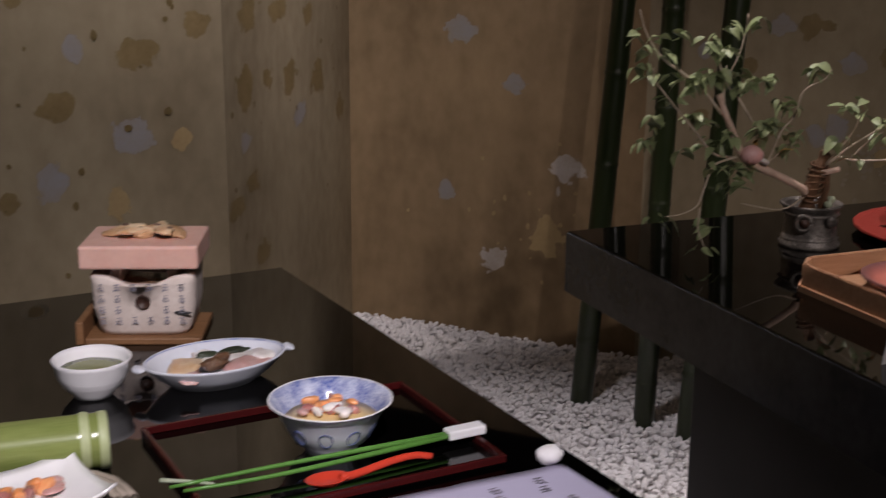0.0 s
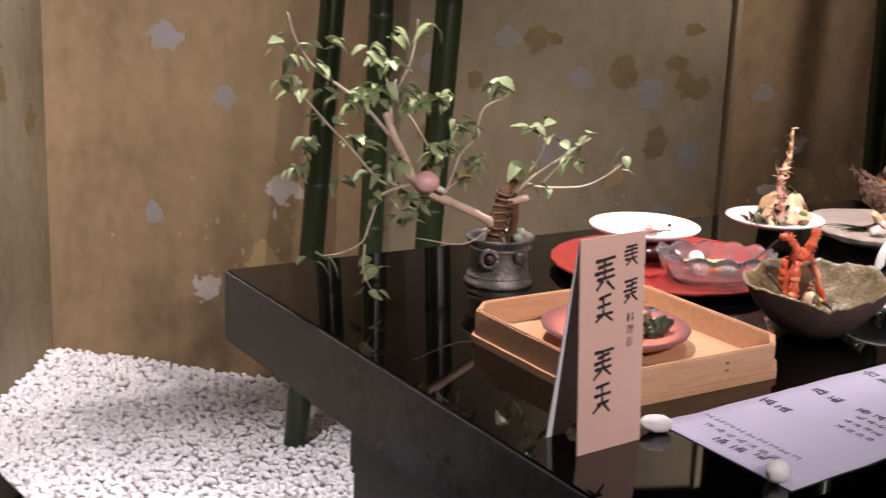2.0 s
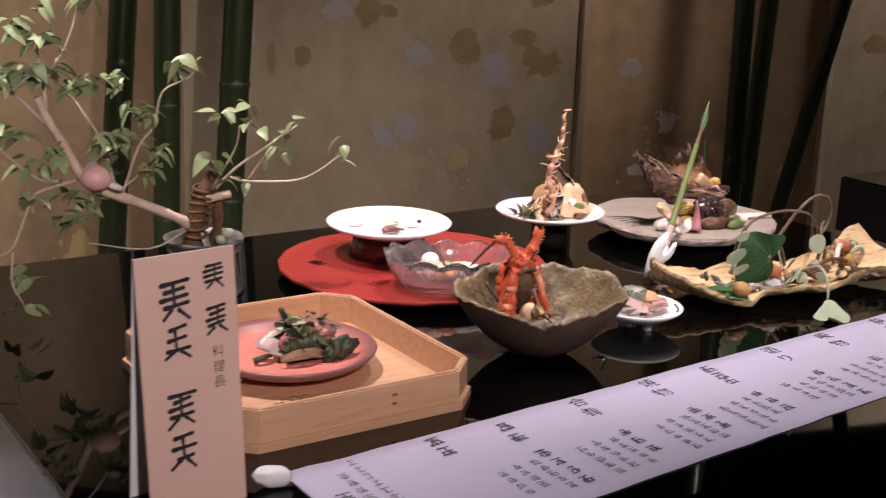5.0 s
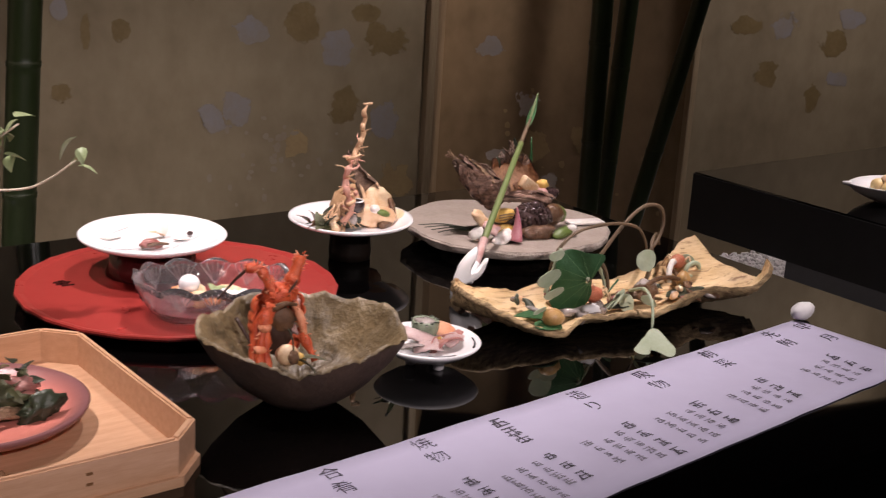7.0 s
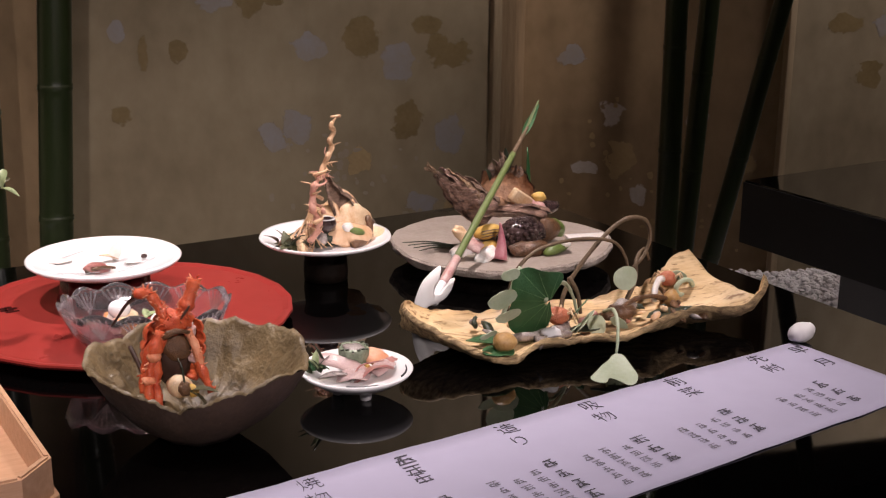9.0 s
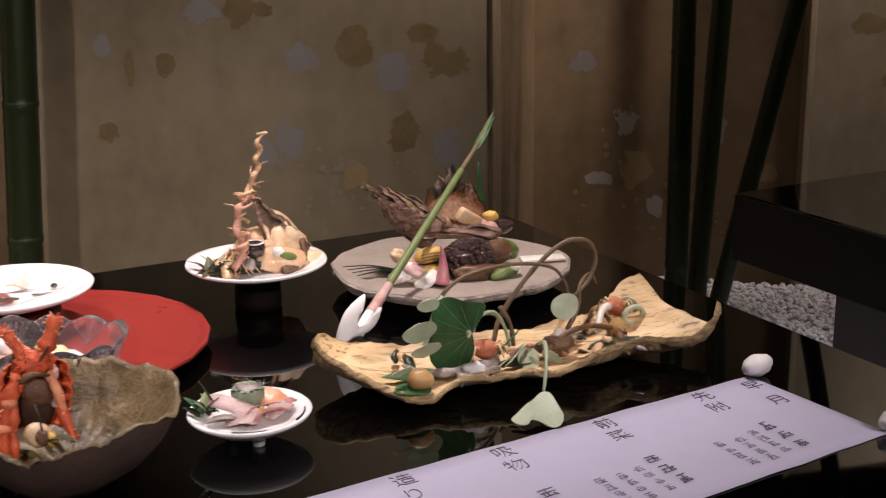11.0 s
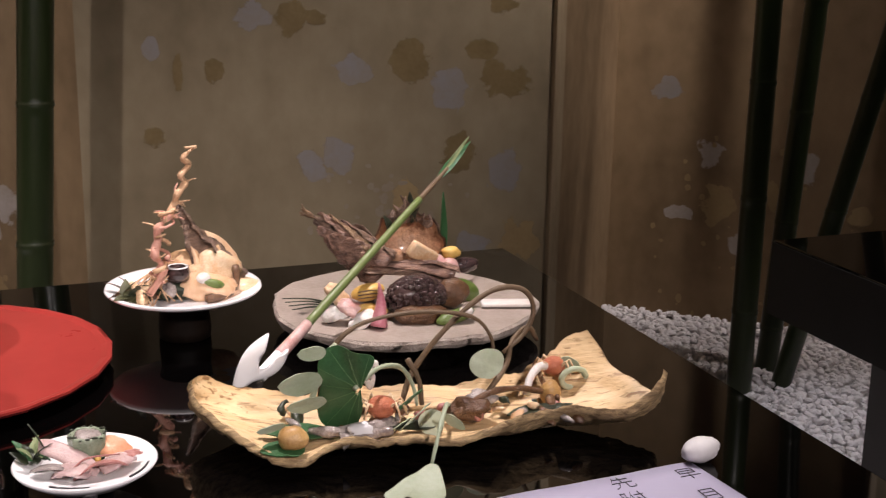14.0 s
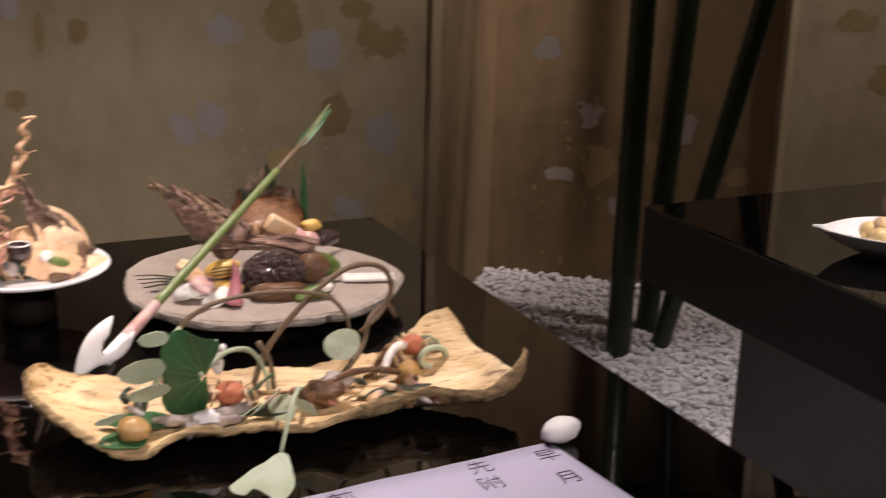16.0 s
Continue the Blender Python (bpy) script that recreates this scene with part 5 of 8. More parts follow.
    # a solid near-black lump gives the shade inside the open shell
    part("cavity", blob((0.001, 0.006, 0.034), (0.021, 0.012, 0.032), 0.2, 60), "hollow", s, "dark lump in place of the shell's shaded hollow")
    part("gill_plate", blob((0.003, -0.003, 0.050), (0.017, 0.007, 0.017), 0.2, 60), "brown_food", s, "brown inner plate")
    # jointed legs stand as two props at either side of the open shell
    limb("leg", [(-0.013, -0.010, 0.074), (-0.023, -0.016, 0.048), (-0.030, -0.022, 0.020), (-0.031, -0.030, -0.004)], 0.0070, 0.0048, n=12)
    limb("leg", [(-0.010, -0.006, 0.068), (-0.019, -0.014, 0.040), (-0.022, -0.024, 0.014), (-0.021, -0.034, -0.008)], 0.0054, 0.0036, n=6)
    limb("leg", [(-0.016, -0.002, 0.066), (-0.028, -0.004, 0.044), (-0.035, -0.012, 0.018), (-0.037, -0.018, 0.004)], 0.0056, 0.0036, n=6)
    for k, p in enumerate(((-0.023, -0.018, 0.047), (-0.030, -0.024, 0.021))):
        part("leg_joint", blob(p, (0.0080, 0.0074, 0.0060), 0.35, 120, 2, seed=k), "lobster_pale", s)
    limb("leg", [(0.016, -0.008, 0.072), (0.024, -0.012, 0.052), (0.028, -0.016, 0.030)], 0.0056, 0.0044, "lobster_pale", n=8)
    limb("leg", [(0.025, -0.014, 0.034), (0.032, -0.022, 0.016), (0.037, -0.030, 0.001)], 0.0060, 0.0040, n=6)
    for k in range(4):
        part("white_meat", blob((0.021 + 0.004 * math.sin(k * 2.1), 0.000, 0.034 + 0.011 * k), (0.0040, 0.0035, 0.0075), 0.9, 210, turn=(0, 12 * k - 20, 0), seed=k), ("pink_food", "white_food", "lobster_pale", "pink_food")[k], s, "ragged pale shell edge")
    head = part("head", blob((0.003, 0.004, 0.078), (0.020, 0.014, 0.015), 0.45, 110), "lobster", s, "spiny head")
    spines(head, [Vector((0.003 + rnd.uniform(-0.012, 0.012), 0.0, 0.078 + rnd.uniform(-0.008, 0.008))) for k in range(12)], 0.010, 26)
    limb("antenna_base", [(-0.006, 0.004, 0.084), (-0.014, 0.008, 0.100), (-0.022, 0.012, 0.112), (-0.038, 0.012, 0.113)], 0.0078, 0.0056, n=34)
    limb("antenna_base", [(0.012, 0.0, 0.084), (0.018, 0.004, 0.098), (0.024, 0.006, 0.112), (0.029, 0.008, 0.126)], 0.0074, 0.0050, n=34)
    part("antenna", tube([(-0.034, 0.012, 0.114), (-0.046, 0.022, 0.098), (-0.056, 0.036, 0.078), (-0.062, 0.044, 0.066)], 0.0022, 0.0012, 6), "hollow", s, "thin dark antenna")
    part("feeler", tube([(0.008, -0.006, 0.082), (0.016, -0.008, 0.094), (0.020, -0.008, 0.100)], 0.0018, 0.0010, 6), "hollow", s)
    part("brow", tube([(-0.012, -0.012, 0.066), (0.002, -0.016, 0.074), (0.018, -0.012, 0.070)], 0.0034, 0.0026, 7, wobble=0.5), "brown_food", s)
    g = thing("clam_garnish", "small open clam with green leaf in the bowl", "food", (0.608, -0.708, T + 0.044), -20)
    part("shell", blob((0.0, 0.0, 0.014), (0.013, 0.009, 0.013), 0.15, 60, turn=(20, 0, 0)), "cream", g)
    part("clam_meat", blob((0.005, -0.007, 0.014), (0.008, 0.005, 0.008), 0.4, 80), "brown_food", g)
    part("clam_meat", blob((0.013, -0.006, 0.011), (0.006, 0.005, 0.007), 0.4, 80, seed=4), "yellow_food", g)
    for k, way in enumerate(((0.8, -0.5, -0.1), (0.7, -0.2, 0.4))):
        part("garnish_leaf", leaf((0.010, -0.010, 0.012), way, 0.026, 0.013, 0.5, -30 + 25 * k), "herb_olive", g)
    part("garnish_stem", tube([(0.006, -0.008, 0.014), (0.004, -0.006, 0.034), (0.0, -0.002, 0.044)], 0.0012, 0.0008, 5), "dark_herb", g)


lobster_bowl()


def small_plate():
    c = (0.812, -0.684, T)
    t = thing("small_plate", "small white round plate on short feet", "plate", c)
    part("dish", lathe([(0.02, 0.016), (0.045, 0.017), (0.0595, 0.027), (0.0615, 0.030), (0.060, 0.0315), (0.045, 0.0235), (0.01, 0.022)], 56), "porcelain", t)
    for k in range(3):
        a = 2 * math.pi * (k + 0.27) / 3
        part("foot", lathe([(0.004, 0.0), (0.006, 0.001), (0.0075, 0.018)], 12, at=(0.020 * math.cos(a), 0.020 * math.sin(a), 0)), "porcelain_line", t)
    for a0 in (4.05, 5.35):
        pts = [(0.054 * math.cos(a), 0.054 * math.sin(a), 0.0292) for a in (a0, a0 + 0.2, a0 + 0.42, a0 + 0.62)]
        part("brush_stroke", tube(pts, 0.0013, 0.0008, 5), "ink", t, "black brushed arc")
    s = thing("sashimi_portion", "pink sashimi slices with green garnish", "food", (c[0], c[1], T + 0.0225))
    for k, (x, y, z, l, w, bend, turn, m) in enumerate((
            (-0.016, 0.003, 0.013, 0.066, 0.017, 0.2, (30, 16, -38), "sashimi"), (-0.026, -0.009, 0.007, 0.040, 0.018, 0.2, (-12, 4, -16), "grey_food"),
            (-0.014, -0.018, 0.007, 0.034, 0.022, 0.3, (10, -6, -30), "sashimi"), (0.010, -0.020, 0.008, 0.046, 0.022, 0.35, (-24, -6, 8), "maroon_food"),
            (0.026, -0.014, 0.009, 0.032, 0.018, 0.25, (12, -8, 24), "sashimi"), (0.036, -0.008, 0.010, 0.026, 0.010, 0.25, (12, -10, 30), "maroon_food"),
            (0.026, 0.004, 0.013, 0.032, 0.022, 0.2, (34, 22, -36), "orange_pale"))):
        part("slice", slice_of((x, y, z), l, w, 0.0034, bend, turn, k * 1.7), m, s)
    part("slice_edge", tube([(-0.012, -0.020, 0.010), (-0.002, -0.013, 0.0145), (0.012, -0.012, 0.0155), (0.028, -0.011, 0.0145)], 0.0011, 0.0007, 5), "maroon_food", s, "dark red skin along the slice")
    bm = bmesh.new()
    for k in range(15):
        a = 2 * math.pi * k / 15
        blob((0.004 + 0.0152 * math.cos(a), 0.014 + 0.0152 * math.sin(a), 0.0268 + 0.0012 * math.sin(k * 2.3)), (0.0026 + 0.0010 * math.sin(k * 1.7), 0.0020, 0.0011), 0.4, 90, 1, bm=bm)
    part("cup_rim", bm, "dark_herb", s, "dark notched cucumber rim")
    part("cup_filling", blob((0.004, 0.014, 0.025), (0.0125, 0.0125, 0.0035), 0.4, 120, seed=5), "grey_food", s)
    part("garnish_blade", leaf((-0.030, 0.014, 0.010), (-0.35, 0.1, 1), 0.034, 0.006, 0.1, 20, 0.3), "dark_herb", s)
    part("cucumber_cup", lathe([(0.010, 0.0), (0.0145, 0.001), (0.0160, 0.021), (0.0145, 0.0235), (0.0135, 0.0225), (0.011, 0.014)], 21, at=(0.004, 0.014, 0.004), warp=lambda x, y, z: (x * (1 + 0.1 * math.sin(7 * math.atan2(y, x))), y * (1 + 0.1 * math.sin(7 * math.atan2(y, x))), z)), "cucumber", s, "dark-rimmed cucumber cup")
    part("wasabi", blob((0.010, -0.006, 0.010), (0.003, 0.003, 0.003), 0.1, sub=2), "yellow_food", s)
    rnd = random.Random(3)
    for k in range(14):
        part("herb_leaf", leaf((-0.040 + rnd.uniform(-0.008, 0.012), 0.010 + rnd.uniform(-0.008, 0.008), 0.006 + rnd.uniform(0, 0.008)), (rnd.uniform(-1, 0.4), rnd.uniform(-0.3, 1), rnd.uniform(0.2, 1.2)), 0.018, 0.007, 0.3, rnd.uniform(-40, 40)), rnd.choice(("dark_herb", "leaf_dark", "leaf")), s)


small_plate()


def ginger_root_plate():
    c = (0.966, -0.286, T)
    t = thing("pedestal_plate", "white round plate raised on a brown pedestal", "plate", c)
    part("dish", lathe([(0.03, 0.047), (0.060, 0.048), (0.088, 0.058), (0.0915, 0.061), (0.0905, 0.0635), (0.086, 0.0625), (0.06, 0.054), (0.01, 0.053)], 56), "porcelain", t)
    part("pedestal", lathe([(0.026, 0.0), (0.030, 0.001), (0.031, 0.012), (0.029, 0.036), (0.032, 0.048), (0.02, 0.048)], 32), "pedestal", t, "dark brown turned pedestal")
    s = thing("ginger_centrepiece", "twisted pink ginger root beside tan shell and herbs", "food", (c[0], c[1], T + 0.0545))
    o = Vector((c[0] - 0.009, c[1] + 0.004, T + 0.0545))

    def rel(pts):
        return [Vector(p) - o for p in pts]

    y0 = -0.295
    low = [(0.918, y0, 0.940), (0.928, y0 - 0.006, 0.956), (0.934, y0 + 0.005, 0.970), (0.925, y0 - 0.003, 0.984), (0.930, y0 + 0.005, 0.998), (0.929, y0 - 0.003, 1.012), (0.943, y0, 1.026)]
    up = [(0.942, y0, 1.024), (0.949, y0 + 0.004, 1.038), (0.952, y0 - 0.004, 1.050), (0.962, y0 + 0.004, 1.060), (0.956, y0 - 0.004, 1.070), (0.967, y0 + 0.004, 1.080), (0.959, y0 - 0.004, 1.089), (0.970, y0 + 0.002, 1.097), (0.973, y0 - 0.005, 1.101), (0.961, y0 - 0.002, 1.100)]
    def stand(p):
        f = (1.10 - p[2]) / 0.16
        return (p[0] - 0.008 * f, p[1] - 0.036 * f, p[2])

    low, up = [stand(p) for p in low], [stand(p) for p in up]
    part("root_stem", tube(rel(low), 0.0058, 0.0050, 10, wobble=1.1), "root_pink", s, "pink ginger root")
    part("root_tip", tube(rel(up), 0.0046, 0.0016, 8, n=5, wobble=0.7), "root", s, "tan coiled root tip")
    rnd = random.Random(2)
    for k in range(34):
        p = Vector(low[rnd.randrange(len(low))]) if k < 17 else Vector(up[rnd.choice((0, 0, 0, 1, 1, 2, 3))])
        a = rnd.uniform(0, 6.28)
        d = Vector((math.cos(a), 0.7 * math.sin(a), rnd.uniform(-0.5, 0.7))) * rnd.uniform(0.008, 0.020)
        q = p + d
        part("rootlet", tube(rel([p, p + d * 0.5 + Vector((rnd.uniform(-0.003, 0.003), 0, rnd.uniform(-0.004, 0.005))), q]), 0.0015, 0.0006, 5, n=3), rnd.choice(("root", "root", "root_pink")), s)
    for k in range(6):
        a0 = rnd.uniform(0, 6)
        zc = 0.952 + 0.014 * k
        xc = 0.926 + 0.003 * k
        w = rnd.uniform(0.007, 0.011)
        pts = [stand((xc + w * math.cos(a0 + a), y0 + w * math.sin(a0 + a), zc + a * 0.0026)) for a in (0, 1, 2, 3, 4, 5)]
        part("root_curl", tube(rel(pts), 0.0030, 0.0014, 6, wobble=0.6), "root" if k % 2 else "root_pink", s)
    # a dried leaf arches over from the peak beside the root down to the plate behind the flesh
    ridge = [Vector((0.957, y0 + 0.024, 1.030)), Vector((0.968, y0 + 0.020, 1.015)), Vector((0.980, y0 + 0.018, 0.998)), Vector((0.998, y0 + 0.018, 0.984)), Vector((1.014, y0 + 0.016, 0.968)), Vector((1.034, y0 + 0.012, 0.944))]
    path = smooth_path(ridge, 5)
    widths = (0.005, 0.013, 0.024, 0.036, 0.030, 0.012)
    bm = bmesh.new()
    rows = []
    for i, p in enumerate(path):
        f = i / (len(path) - 1) * (len(widths) - 1)
        k = min(int(f), len(widths) - 2)
        w = widths[k] + (widths[k + 1] - widths[k]) * (f - k)
        row = []
        for q in (-1, -0.66, -0.33, 0, 0.33, 0.66, 1):
            n = 0.003 * noise.noise(Vector((i * 0.5, q * 3, 1)))
            row.append(p + Vector((-0.75 * w * q if q > 0 else 0.10 * w * q, -0.5 * w * abs(q), -0.95 * w * abs(q) * (1 if q > 0 else 0.25))) + Vector((n, n, n)))
        rows.append(row)
    sheets = [[[bm.verts.new(p - o + Vector((0, off, 0))) for p in row] for row in rows] for off in (0.0, 0.0016)]
    for sheet in sheets:
        for r0, r1 in zip(sheet, sheet[1:]):
            for k in range(6):
                bm.faces.new((r0[k], r0[k + 1], r1[k + 1], r1[k]))
    for r0, r1, q0, q1 in zip(sheets[0], sheets[0][1:], sheets[1], sheets[1][1:]):
        for k in (0, 6):
            bm.faces.new((r0[k], r1[k], q1[k], q0[k]))
    part("shell_back", bm, "husk", s, "brown papery shell arching over")
    # a wide peach-coloured dried sheet leans from the peak over to the rim
    bm = bmesh.new()
    lay = []
    top = Vector((0.000, 0.004, 0.080))
    for off in (0.0, 0.0016):
        rows = []
        for i in range(17):
            u = i / 16
            row = []
            for j in range(13):
                q = j / 12
                foot = Vector((0.012 + 0.066 * q, -0.030 + 0.050 * q, 0.004))
                p = top.lerp(foot, u) + Vector((0.016, 0.012, 0.010)) * math.sin(math.pi * u) * (0.3 + 0.7 * q)
                p += Vector((1, -1, 0.5)) * (0.0035 * u * noise.noise(Vector((u * 4, q * 5, 2))) + 0.0016 * noise.noise(Vector((u * 12, q * 11, 5))))
                row.append(bm.verts.new(p + Vector((off, off, 0))))
            rows.append(row)
        lay.append(rows)
    for rows in lay:
        for r0, r1 in zip(rows, rows[1:]):
            for k in range(12):
                bm.faces.new((r0[k], r0[k + 1], r1[k + 1], r1[k]))
    for r0, r1, q0, q1 in zip(lay[0], lay[0][1:], lay[1], lay[1][1:]):
        for k in (0, 12):
            bm.faces.new((r0[k], r1[k], q1[k], q0[k]))
    part("shell_mound", blob((0.022, 0.016, 0.012), (0.048, 0.036, 0.036), 0.35, 35, turn=(0, 18, 20), seed=4), "shell_tan", s, "tan papery husk heaped behind the root")
    part("dried_sheet", bm, "shell_peach", s, "peach-coloured dried sheet")
    part("flesh", blob((0.024, -0.024, 0.010), (0.038, 0.022, 0.018), 0.2, 45, turn=(12, 10, -12)), "shell_peach", s, "peach-coloured flesh")
    part("flesh", blob((0.034, -0.006, 0.022), (0.030, 0.015, 0.030), 0.6, 60, turn=(-10, 25, 0), seed=2), "cream", s)
    part("flesh", blob((0.066, -0.006, 0.005), (0.022, 0.020, 0.008), 0.3, 55, seed=5), "cream", s)
    part("dark_strip", tube([(0.018, -0.048, 0.003), (0.044, -0.040, 0.005), (0.058, -0.024, 0.014), (0.060, -0.010, 0.030)], 0.0055, 0.004, 8, wobble=0.5), "brown_food", s)
    part("ring_base", lathe([(0.006, 0.0), (0.0125, 0.001), (0.0145, 0.010), (0.013, 0.016), (0.010, 0.017), (0.006, 0.012)], 24, at=(-0.010, -0.024, 0.022)), "black_food", s, "glossy black cup")
    part("ring_top", tube([(-0.010 + 0.0115 * math.cos(a), -0.024 + 0.0115 * math.sin(a), 0.0385) for a in [0.785 * k for k in range(9)]], 0.0014, seg=6, n=2), "porcelain", s)
    part("cup_stand", blob((-0.008, -0.022, 0.012), (0.016, 0.012, 0.012), 0.5, 70), "dark_herb", s)
    part("mushroom", blob((0.018, -0.034, 0.024), (0.009, 0.008, 0.008), 0.2, 60), "white_food", s)
    part("mushroom", blob((0.030, -0.038, 0.018), (0.013, 0.007, 0.006), 0.2, 60, turn=(0, 20, 0), seed=4), "green_food", s)
    for k in range(16):
        part("scrap", blob((-0.046 + rnd.uniform(-0.014, 0.030), rnd.uniform(-0.050, -0.010), 0.005 + rnd.uniform(0, 0.010)), (rnd.uniform(0.006, 0.013), 0.006, rnd.uniform(0.004, 0.009)), 0.6, 90, 2, turn=(0, rnd.uniform(-40, 40), rnd.uniform(0, 180)), seed=k), rnd.choice(("cream", "grey_food", "brown_food", "dark_herb", "maroon_food")), s)
    for k in range(30):
        part("herb_leaf", leaf((-0.056 + rnd.uniform(-0.016, 0.026), rnd.uniform(-0.034, 0.012), 0.006), (rnd.uniform(-1, 0.4), rnd.uniform(-1, 0.6), rnd.uniform(0.1, 0.9)), 0.024, 0.013, 0.4, rnd.uniform(-50, 50)), rnd.choice(("dark_herb", "herb_olive", "herb_olive", "brown_food")), s)
    for k in range(11):
        x = -0.052 + 0.006 * rnd.uniform(0, 8)
        part("rootlet", tube([(x * 0.5 - 0.016, -0.016, 0.032 + rnd.uniform(-0.006, 0.006)), (x - 0.010 + rnd.uniform(-0.008, 0.008), -0.030, 0.018 + rnd.uniform(-0.006, 0.008)), (x - 0.008 + rnd.uniform(-0.012, 0.012), rnd.uniform(-0.054, -0.036), 0.002)], 0.0014, 0.0007, 5), "root", s)


ginger_root_plate()


def stone_plate():
    c = (1.219, -0.339, T)
    t = thing("stone_plate", "flat grey stoneware plate with ragged edge", "plate", c, 0)
    rnd = random.Random(21)
    n = 60
    edge = []
    for k in range(n):
        a = 2 * math.pi * k / n
        f = 1 + 0.025 * math.sin(3 * a + 1) + 0.015 * math.sin(7 * a) + rnd.uniform(-0.010, 0.010)
        x, y = 0.161 * math.cos(a) * f, 0.153 * math.sin(a) * f
        edge.append((x * 0.90 + y * 0.44, -x * 0.44 + y * 0.90))
    bm = prism([(x * 0.985, y * 0.985) for x, y in edge], 0.024, 0.0345)
    part("face", bm, "slate", t, "smooth taupe-grey face", smooth=False)
    bm = bmesh.new()
    rings = []
    for f, z in ((0.90, 0.019), (0.980, 0.0225), (1.003, 0.0270), (1.004, 0.0315), (0.986, 0.0343)):
        rings.append([bm.verts.new((x * f * (1 + rnd.uniform(-0.006, 0.006)), y * f * (1 + rnd.uniform(-0.006, 0.006)), z + rnd.uniform(-0.0012, 0.0012) * (z < 0.034))) for x, y in edge])
    for a, b in zip(rings, rings[1:]):
        for k in range(n):
            bm.faces.new((a[k], a[(k + 1) % n], b[(k + 1) % n], b[k]))
    bm.faces.new(rings[0])
    part("edge", bm, "slate_edge", t, "rough chipped edge", smooth=False)
    part("foot", lathe([(0.07, 0.0), (0.085, 0.0), (0.10, 0.0195), (0.06, 0.0195)], 40), "slate_edge", t)
    z0 = T + 0.0347
    o = Vector((c[0], c[1], z0))
    s = thing("grilled_assortment", "charred bamboo shoot with beans, squash and ginger", "food", tuple(o))

    def rel(pts):
        return [Vector(p) - o for p in pts]

    # charred husk of the shoot lies slit open, sheath over sheath, its frayed tip raised
    spine = smooth_path([Vector((1.108, -0.340, 1.019)), Vector((1.120, -0.340, 1.009)), Vector((1.136, -0.340, 0.996)), Vector((1.154, -0.342, 0.981)), Vector((1.172, -0.345, 0.966)), Vector((1.192, -0.350, 0.951))], 4)
    def girth(f):
        """How thick the husk is at a share of its length from the tip."""
        return 0.0028 + 0.0178 * min(1.0, f * 1.35) ** 0.75 - 0.005 * max(0.0, f - 0.75)

    def sheath(name, line, a0, spread, f0, f1, lift, mat, seed, label=""):
        """One papery wrap round a line of points, pointed towards its start, with a frayed edge."""
        bm = bmesh.new()
        sheets = []
        nu, nv = 18, 20
        for off in (0.0, -0.0010):
            rows = []
            for i in range(nu + 1):
                u = i / nu
                f = f0 + (f1 - f0) * u
                k = f * (len(line) - 1)
                j = min(int(k), len(line) - 2)
                p = line[j].lerp(line[j + 1], k - j)
                d = (line[j + 1] - line[j]).normalized()
                side = d.cross(Vector((0, 0, 1))).normalized()
                up = side.cross(d)
                row = []
                for q in range(nv + 1):
                    v = -1 + 2 * q / nv
                    a = a0 + v * spread * (0.12 + 0.88 * u ** 0.6)
                    rib = 0.0003 * math.sin(a * 22 + seed) + 0.0042 * noise.noise(Vector((f * 8, a * 1.6, seed))) + 0.0016 * noise.noise(Vector((f * 26, a * 5, seed)))
                    curl = 0.004 * abs(v) ** 4 * (0.4 + noise.noise(Vector((u * 5, v, seed + 3))))
                    r = girth(f) * (1 + lift) + rib + curl + off + 0.010 * max(0.0, 0.25 - u)
                    row.append(bm.verts.new(p - o + (side * math.cos(a) + up * math.sin(a)) * r))
                rows.append(row)
            sheets.append(rows)
        for rows in sheets:
            for r0, r1 in zip(rows, rows[1:]):
                for q in range(nv):
                    bm.faces.new((r0[q], r0[q + 1], r1[q + 1], r1[q]))
        for i in range(nu):
            for q in (0, nv):
                bm.faces.new((sheets[0][i][q], sheets[0][i + 1][q], sheets[1][i + 1][q], sheets[1][i][q]))
        for q in range(nv):
            for i in (0, nu):
                bm.faces.new((sheets[0][i][q], sheets[0][i][q + 1], sheets[1][i][q + 1], sheets[1][i][q]))
        part(name, bm, mat, s, label)

    part("husk_core", tube([p - o for p in spine], 0.002, 0.015, 14, wobble=0.5), "husk", s, "dry brown pointed husk")
    wraps = ("husk_red", "husk", "husk_red", "husk_gold", "husk", "husk_red", "husk", "husk_red", "husk_red", "husk")
    for k, mat in enumerate(wraps):
        f0 = 0.02 + 0.055 * k
        sheath("husk_sheath", spine, 1.2 + 2.2 * k, 1.25, f0, min(1.0, f0 + 0.52), 0.02 + 0.022 * k, mat, k * 1.7)
    for k in range(9):
        p = spine[1]
        part("frayed_tip", tube([p - o, p - o + Vector((-0.010, rnd.uniform(-0.003, 0.003), 0.006 + rnd.uniform(-0.004, 0.004))), p - o + Vector((-0.018, rnd.uniform(-0.006, 0.006), 0.010 + rnd.uniform(-0.009, 0.009)))], 0.0016, 0.0006, 5), "husk_gold", s)
    # the pulled-off outer wraps lie across the plate behind the beans
    fallen = smooth_path([Vector((1.158, -0.366, 0.950)), Vector((1.185, -0.370, 0.952)), Vector((1.215, -0.374, 0.952)), Vector((1.250, -0.374, 0.944)), Vector((1.272, -0.370, 0.936))], 4)
    for k, mat in enumerate(("husk", "husk_red", "husk_red")):
        sheath("fallen_sheath", fallen, 0.9 + 0.7 * k, 1.7, 0.02 + 0.10 * k, 0.85 + 0.06 * k, -0.40 + 0.12 * k, mat, 20 + k * 1.3)
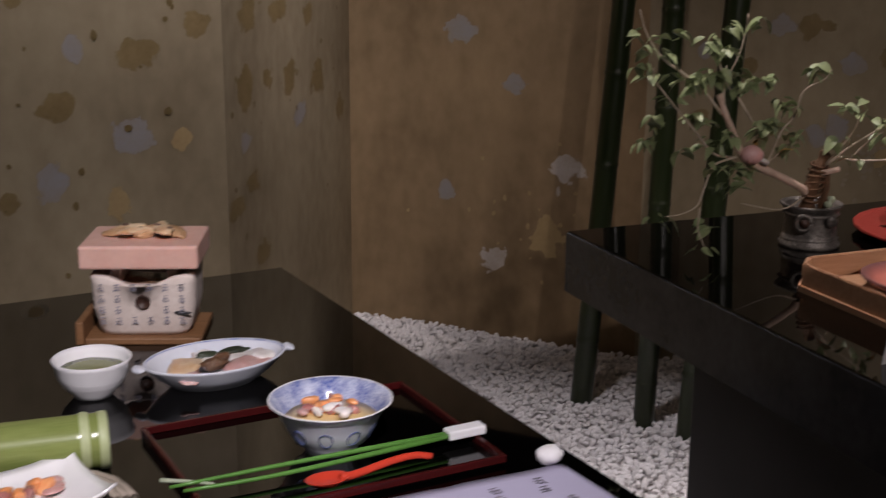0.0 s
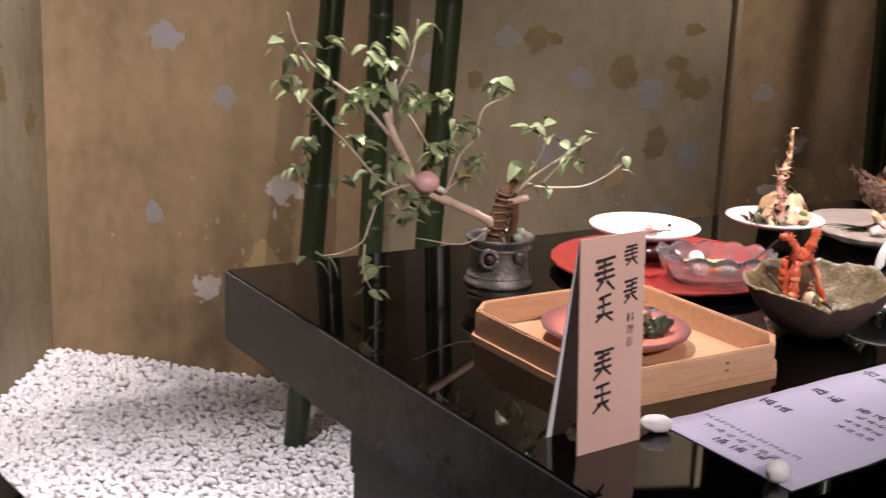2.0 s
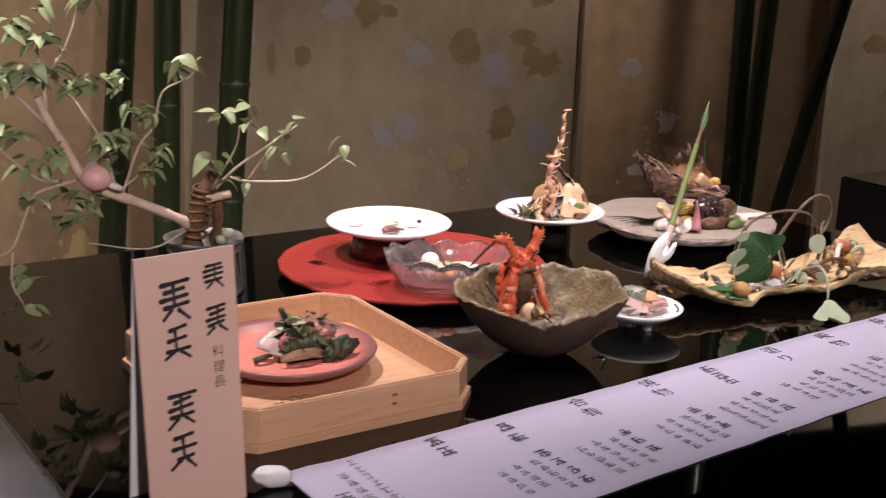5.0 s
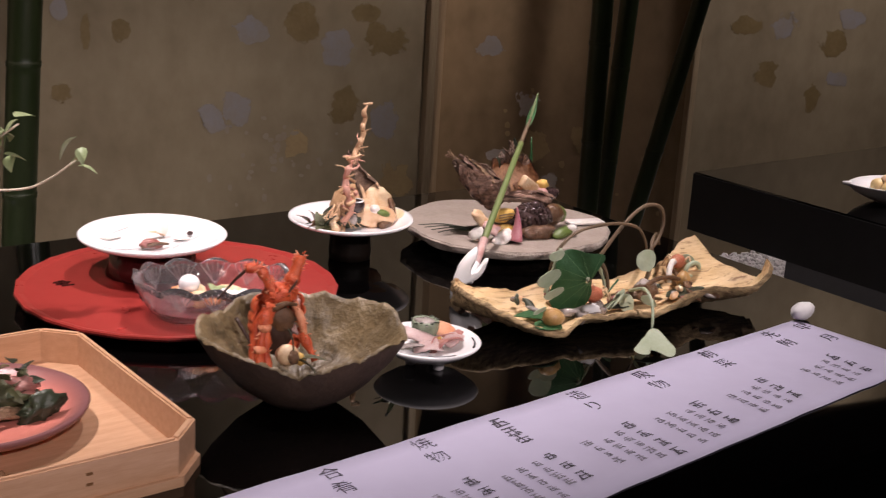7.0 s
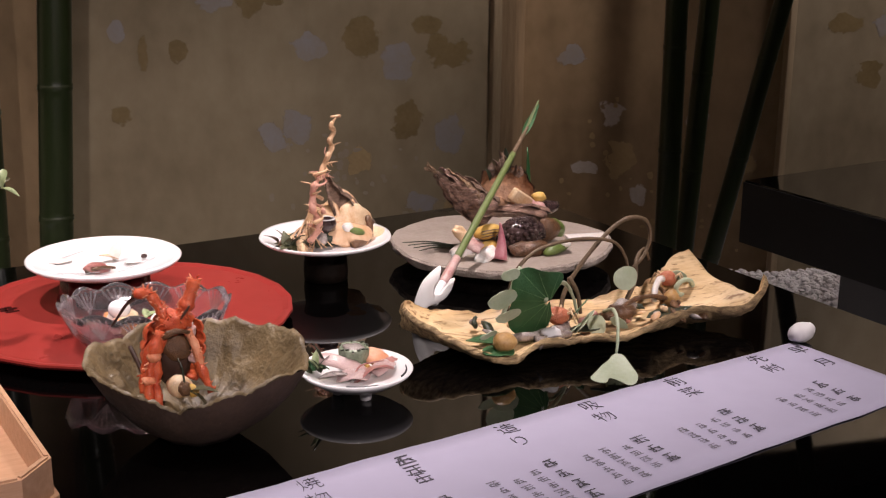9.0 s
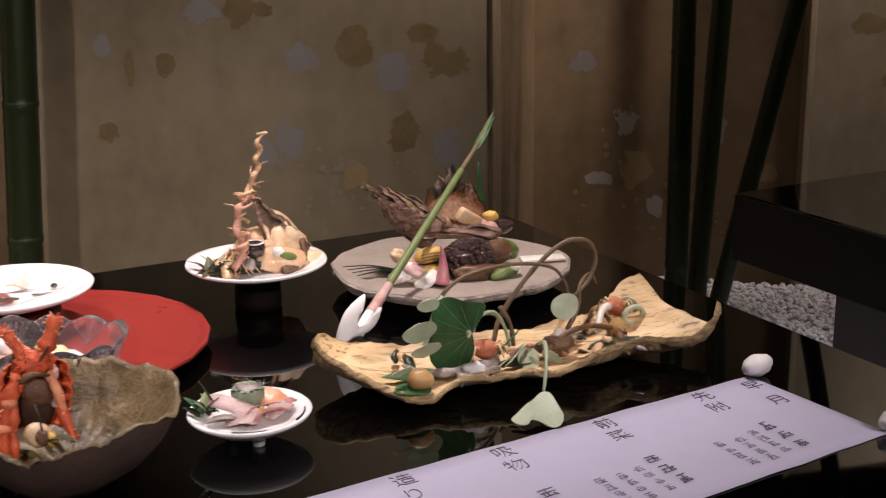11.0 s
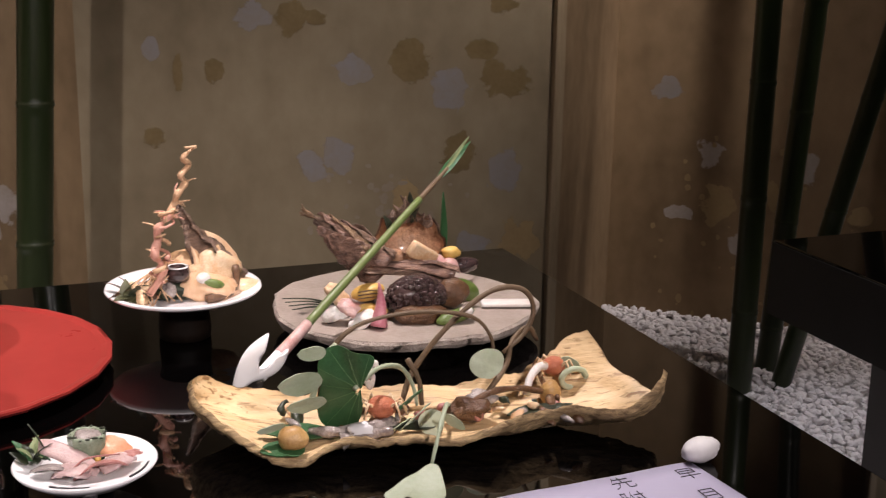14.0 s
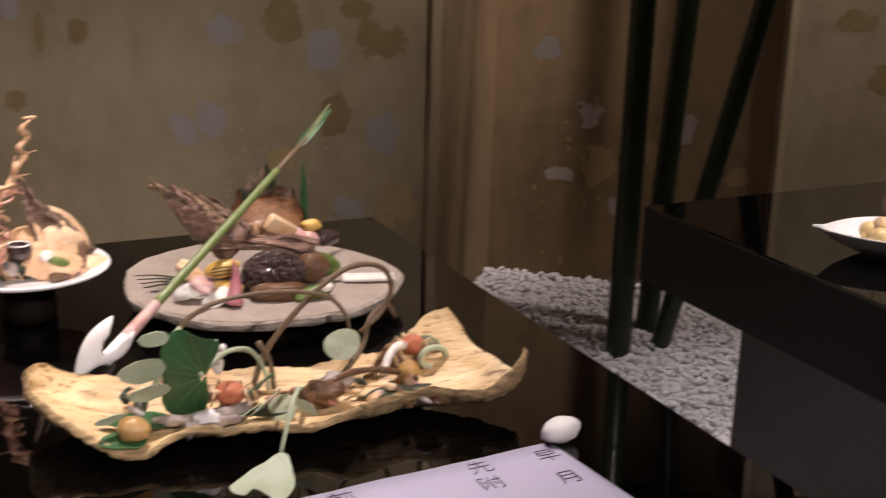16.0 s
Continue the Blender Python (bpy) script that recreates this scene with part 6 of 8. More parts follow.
    # the second half stands open behind: a peach-lined shell with a dark tuft on top
    bm = bmesh.new()
    inner = bmesh.new()
    axis = Vector((-0.22, -0.90, 0.36)).normalized()
    wide = axis.cross(Vector((0, 0, 1))).normalized()
    tall = wide.cross(axis)
    cup = Vector((1.226, -0.340, 0.974)) - o
    for mesh, shrink in ((bm, 1.0), (inner, 0.94)):
        rings = []
        for i in range(9):
            f = i / 8
            ring = []
            for q in range(30):
                a = 2 * math.pi * q / 30
                n = noise.noise(Vector((math.cos(a) * 2.2, math.sin(a) * 2.2, 4)))
                fine = noise.noise(Vector((math.cos(a) * 7, math.sin(a) * 7, f * 5)))
                r = math.sin(f * math.pi / 2) * (1 + 0.22 * n * f + 0.16 * fine * f) * shrink
                ring.append(mesh.verts.new(cup + wide * 0.044 * r * math.cos(a) + tall * (0.036 + 0.008 * math.sin(a)) * r * math.sin(a) - axis * 0.026 * (math.cos(f * math.pi / 2) * shrink + 0.10 * n * f)))
            rings.append(ring)
        for r0, r1 in zip(rings, rings[1:]):
            for q in range(30):
                mesh.faces.new((r0[q], r0[(q + 1) % 30], r1[(q + 1) % 30], r1[q]))
    part("husk_half", bm, "husk", s, "brown half of the split husk")
    part("husk_lining", inner, "husk_amber", s, "brown and amber lining of the split husk")
    for k in range(9):
        f = k / 8
        p = Vector((1.204 + 0.048 * f, -0.332 + rnd.uniform(-0.006, 0.004), 0.992 + 0.010 * math.sin(f * 3.1)))
        part("tuft_blade", leaf(p - o, (-0.25 + 0.5 * f + rnd.uniform(-0.15, 0.15), rnd.uniform(-0.1, 0.1), 1.0), rnd.uniform(0.016, 0.026), rnd.uniform(0.010, 0.016), rnd.uniform(-0.3, 0.3), rnd.uniform(-60, 60), 0.4), rnd.choice(("husk", "dark_herb", "husk")), s)
    for k in range(6):
        p = Vector((1.220 + 0.004 * k, -0.332 + rnd.uniform(-0.004, 0.004), 1.000))
        part("tuft_blade", leaf(p - o, (-0.45 + rnd.uniform(-0.1, 0.35), 0.0, 1.0), rnd.uniform(0.026, 0.040), 0.013, rnd.uniform(-0.3, 0.3), rnd.uniform(-60, 60), 0.4), rnd.choice(("dark_herb", "husk")), s)
    for k in range(5):
        p = Vector((1.208 + 0.013 * k, -0.352, 0.950 + 0.004 * (k % 2)))
        part("shoot_scrap", blob(p - o, (0.010, 0.006, 0.007), 0.5, 90, 2, turn=(0, 30 * k, 20), seed=k), ("cream", "shell_tan", "amber_food", "cream", "brown_food")[k], s)
    for k in range(4):
        p = Vector((1.215 + 0.012 * k, -0.374, 0.944 + rnd.uniform(-0.004, 0.004)))
        part("husk_sheath", leaf(p - o, (0.9, -0.15, -0.25 + rnd.uniform(-0.1, 0.2)), rnd.uniform(0.040, 0.055), 0.020, 0.25, rnd.uniform(-50, 20), 0.4), "husk_red" if k % 3 == 0 else "husk", s)
    part("shoot_slice", boxed(-0.019, 0.019, -0.006, 0.006, -0.010, 0.010, 0.003), "cream", s, "cream bamboo-shoot block").matrix_local = Matrix.Translation(Vector((1.234, -0.366, 0.970)) - o) @ pose(0, 0, 0, 15, 32, 10)
    part("shoot_slice", blob(Vector((1.208, -0.354, 0.966)) - o, (0.013, 0.004, 0.008), 0.6, 80, turn=(0, 25, 0)), "husk_amber", s)
    part("shoot_slice", blob(Vector((1.256, -0.360, 0.955)) - o, (0.014, 0.010, 0.010), 0.3, 60, turn=(0, 25, 0), seed=3), "pink_food", s)
    part("bean_mound", blob(Vector((1.216, -0.398, 0.926)) - o, (0.034, 0.022, 0.026), 0.2, 50), "black_food", s, "glossy black bean mound")
    bm = bmesh.new()
    for k in range(150):
        a, b = rnd.uniform(2.6, 6.8), rnd.uniform(-0.3, 1.5)
        blob(Vector((1.216 + 0.034 * math.cos(a) * math.cos(b), -0.398 + 0.023 * math.sin(a) * math.cos(b), 0.926 + 0.025 * math.sin(b))) - o, (rnd.uniform(0.0040, 0.0062), 0.0042, 0.0044), 0.35, 90, 1, bm=bm)
    part("bean_coat", bm, "black_food", s)["kind"] = "stuff"
    part("bean_base", blob(Vector((1.214, -0.420, 0.912)) - o, (0.032, 0.017, 0.013), 0.3, 60, seed=7), "brown_food", s)
    part("squash", blob(Vector((1.155, -0.402, 0.940)) - o, (0.020, 0.012, 0.010), 0.15, 50, turn=(0, -12, -10)), "yellow_food", s, "yellow squash with dark stripes")
    for k in range(3):
        part("squash_stripe", tube([Vector((1.140, -0.412, 0.944 - 0.004 * k)) - o, Vector((1.157, -0.4155, 0.946 - 0.004 * k)) - o, Vector((1.172, -0.412, 0.943 - 0.004 * k)) - o], 0.0008, 0.0005, 5), "husk", s)
    for k, (x, y, z, m) in enumerate(((1.122, -0.392, 0.935, "cream"), (1.135, -0.406, 0.922, "pink_food"), (1.155, -0.416, 0.920, "yellow_food"), (1.118, -0.400, 0.918, "white_food"), (1.142, -0.420, 0.911, "white_food"))):
        part("slice", slice_of(Vector((x, y, z)) - o, 0.036, 0.020, 0.009, 0.2, (50, 50 - 22 * k, -20), k), m, s)
    part("ginger_bud", tube(rel([(1.158, -0.432, 0.908), (1.161, -0.430, 0.924), (1.162, -0.428, 0.940), (1.160, -0.427, 0.958)]), 0.0105, 0.0012, 10), "bud_red", s, "pink ginger bud")
    part("dark_mushroom", blob(Vector((1.262, -0.395, 0.927)) - o, (0.020, 0.014, 0.018), 0.2, 50), "brown_food", s)
    part("green_pod", blob(Vector((1.283, -0.385, 0.926)) - o, (0.020, 0.008, 0.012), 0.1, 50, turn=(0, 35, 0)), "green_food", s)
    part("green_pod", blob(Vector((1.250, -0.436, 0.912)) - o, (0.026, 0.011, 0.008), 0.1, 50, turn=(0, -8, 10)), "green_food", s)
    part("tofu_cube", blob(Vector((1.262, -0.440, 0.918)) - o, (0.009, 0.007, 0.006), 0.1, 50, sub=2), "white_food", s)
    part("chestnut", blob(Vector((1.277, -0.350, 0.964)) - o, (0.012, 0.009, 0.0075), 0.3, 70), "yellow_food", s, "yellow chestnut")
    part("purple_slice", blob(Vector((1.295, -0.350, 0.947)) - o, (0.019, 0.012, 0.009), 0.3, 50), "black_food", s)
    part("pink_slice", blob(Vector((1.272, -0.358, 0.950)) - o, (0.013, 0.010, 0.009), 0.3, 50, seed=3), "pink_food", s)
    part("reed_blade", leaf(Vector((1.279, -0.318, 0.940)) - o, (0.02, 0.0, 1), 0.092, 0.012, 0.03, 30, 0.2), "leaf_dark", s, "upright dark green blade")
    for k in range(4):
        part("needle", tube(rel([(1.130 + 0.004 * k, -0.352, 0.908), (1.105 + 0.002 * k, -0.350 + 0.010 * k, 0.912), (1.080, -0.345 + 0.016 * k, 0.909)]), 0.0016, 0.0006, 5), "dark_herb", s)
    part("white_tile", boxed(-0.030, 0.030, -0.012, 0.012, 0, 0.004, 0.001), "white_food", s, "white radish strip").matrix_local = Matrix.Translation(Vector((0.112, -0.058, 0.002))) @ pose(0, 0, 0, 0, 0, -18)


stone_plate()


def bark_boat():
    c = Vector((1.147, -0.655, T))
    turn = -15.5
    t = thing("bark_dish", "long curled natural bark dish with upturned ends", "dish", tuple(c), turn)
    nu, nv = 110, 26
    half = 0.226

    def bump_at(u, c, w):
        return math.exp(-((u - c) / w) ** 2)

    def ease(u, a, b):
        f = min(1.0, max(0.0, (u - a) / (b - a)))
        return f * f * (3 - 2 * f)

    def inside(u, v):
        """u runs along the dish, v across it, both from -1 to 1."""
        if u < 0:
            close_f, close_b = (1 - abs(u) ** 6) ** 0.5, (1 - abs(u) ** 9) ** 0.5
        else:
            close_f, close_b = (1 - 0.9 * abs(u) ** 8) ** 0.5, 1.0
        wf = (0.078 + 0.024 * bump_at(u, -0.62, 0.16) + 0.004 * bump_at(u, -0.25, 0.1) - 0.046 * bump_at(u, 0.55, 0.24) - 0.014 * max(0, u - 0.7)) * close_f + 0.002
        wb = (0.034 + 0.012 * (u + 1) + 0.010 * ease(u, 0.3, 0.9)) * close_b + 0.002
        w = wf if v < 0 else wb
        rise = ((0.016 - 0.006 * bump_at(u, -0.62, 0.2) + 0.014 * max(0, u)) if v < 0 else 0.018 + 0.016 * max(0, u)) * abs(v) ** 2.4
        ends = 0.095 * max(0, -u - 0.66) ** 1.3 + 0.082 * max(0, u - 0.62) ** 1.3
        peak = 0.009 * ease(u, 0.35, 0.95) * max(0, v) ** 1.6
        n = 0.0042 * noise.noise(Vector((u * 5, v * 2, 0))) + 0.0026 * noise.noise(Vector((u * 14, v * 7, 3)))
        n += abs(v) ** 3 * (0.009 * noise.noise(Vector((u * 4.5, v, 7))) + 0.0022 * noise.noise(Vector((u * 26, v, 2))))
        edge = 1 + abs(v) ** 4 * (0.09 * noise.noise(Vector((u * 5, v, 4))) + 0.025 * noise.noise(Vector((u * 40, v, 9))))
        slant = -0.056 * max(0, v) ** 1.1 * ease(u, 0.2, 1.0)  # the far end is cut aslant
        return Vector((u * half - 0.010 + slant + 0.004 * noise.noise(Vector((v * 4, u, 1))), v * w * edge, 0.0125 + rise + ends + peak + n))

    grid = [[inside(-1 + 2 * i / nu, -1 + 2 * j / nv) for j in range(nv + 1)] for i in range(nu + 1)]
    bm = bmesh.new()
    vs = [[bm.verts.new(p) for p in row] for row in grid]
    for i in range(nu):
        for j in range(nv):
            bm.faces.new((vs[i][j], vs[i + 1][j], vs[i + 1][j + 1], vs[i][j + 1]))
    part("inside", bm, "bark_dish", t, "pale peeled wood inside")
    bm = bmesh.new()

    def under(i, j):
        p = grid[i][j].copy()
        p.y *= 1.03
        p.x *= 1.012
        p.z = max(0.0, p.z - 0.0065 - 0.003 * noise.noise(Vector((i * 0.6, j * 0.8, 2))))
        return p

    us = [[bm.verts.new(under(i, j)) for j in range(nv + 1)] for i in range(nu + 1)]
    for i in range(nu):
        for j in range(nv):
            bm.faces.new((us[i][j], us[i][j + 1], us[i + 1][j + 1], us[i + 1][j]))
    rim = [(i, 0) for i in range(nu + 1)] + [(nu, j) for j in range(1, nv + 1)] + [(i, nv) for i in range(nu - 1, -1, -1)] + [(0, j) for j in range(nv - 1, 0, -1)]
    mid, top = [], []
    for i, j in rim:
        p, q = grid[i][j], us[i][j].co
        mid.append(bm.verts.new((p + q) / 2 + Vector((p.x * 0.012, p.y * 0.05, 0.0008 * noise.noise(p * 200)))))
        top.append(bm.verts.new(p + Vector((0, 0, 0.0006))))
    for k in range(len(rim)):
        l = (k + 1) % len(rim)
        a, b = us[rim[k][0]][rim[k][1]], us[rim[l][0]][rim[l][1]]
        bm.faces.new((a, b, mid[l], mid[k]))
        bm.faces.new((mid[k], mid[l], top[l], top[k]))
    part("outside", bm, "bark_rough", t, "gnarled brown bark outside and lip")

    s = thing("appetiser_assortment", "small crabs, nuts and sweetfish on the bark", "food", (c.x, c.y, T + 0.014), turn)
    inv = Matrix.Rotation(-radians(turn), 3, "Z")

    def loc(x, y, z):
        return inv @ (Vector((x, y, z)) - Vector((c.x, c.y, T + 0.014)))

    part("yellow_nut", blob(loc(0.990, -0.700, 0.902), (0.0145, 0.012, 0.011), 0.2, 60), "amber_food", s, "round golden nut")
    part("pale_nut", blob(loc(1.262, -0.668, 0.901), (0.011, 0.010, 0.013), 0.15, 60), "amber_food", s)
    for x, y, z, k in ((1.083, -0.672, 0.910, 0.85), (1.278, -0.640, 0.918, 0.75)):
        p = loc(x, y, z)
        crab = part("crab_shell", blob(p, (0.017 * k, 0.014 * k, 0.013 * k), 0.15, 60), "crab", s, "small orange river crab")
        for a in (-2.4, -1.9, -1.3, 2.4, 1.9, 1.3, 0.5, -0.5):
            d = Vector((math.sin(a), math.cos(a) * 0.8, 0))
            part("crab_leg", tube([p + d * 0.013 * k, p + d * 0.022 * k + Vector((0, 0, 0.008)), p + d * 0.030 * k + Vector((0, 0, -0.006))], 0.0021 * k, 0.001, 5, n=2), "cream", crab)
    part("sweetfish", tube([loc(1.014, -0.668, 0.893), loc(1.035, -0.688, 0.898), loc(1.065, -0.690, 0.898), loc(1.092, -0.676, 0.894)], 0.005, 0.0075, 9, wobble=0.5), "grey_food", s, "silver simmered fish")
    part("sweetfish", tube([loc(1.035, -0.700, 0.893), loc(1.060, -0.702, 0.897), loc(1.085, -0.694, 0.894)], 0.009, 0.005, 9, wobble=0.6), "grey_food", s)
    part("foil_shell", blob(loc(1.054, -0.702, 0.900), (0.012, 0.007, 0.009), 0.6, 120), "porcelain", s, "shiny white scallop scrap")
    part("brown_shell", blob(loc(1.168, -0.682, 0.901), (0.022, 0.013, 0.011), 0.45, 70, turn=(0, 0, -10)), "brown_food", s, "dark sea snail")
    part("brown_shell", blob(loc(1.185, -0.668, 0.903), (0.016, 0.010, 0.010), 0.45, 70, seed=4), "grey_food", s)
    part("simmered_eel", tube([loc(1.150, -0.690, 0.900), loc(1.190, -0.676, 0.912), loc(1.225, -0.672, 0.912), loc(1.255, -0.668, 0.904), loc(1.262, -0.640, 0.912)], 0.0036, 0.0026, 8, wobble=0.3), "brown_food", s)
    part("squid_curl", tube([loc(1.236, -0.665, 0.902), loc(1.246, -0.655, 0.915), loc(1.258, -0.648, 0.922), loc(1.272, -0.640, 0.918)], 0.0038, 0.0046, 8), "white_food", s)
    part("green_ring", tube([loc(1.294 + 0.014 * math.cos(a), -0.655, 0.908 + 0.010 * math.sin(a)) for a in [0.785 * k for k in range(9)]], 0.0033, seg=8, n=2), "leaf_grey", s, "pale green ring")
    part("bed_leaf", leaf(loc(1.035, -0.672, 0.891), (-1, 0.02, 0.03), 0.070, 0.038, 0.0, 0, 0.05), "leaf_dark", s)
    part("bed_leaf", leaf(loc(1.205, -0.690, 0.893), (1, 0.25, 0.06), 0.070, 0.026, 0.0, 0, 0.05), "dark_herb", s)
    part("bed_leaf", leaf(loc(1.135, -0.690, 0.893), (-0.9, -0.15, 0.03), 0.050, 0.024, 0.0, 0, 0.05), "dark_herb", s)
    rnd = random.Random(31)
    for k in range(52):
        x = rnd.uniform(1.00, 1.27)
        y = -0.655 - (x - 1.147) * math.tan(radians(15.5)) * -1 * -1 + rnd.uniform(-0.030, 0.020) - 0.008
        part("scrap", blob(loc(x, y, 0.893 + rnd.uniform(0, 0.006)), (rnd.uniform(0.004, 0.013), rnd.uniform(0.003, 0.006), rnd.uniform(0.002, 0.006)), 0.6, 80, 2, turn=(0, rnd.uniform(-30, 30), rnd.uniform(0, 180)), seed=k), rnd.choice(("brown_food", "grey_food", "cream", "maroon_food", "dark_herb", "shell_tan", "brown_food")), s)
    part("flower", blob(loc(1.078, -0.650, 0.930), (0.006, 0.005, 0.009), 0.4, 90), "white_food", s)

    v = thing("vine", "looping brown vine with grey-green heart leaves", "plant", (c.x, c.y, T + 0.014), turn)

    def limb(pts, r0, r1, mat="vine"):
        return part("stem", tube([loc(*p) for p in pts], r0, r1, 8, wobble=0.25), mat, v)

    limb([(1.030, -0.645, 0.905), (1.034, -0.64, 0.935), (1.046, -0.64, 0.965), (1.076, -0.64, 0.985), (1.133, -0.64, 0.990), (1.186, -0.64, 0.980), (1.207, -0.64, 0.958), (1.209, -0.645, 0.938)], 0.0026, 0.0019)
    limb([(1.118, -0.63, 0.895), (1.132, -0.62, 0.921), (1.159, -0.62, 0.955), (1.194, -0.62, 0.986), (1.224, -0.62, 1.000), (1.252, -0.62, 0.995), (1.263, -0.62, 0.973), (1.250, -0.625, 0.950), (1.226, -0.63, 0.935)], 0.0031, 0.0024)
    limb([(1.020, -0.65, 0.915), (1.026, -0.652, 0.935), (1.036, -0.650, 0.960), (1.046, -0.645, 0.968)], 0.0030, 0.0024, "leaf_grey")
    limb([(1.070, -0.66, 0.935), (1.088, -0.655, 0.944), (1.110, -0.65, 0.938), (1.122, -0.65, 0.920), (1.125, -0.655, 0.900)], 0.0022, 0.0020, "leaf_grey")
    limb([(1.118, -0.645, 0.945), (1.128, -0.650, 0.925), (1.130, -0.655, 0.900)], 0.0028, 0.0024)
    limb([(1.150, -0.675, 0.905), (1.132, -0.715, 0.922), (1.116, -0.744, 0.918), (1.106, -0.758, 0.903), (1.0992, -0.765, 0.888)], 0.0024, 0.0017, "leaf_grey")
    limb([(1.200, -0.655, 0.905), (1.225, -0.640, 0.925), (1.238, -0.625, 0.945), (1.262, -0.610, 0.952), (1.275, -0.605, 0.935)], 0.0030, 0.0026)

    def broad(at, way, across, l, w, mat="leaf_grey", form=ROUND, cup=0.05, lean=0.0):
        part("leaf", broad_leaf(loc(*at), inv @ Vector(way), inv @ Vector(across), l, w, form, cup, lean=lean), mat, v)

    # one big dark round leaf on a stalk, notched where the stalk meets it, with ruffled lobes
    hub, right, high = Vector((1.055, -0.694, 0.939)), Vector((0.58, -0.815, 0.0)), Vector((0.05, -0.16, 0.98))
    face = right.cross(high)
    shape = [(-0.002, 0.004), (0.006, 0.018), (0.011, 0.030), (0.006, 0.037), (-0.014, 0.036), (-0.034, 0.037), (-0.046, 0.030), (-0.047, 0.014), (-0.043, 0.000), (-0.047, -0.016), (-0.046, -0.034), (-0.035, -0.047), (-0.020, -0.050), (-0.006, -0.044), (0.003, -0.030), (0.005, -0.014), (-0.002, -0.004)]
    loop = [p.xy for p in smooth_path([(x, z, 0) for x, z in shape], 3)]

    def on_leaf(x, z, out=0.0):
        r = math.hypot(x, z)
        a = math.atan2(z, -x)
        wave = 0.0022 * math.sin(a * 5.5) * (r / 0.04) ** 2 - 0.16 * abs(z) * (r / 0.05) + 0.10 * r
        return loc(*(hub + right * x + high * z + face * (wave + out)))

    bm = bmesh.new()
    sheets = []
    for out in (0.0, -0.0008):
        rings = [[bm.verts.new(on_leaf(x * f, z * f, out)) for x, z in loop] for f in (0.12, 0.35, 0.6, 0.82, 1.0)]
        for r0, r1 in zip(rings, rings[1:]):
            for k in range(len(loop) - 1):
                bm.faces.new((r0[k], r0[k + 1], r1[k + 1], r1[k]))
        sheets.append(rings[-1])
    hem(bm, sheets[0], sheets[1], False)
    big = part("leaf", bm, "leaf_dark", v, "large round dark green leaf with radiating veins")
    for k in range(5, len(loop) - 4, 4):
        x, z = loop[k]
        part("vein", tube([on_leaf(x * f, z * f, -0.0001) for f in (0.08, 0.3, 0.55, 0.8, 0.95)], 0.0006, 0.0002, 4, n=2), "vein_green", big)
    limb([(1.050, -0.693, 0.940), (1.076, -0.672, 0.948), (1.104, -0.655, 0.944), (1.118, -0.650, 0.930)], 0.0022, 0.0018, "leaf_grey")
    broad((1.030, -0.668, 0.969), (-1, -0.1, 0.06), (0, -0.3, 1), 0.028, 0.016)
    broad((1.026, -0.668, 0.941), (-1, -0.15, 0.05), (0, -0.4, 1), 0.044, 0.027)
    broad((1.028, -0.674, 0.923), (-1, -0.2, 0.04), (0, -0.6, 1), 0.040, 0.020)
    broad((0.985, -0.690, 0.912), (-0.9, -0.3, 0.0), (0.1, -0.5, 1), 0.030, 0.010)
    broad((1.196, -0.650, 0.948), (0.16, -0.30, -1), (1, 0, 0.1), 0.030, 0.036)
    broad((1.128, -0.682, 0.912), (-0.75, -0.3, -0.40), (0.3, -0.6, 0.7), 0.042, 0.022)
    broad((1.124, -0.688, 0.908), (0.15, -0.35, -0.8), (1, 0, 0), 0.026, 0.026)
    broad((1.108, -0.684, 0.900), (-0.8, -0.3, -0.25), (0.2, -0.7, 0.7), 0.032, 0.018)
    broad((1.122, -0.678, 0.926), (-0.80, -0.2, -0.45), (0.3, -0.5, 0.8), 0.034, 0.012, "leaf_dark")
    # the stalk that leaves the dish ends in a lobed pale leaf over the table top
    shape = [(0.000, 0.000), (0.0055, -0.004), (0.0078, -0.016), (0.0075, -0.028), (0.000, -0.037), (-0.0095, -0.0375), (-0.019, -0.032), (-0.027, -0.029), (-0.033, -0.033), (-0.0435, -0.028), (-0.044, -0.022), (-0.0305, -0.015), (-0.0165, -0.008), (-0.006, -0.001), (0.000, 0.000)]
    loop = [p.xy for p in smooth_path([(x, z, 0) for x, z in shape], 3)]
    hub, right, high = Vector((1.0992, -0.765, 0.888)), Vector((0.96, -0.27, 0.0)), Vector((0.33, 1.40, 0.40))
    mid = Vector((-0.016, -0.018))

    def on_lobes(x, z, f, out):
        p = mid + (Vector((x, z)) - mid) * f
        lift = 0.0016 * math.sin(p.x * 190) * f + 0.0012 * math.cos(p.y * 160)
        return loc(*(hub + right * p.x + high * p.y + Vector((0, -0.2, 1)) * (lift + out)))

    bm = bmesh.new()
    sheets = []
    for out in (0.0007, 0.0):
        rings = [[bm.verts.new(on_lobes(x, z, f, out)) for x, z in loop[:-1]] for f in (0.2, 0.55, 0.85, 1.0)]
        n = len(rings[0])
        for r0, r1 in zip(rings, rings[1:]):
            for k in range(n):
                bm.faces.new((r0[k], r0[(k + 1) % n], r1[(k + 1) % n], r1[k]))
        bm.faces.new(rings[0])
        sheets.append(rings[-1])
    hem(bm, sheets[0], sheets[1])
    part("leaf", bm, "leaf_grey", v, "pale grey-green lobed leaf")
    broad((1.130, -0.714, 0.912), (0.5, -0.3, -0.35), (0, -0.4, 1), 0.024, 0.012)
    broad((1.285, -0.64, 0.925), (0.6, -0.2, -0.3), (0, -0.4, 1), 0.024, 0.014)
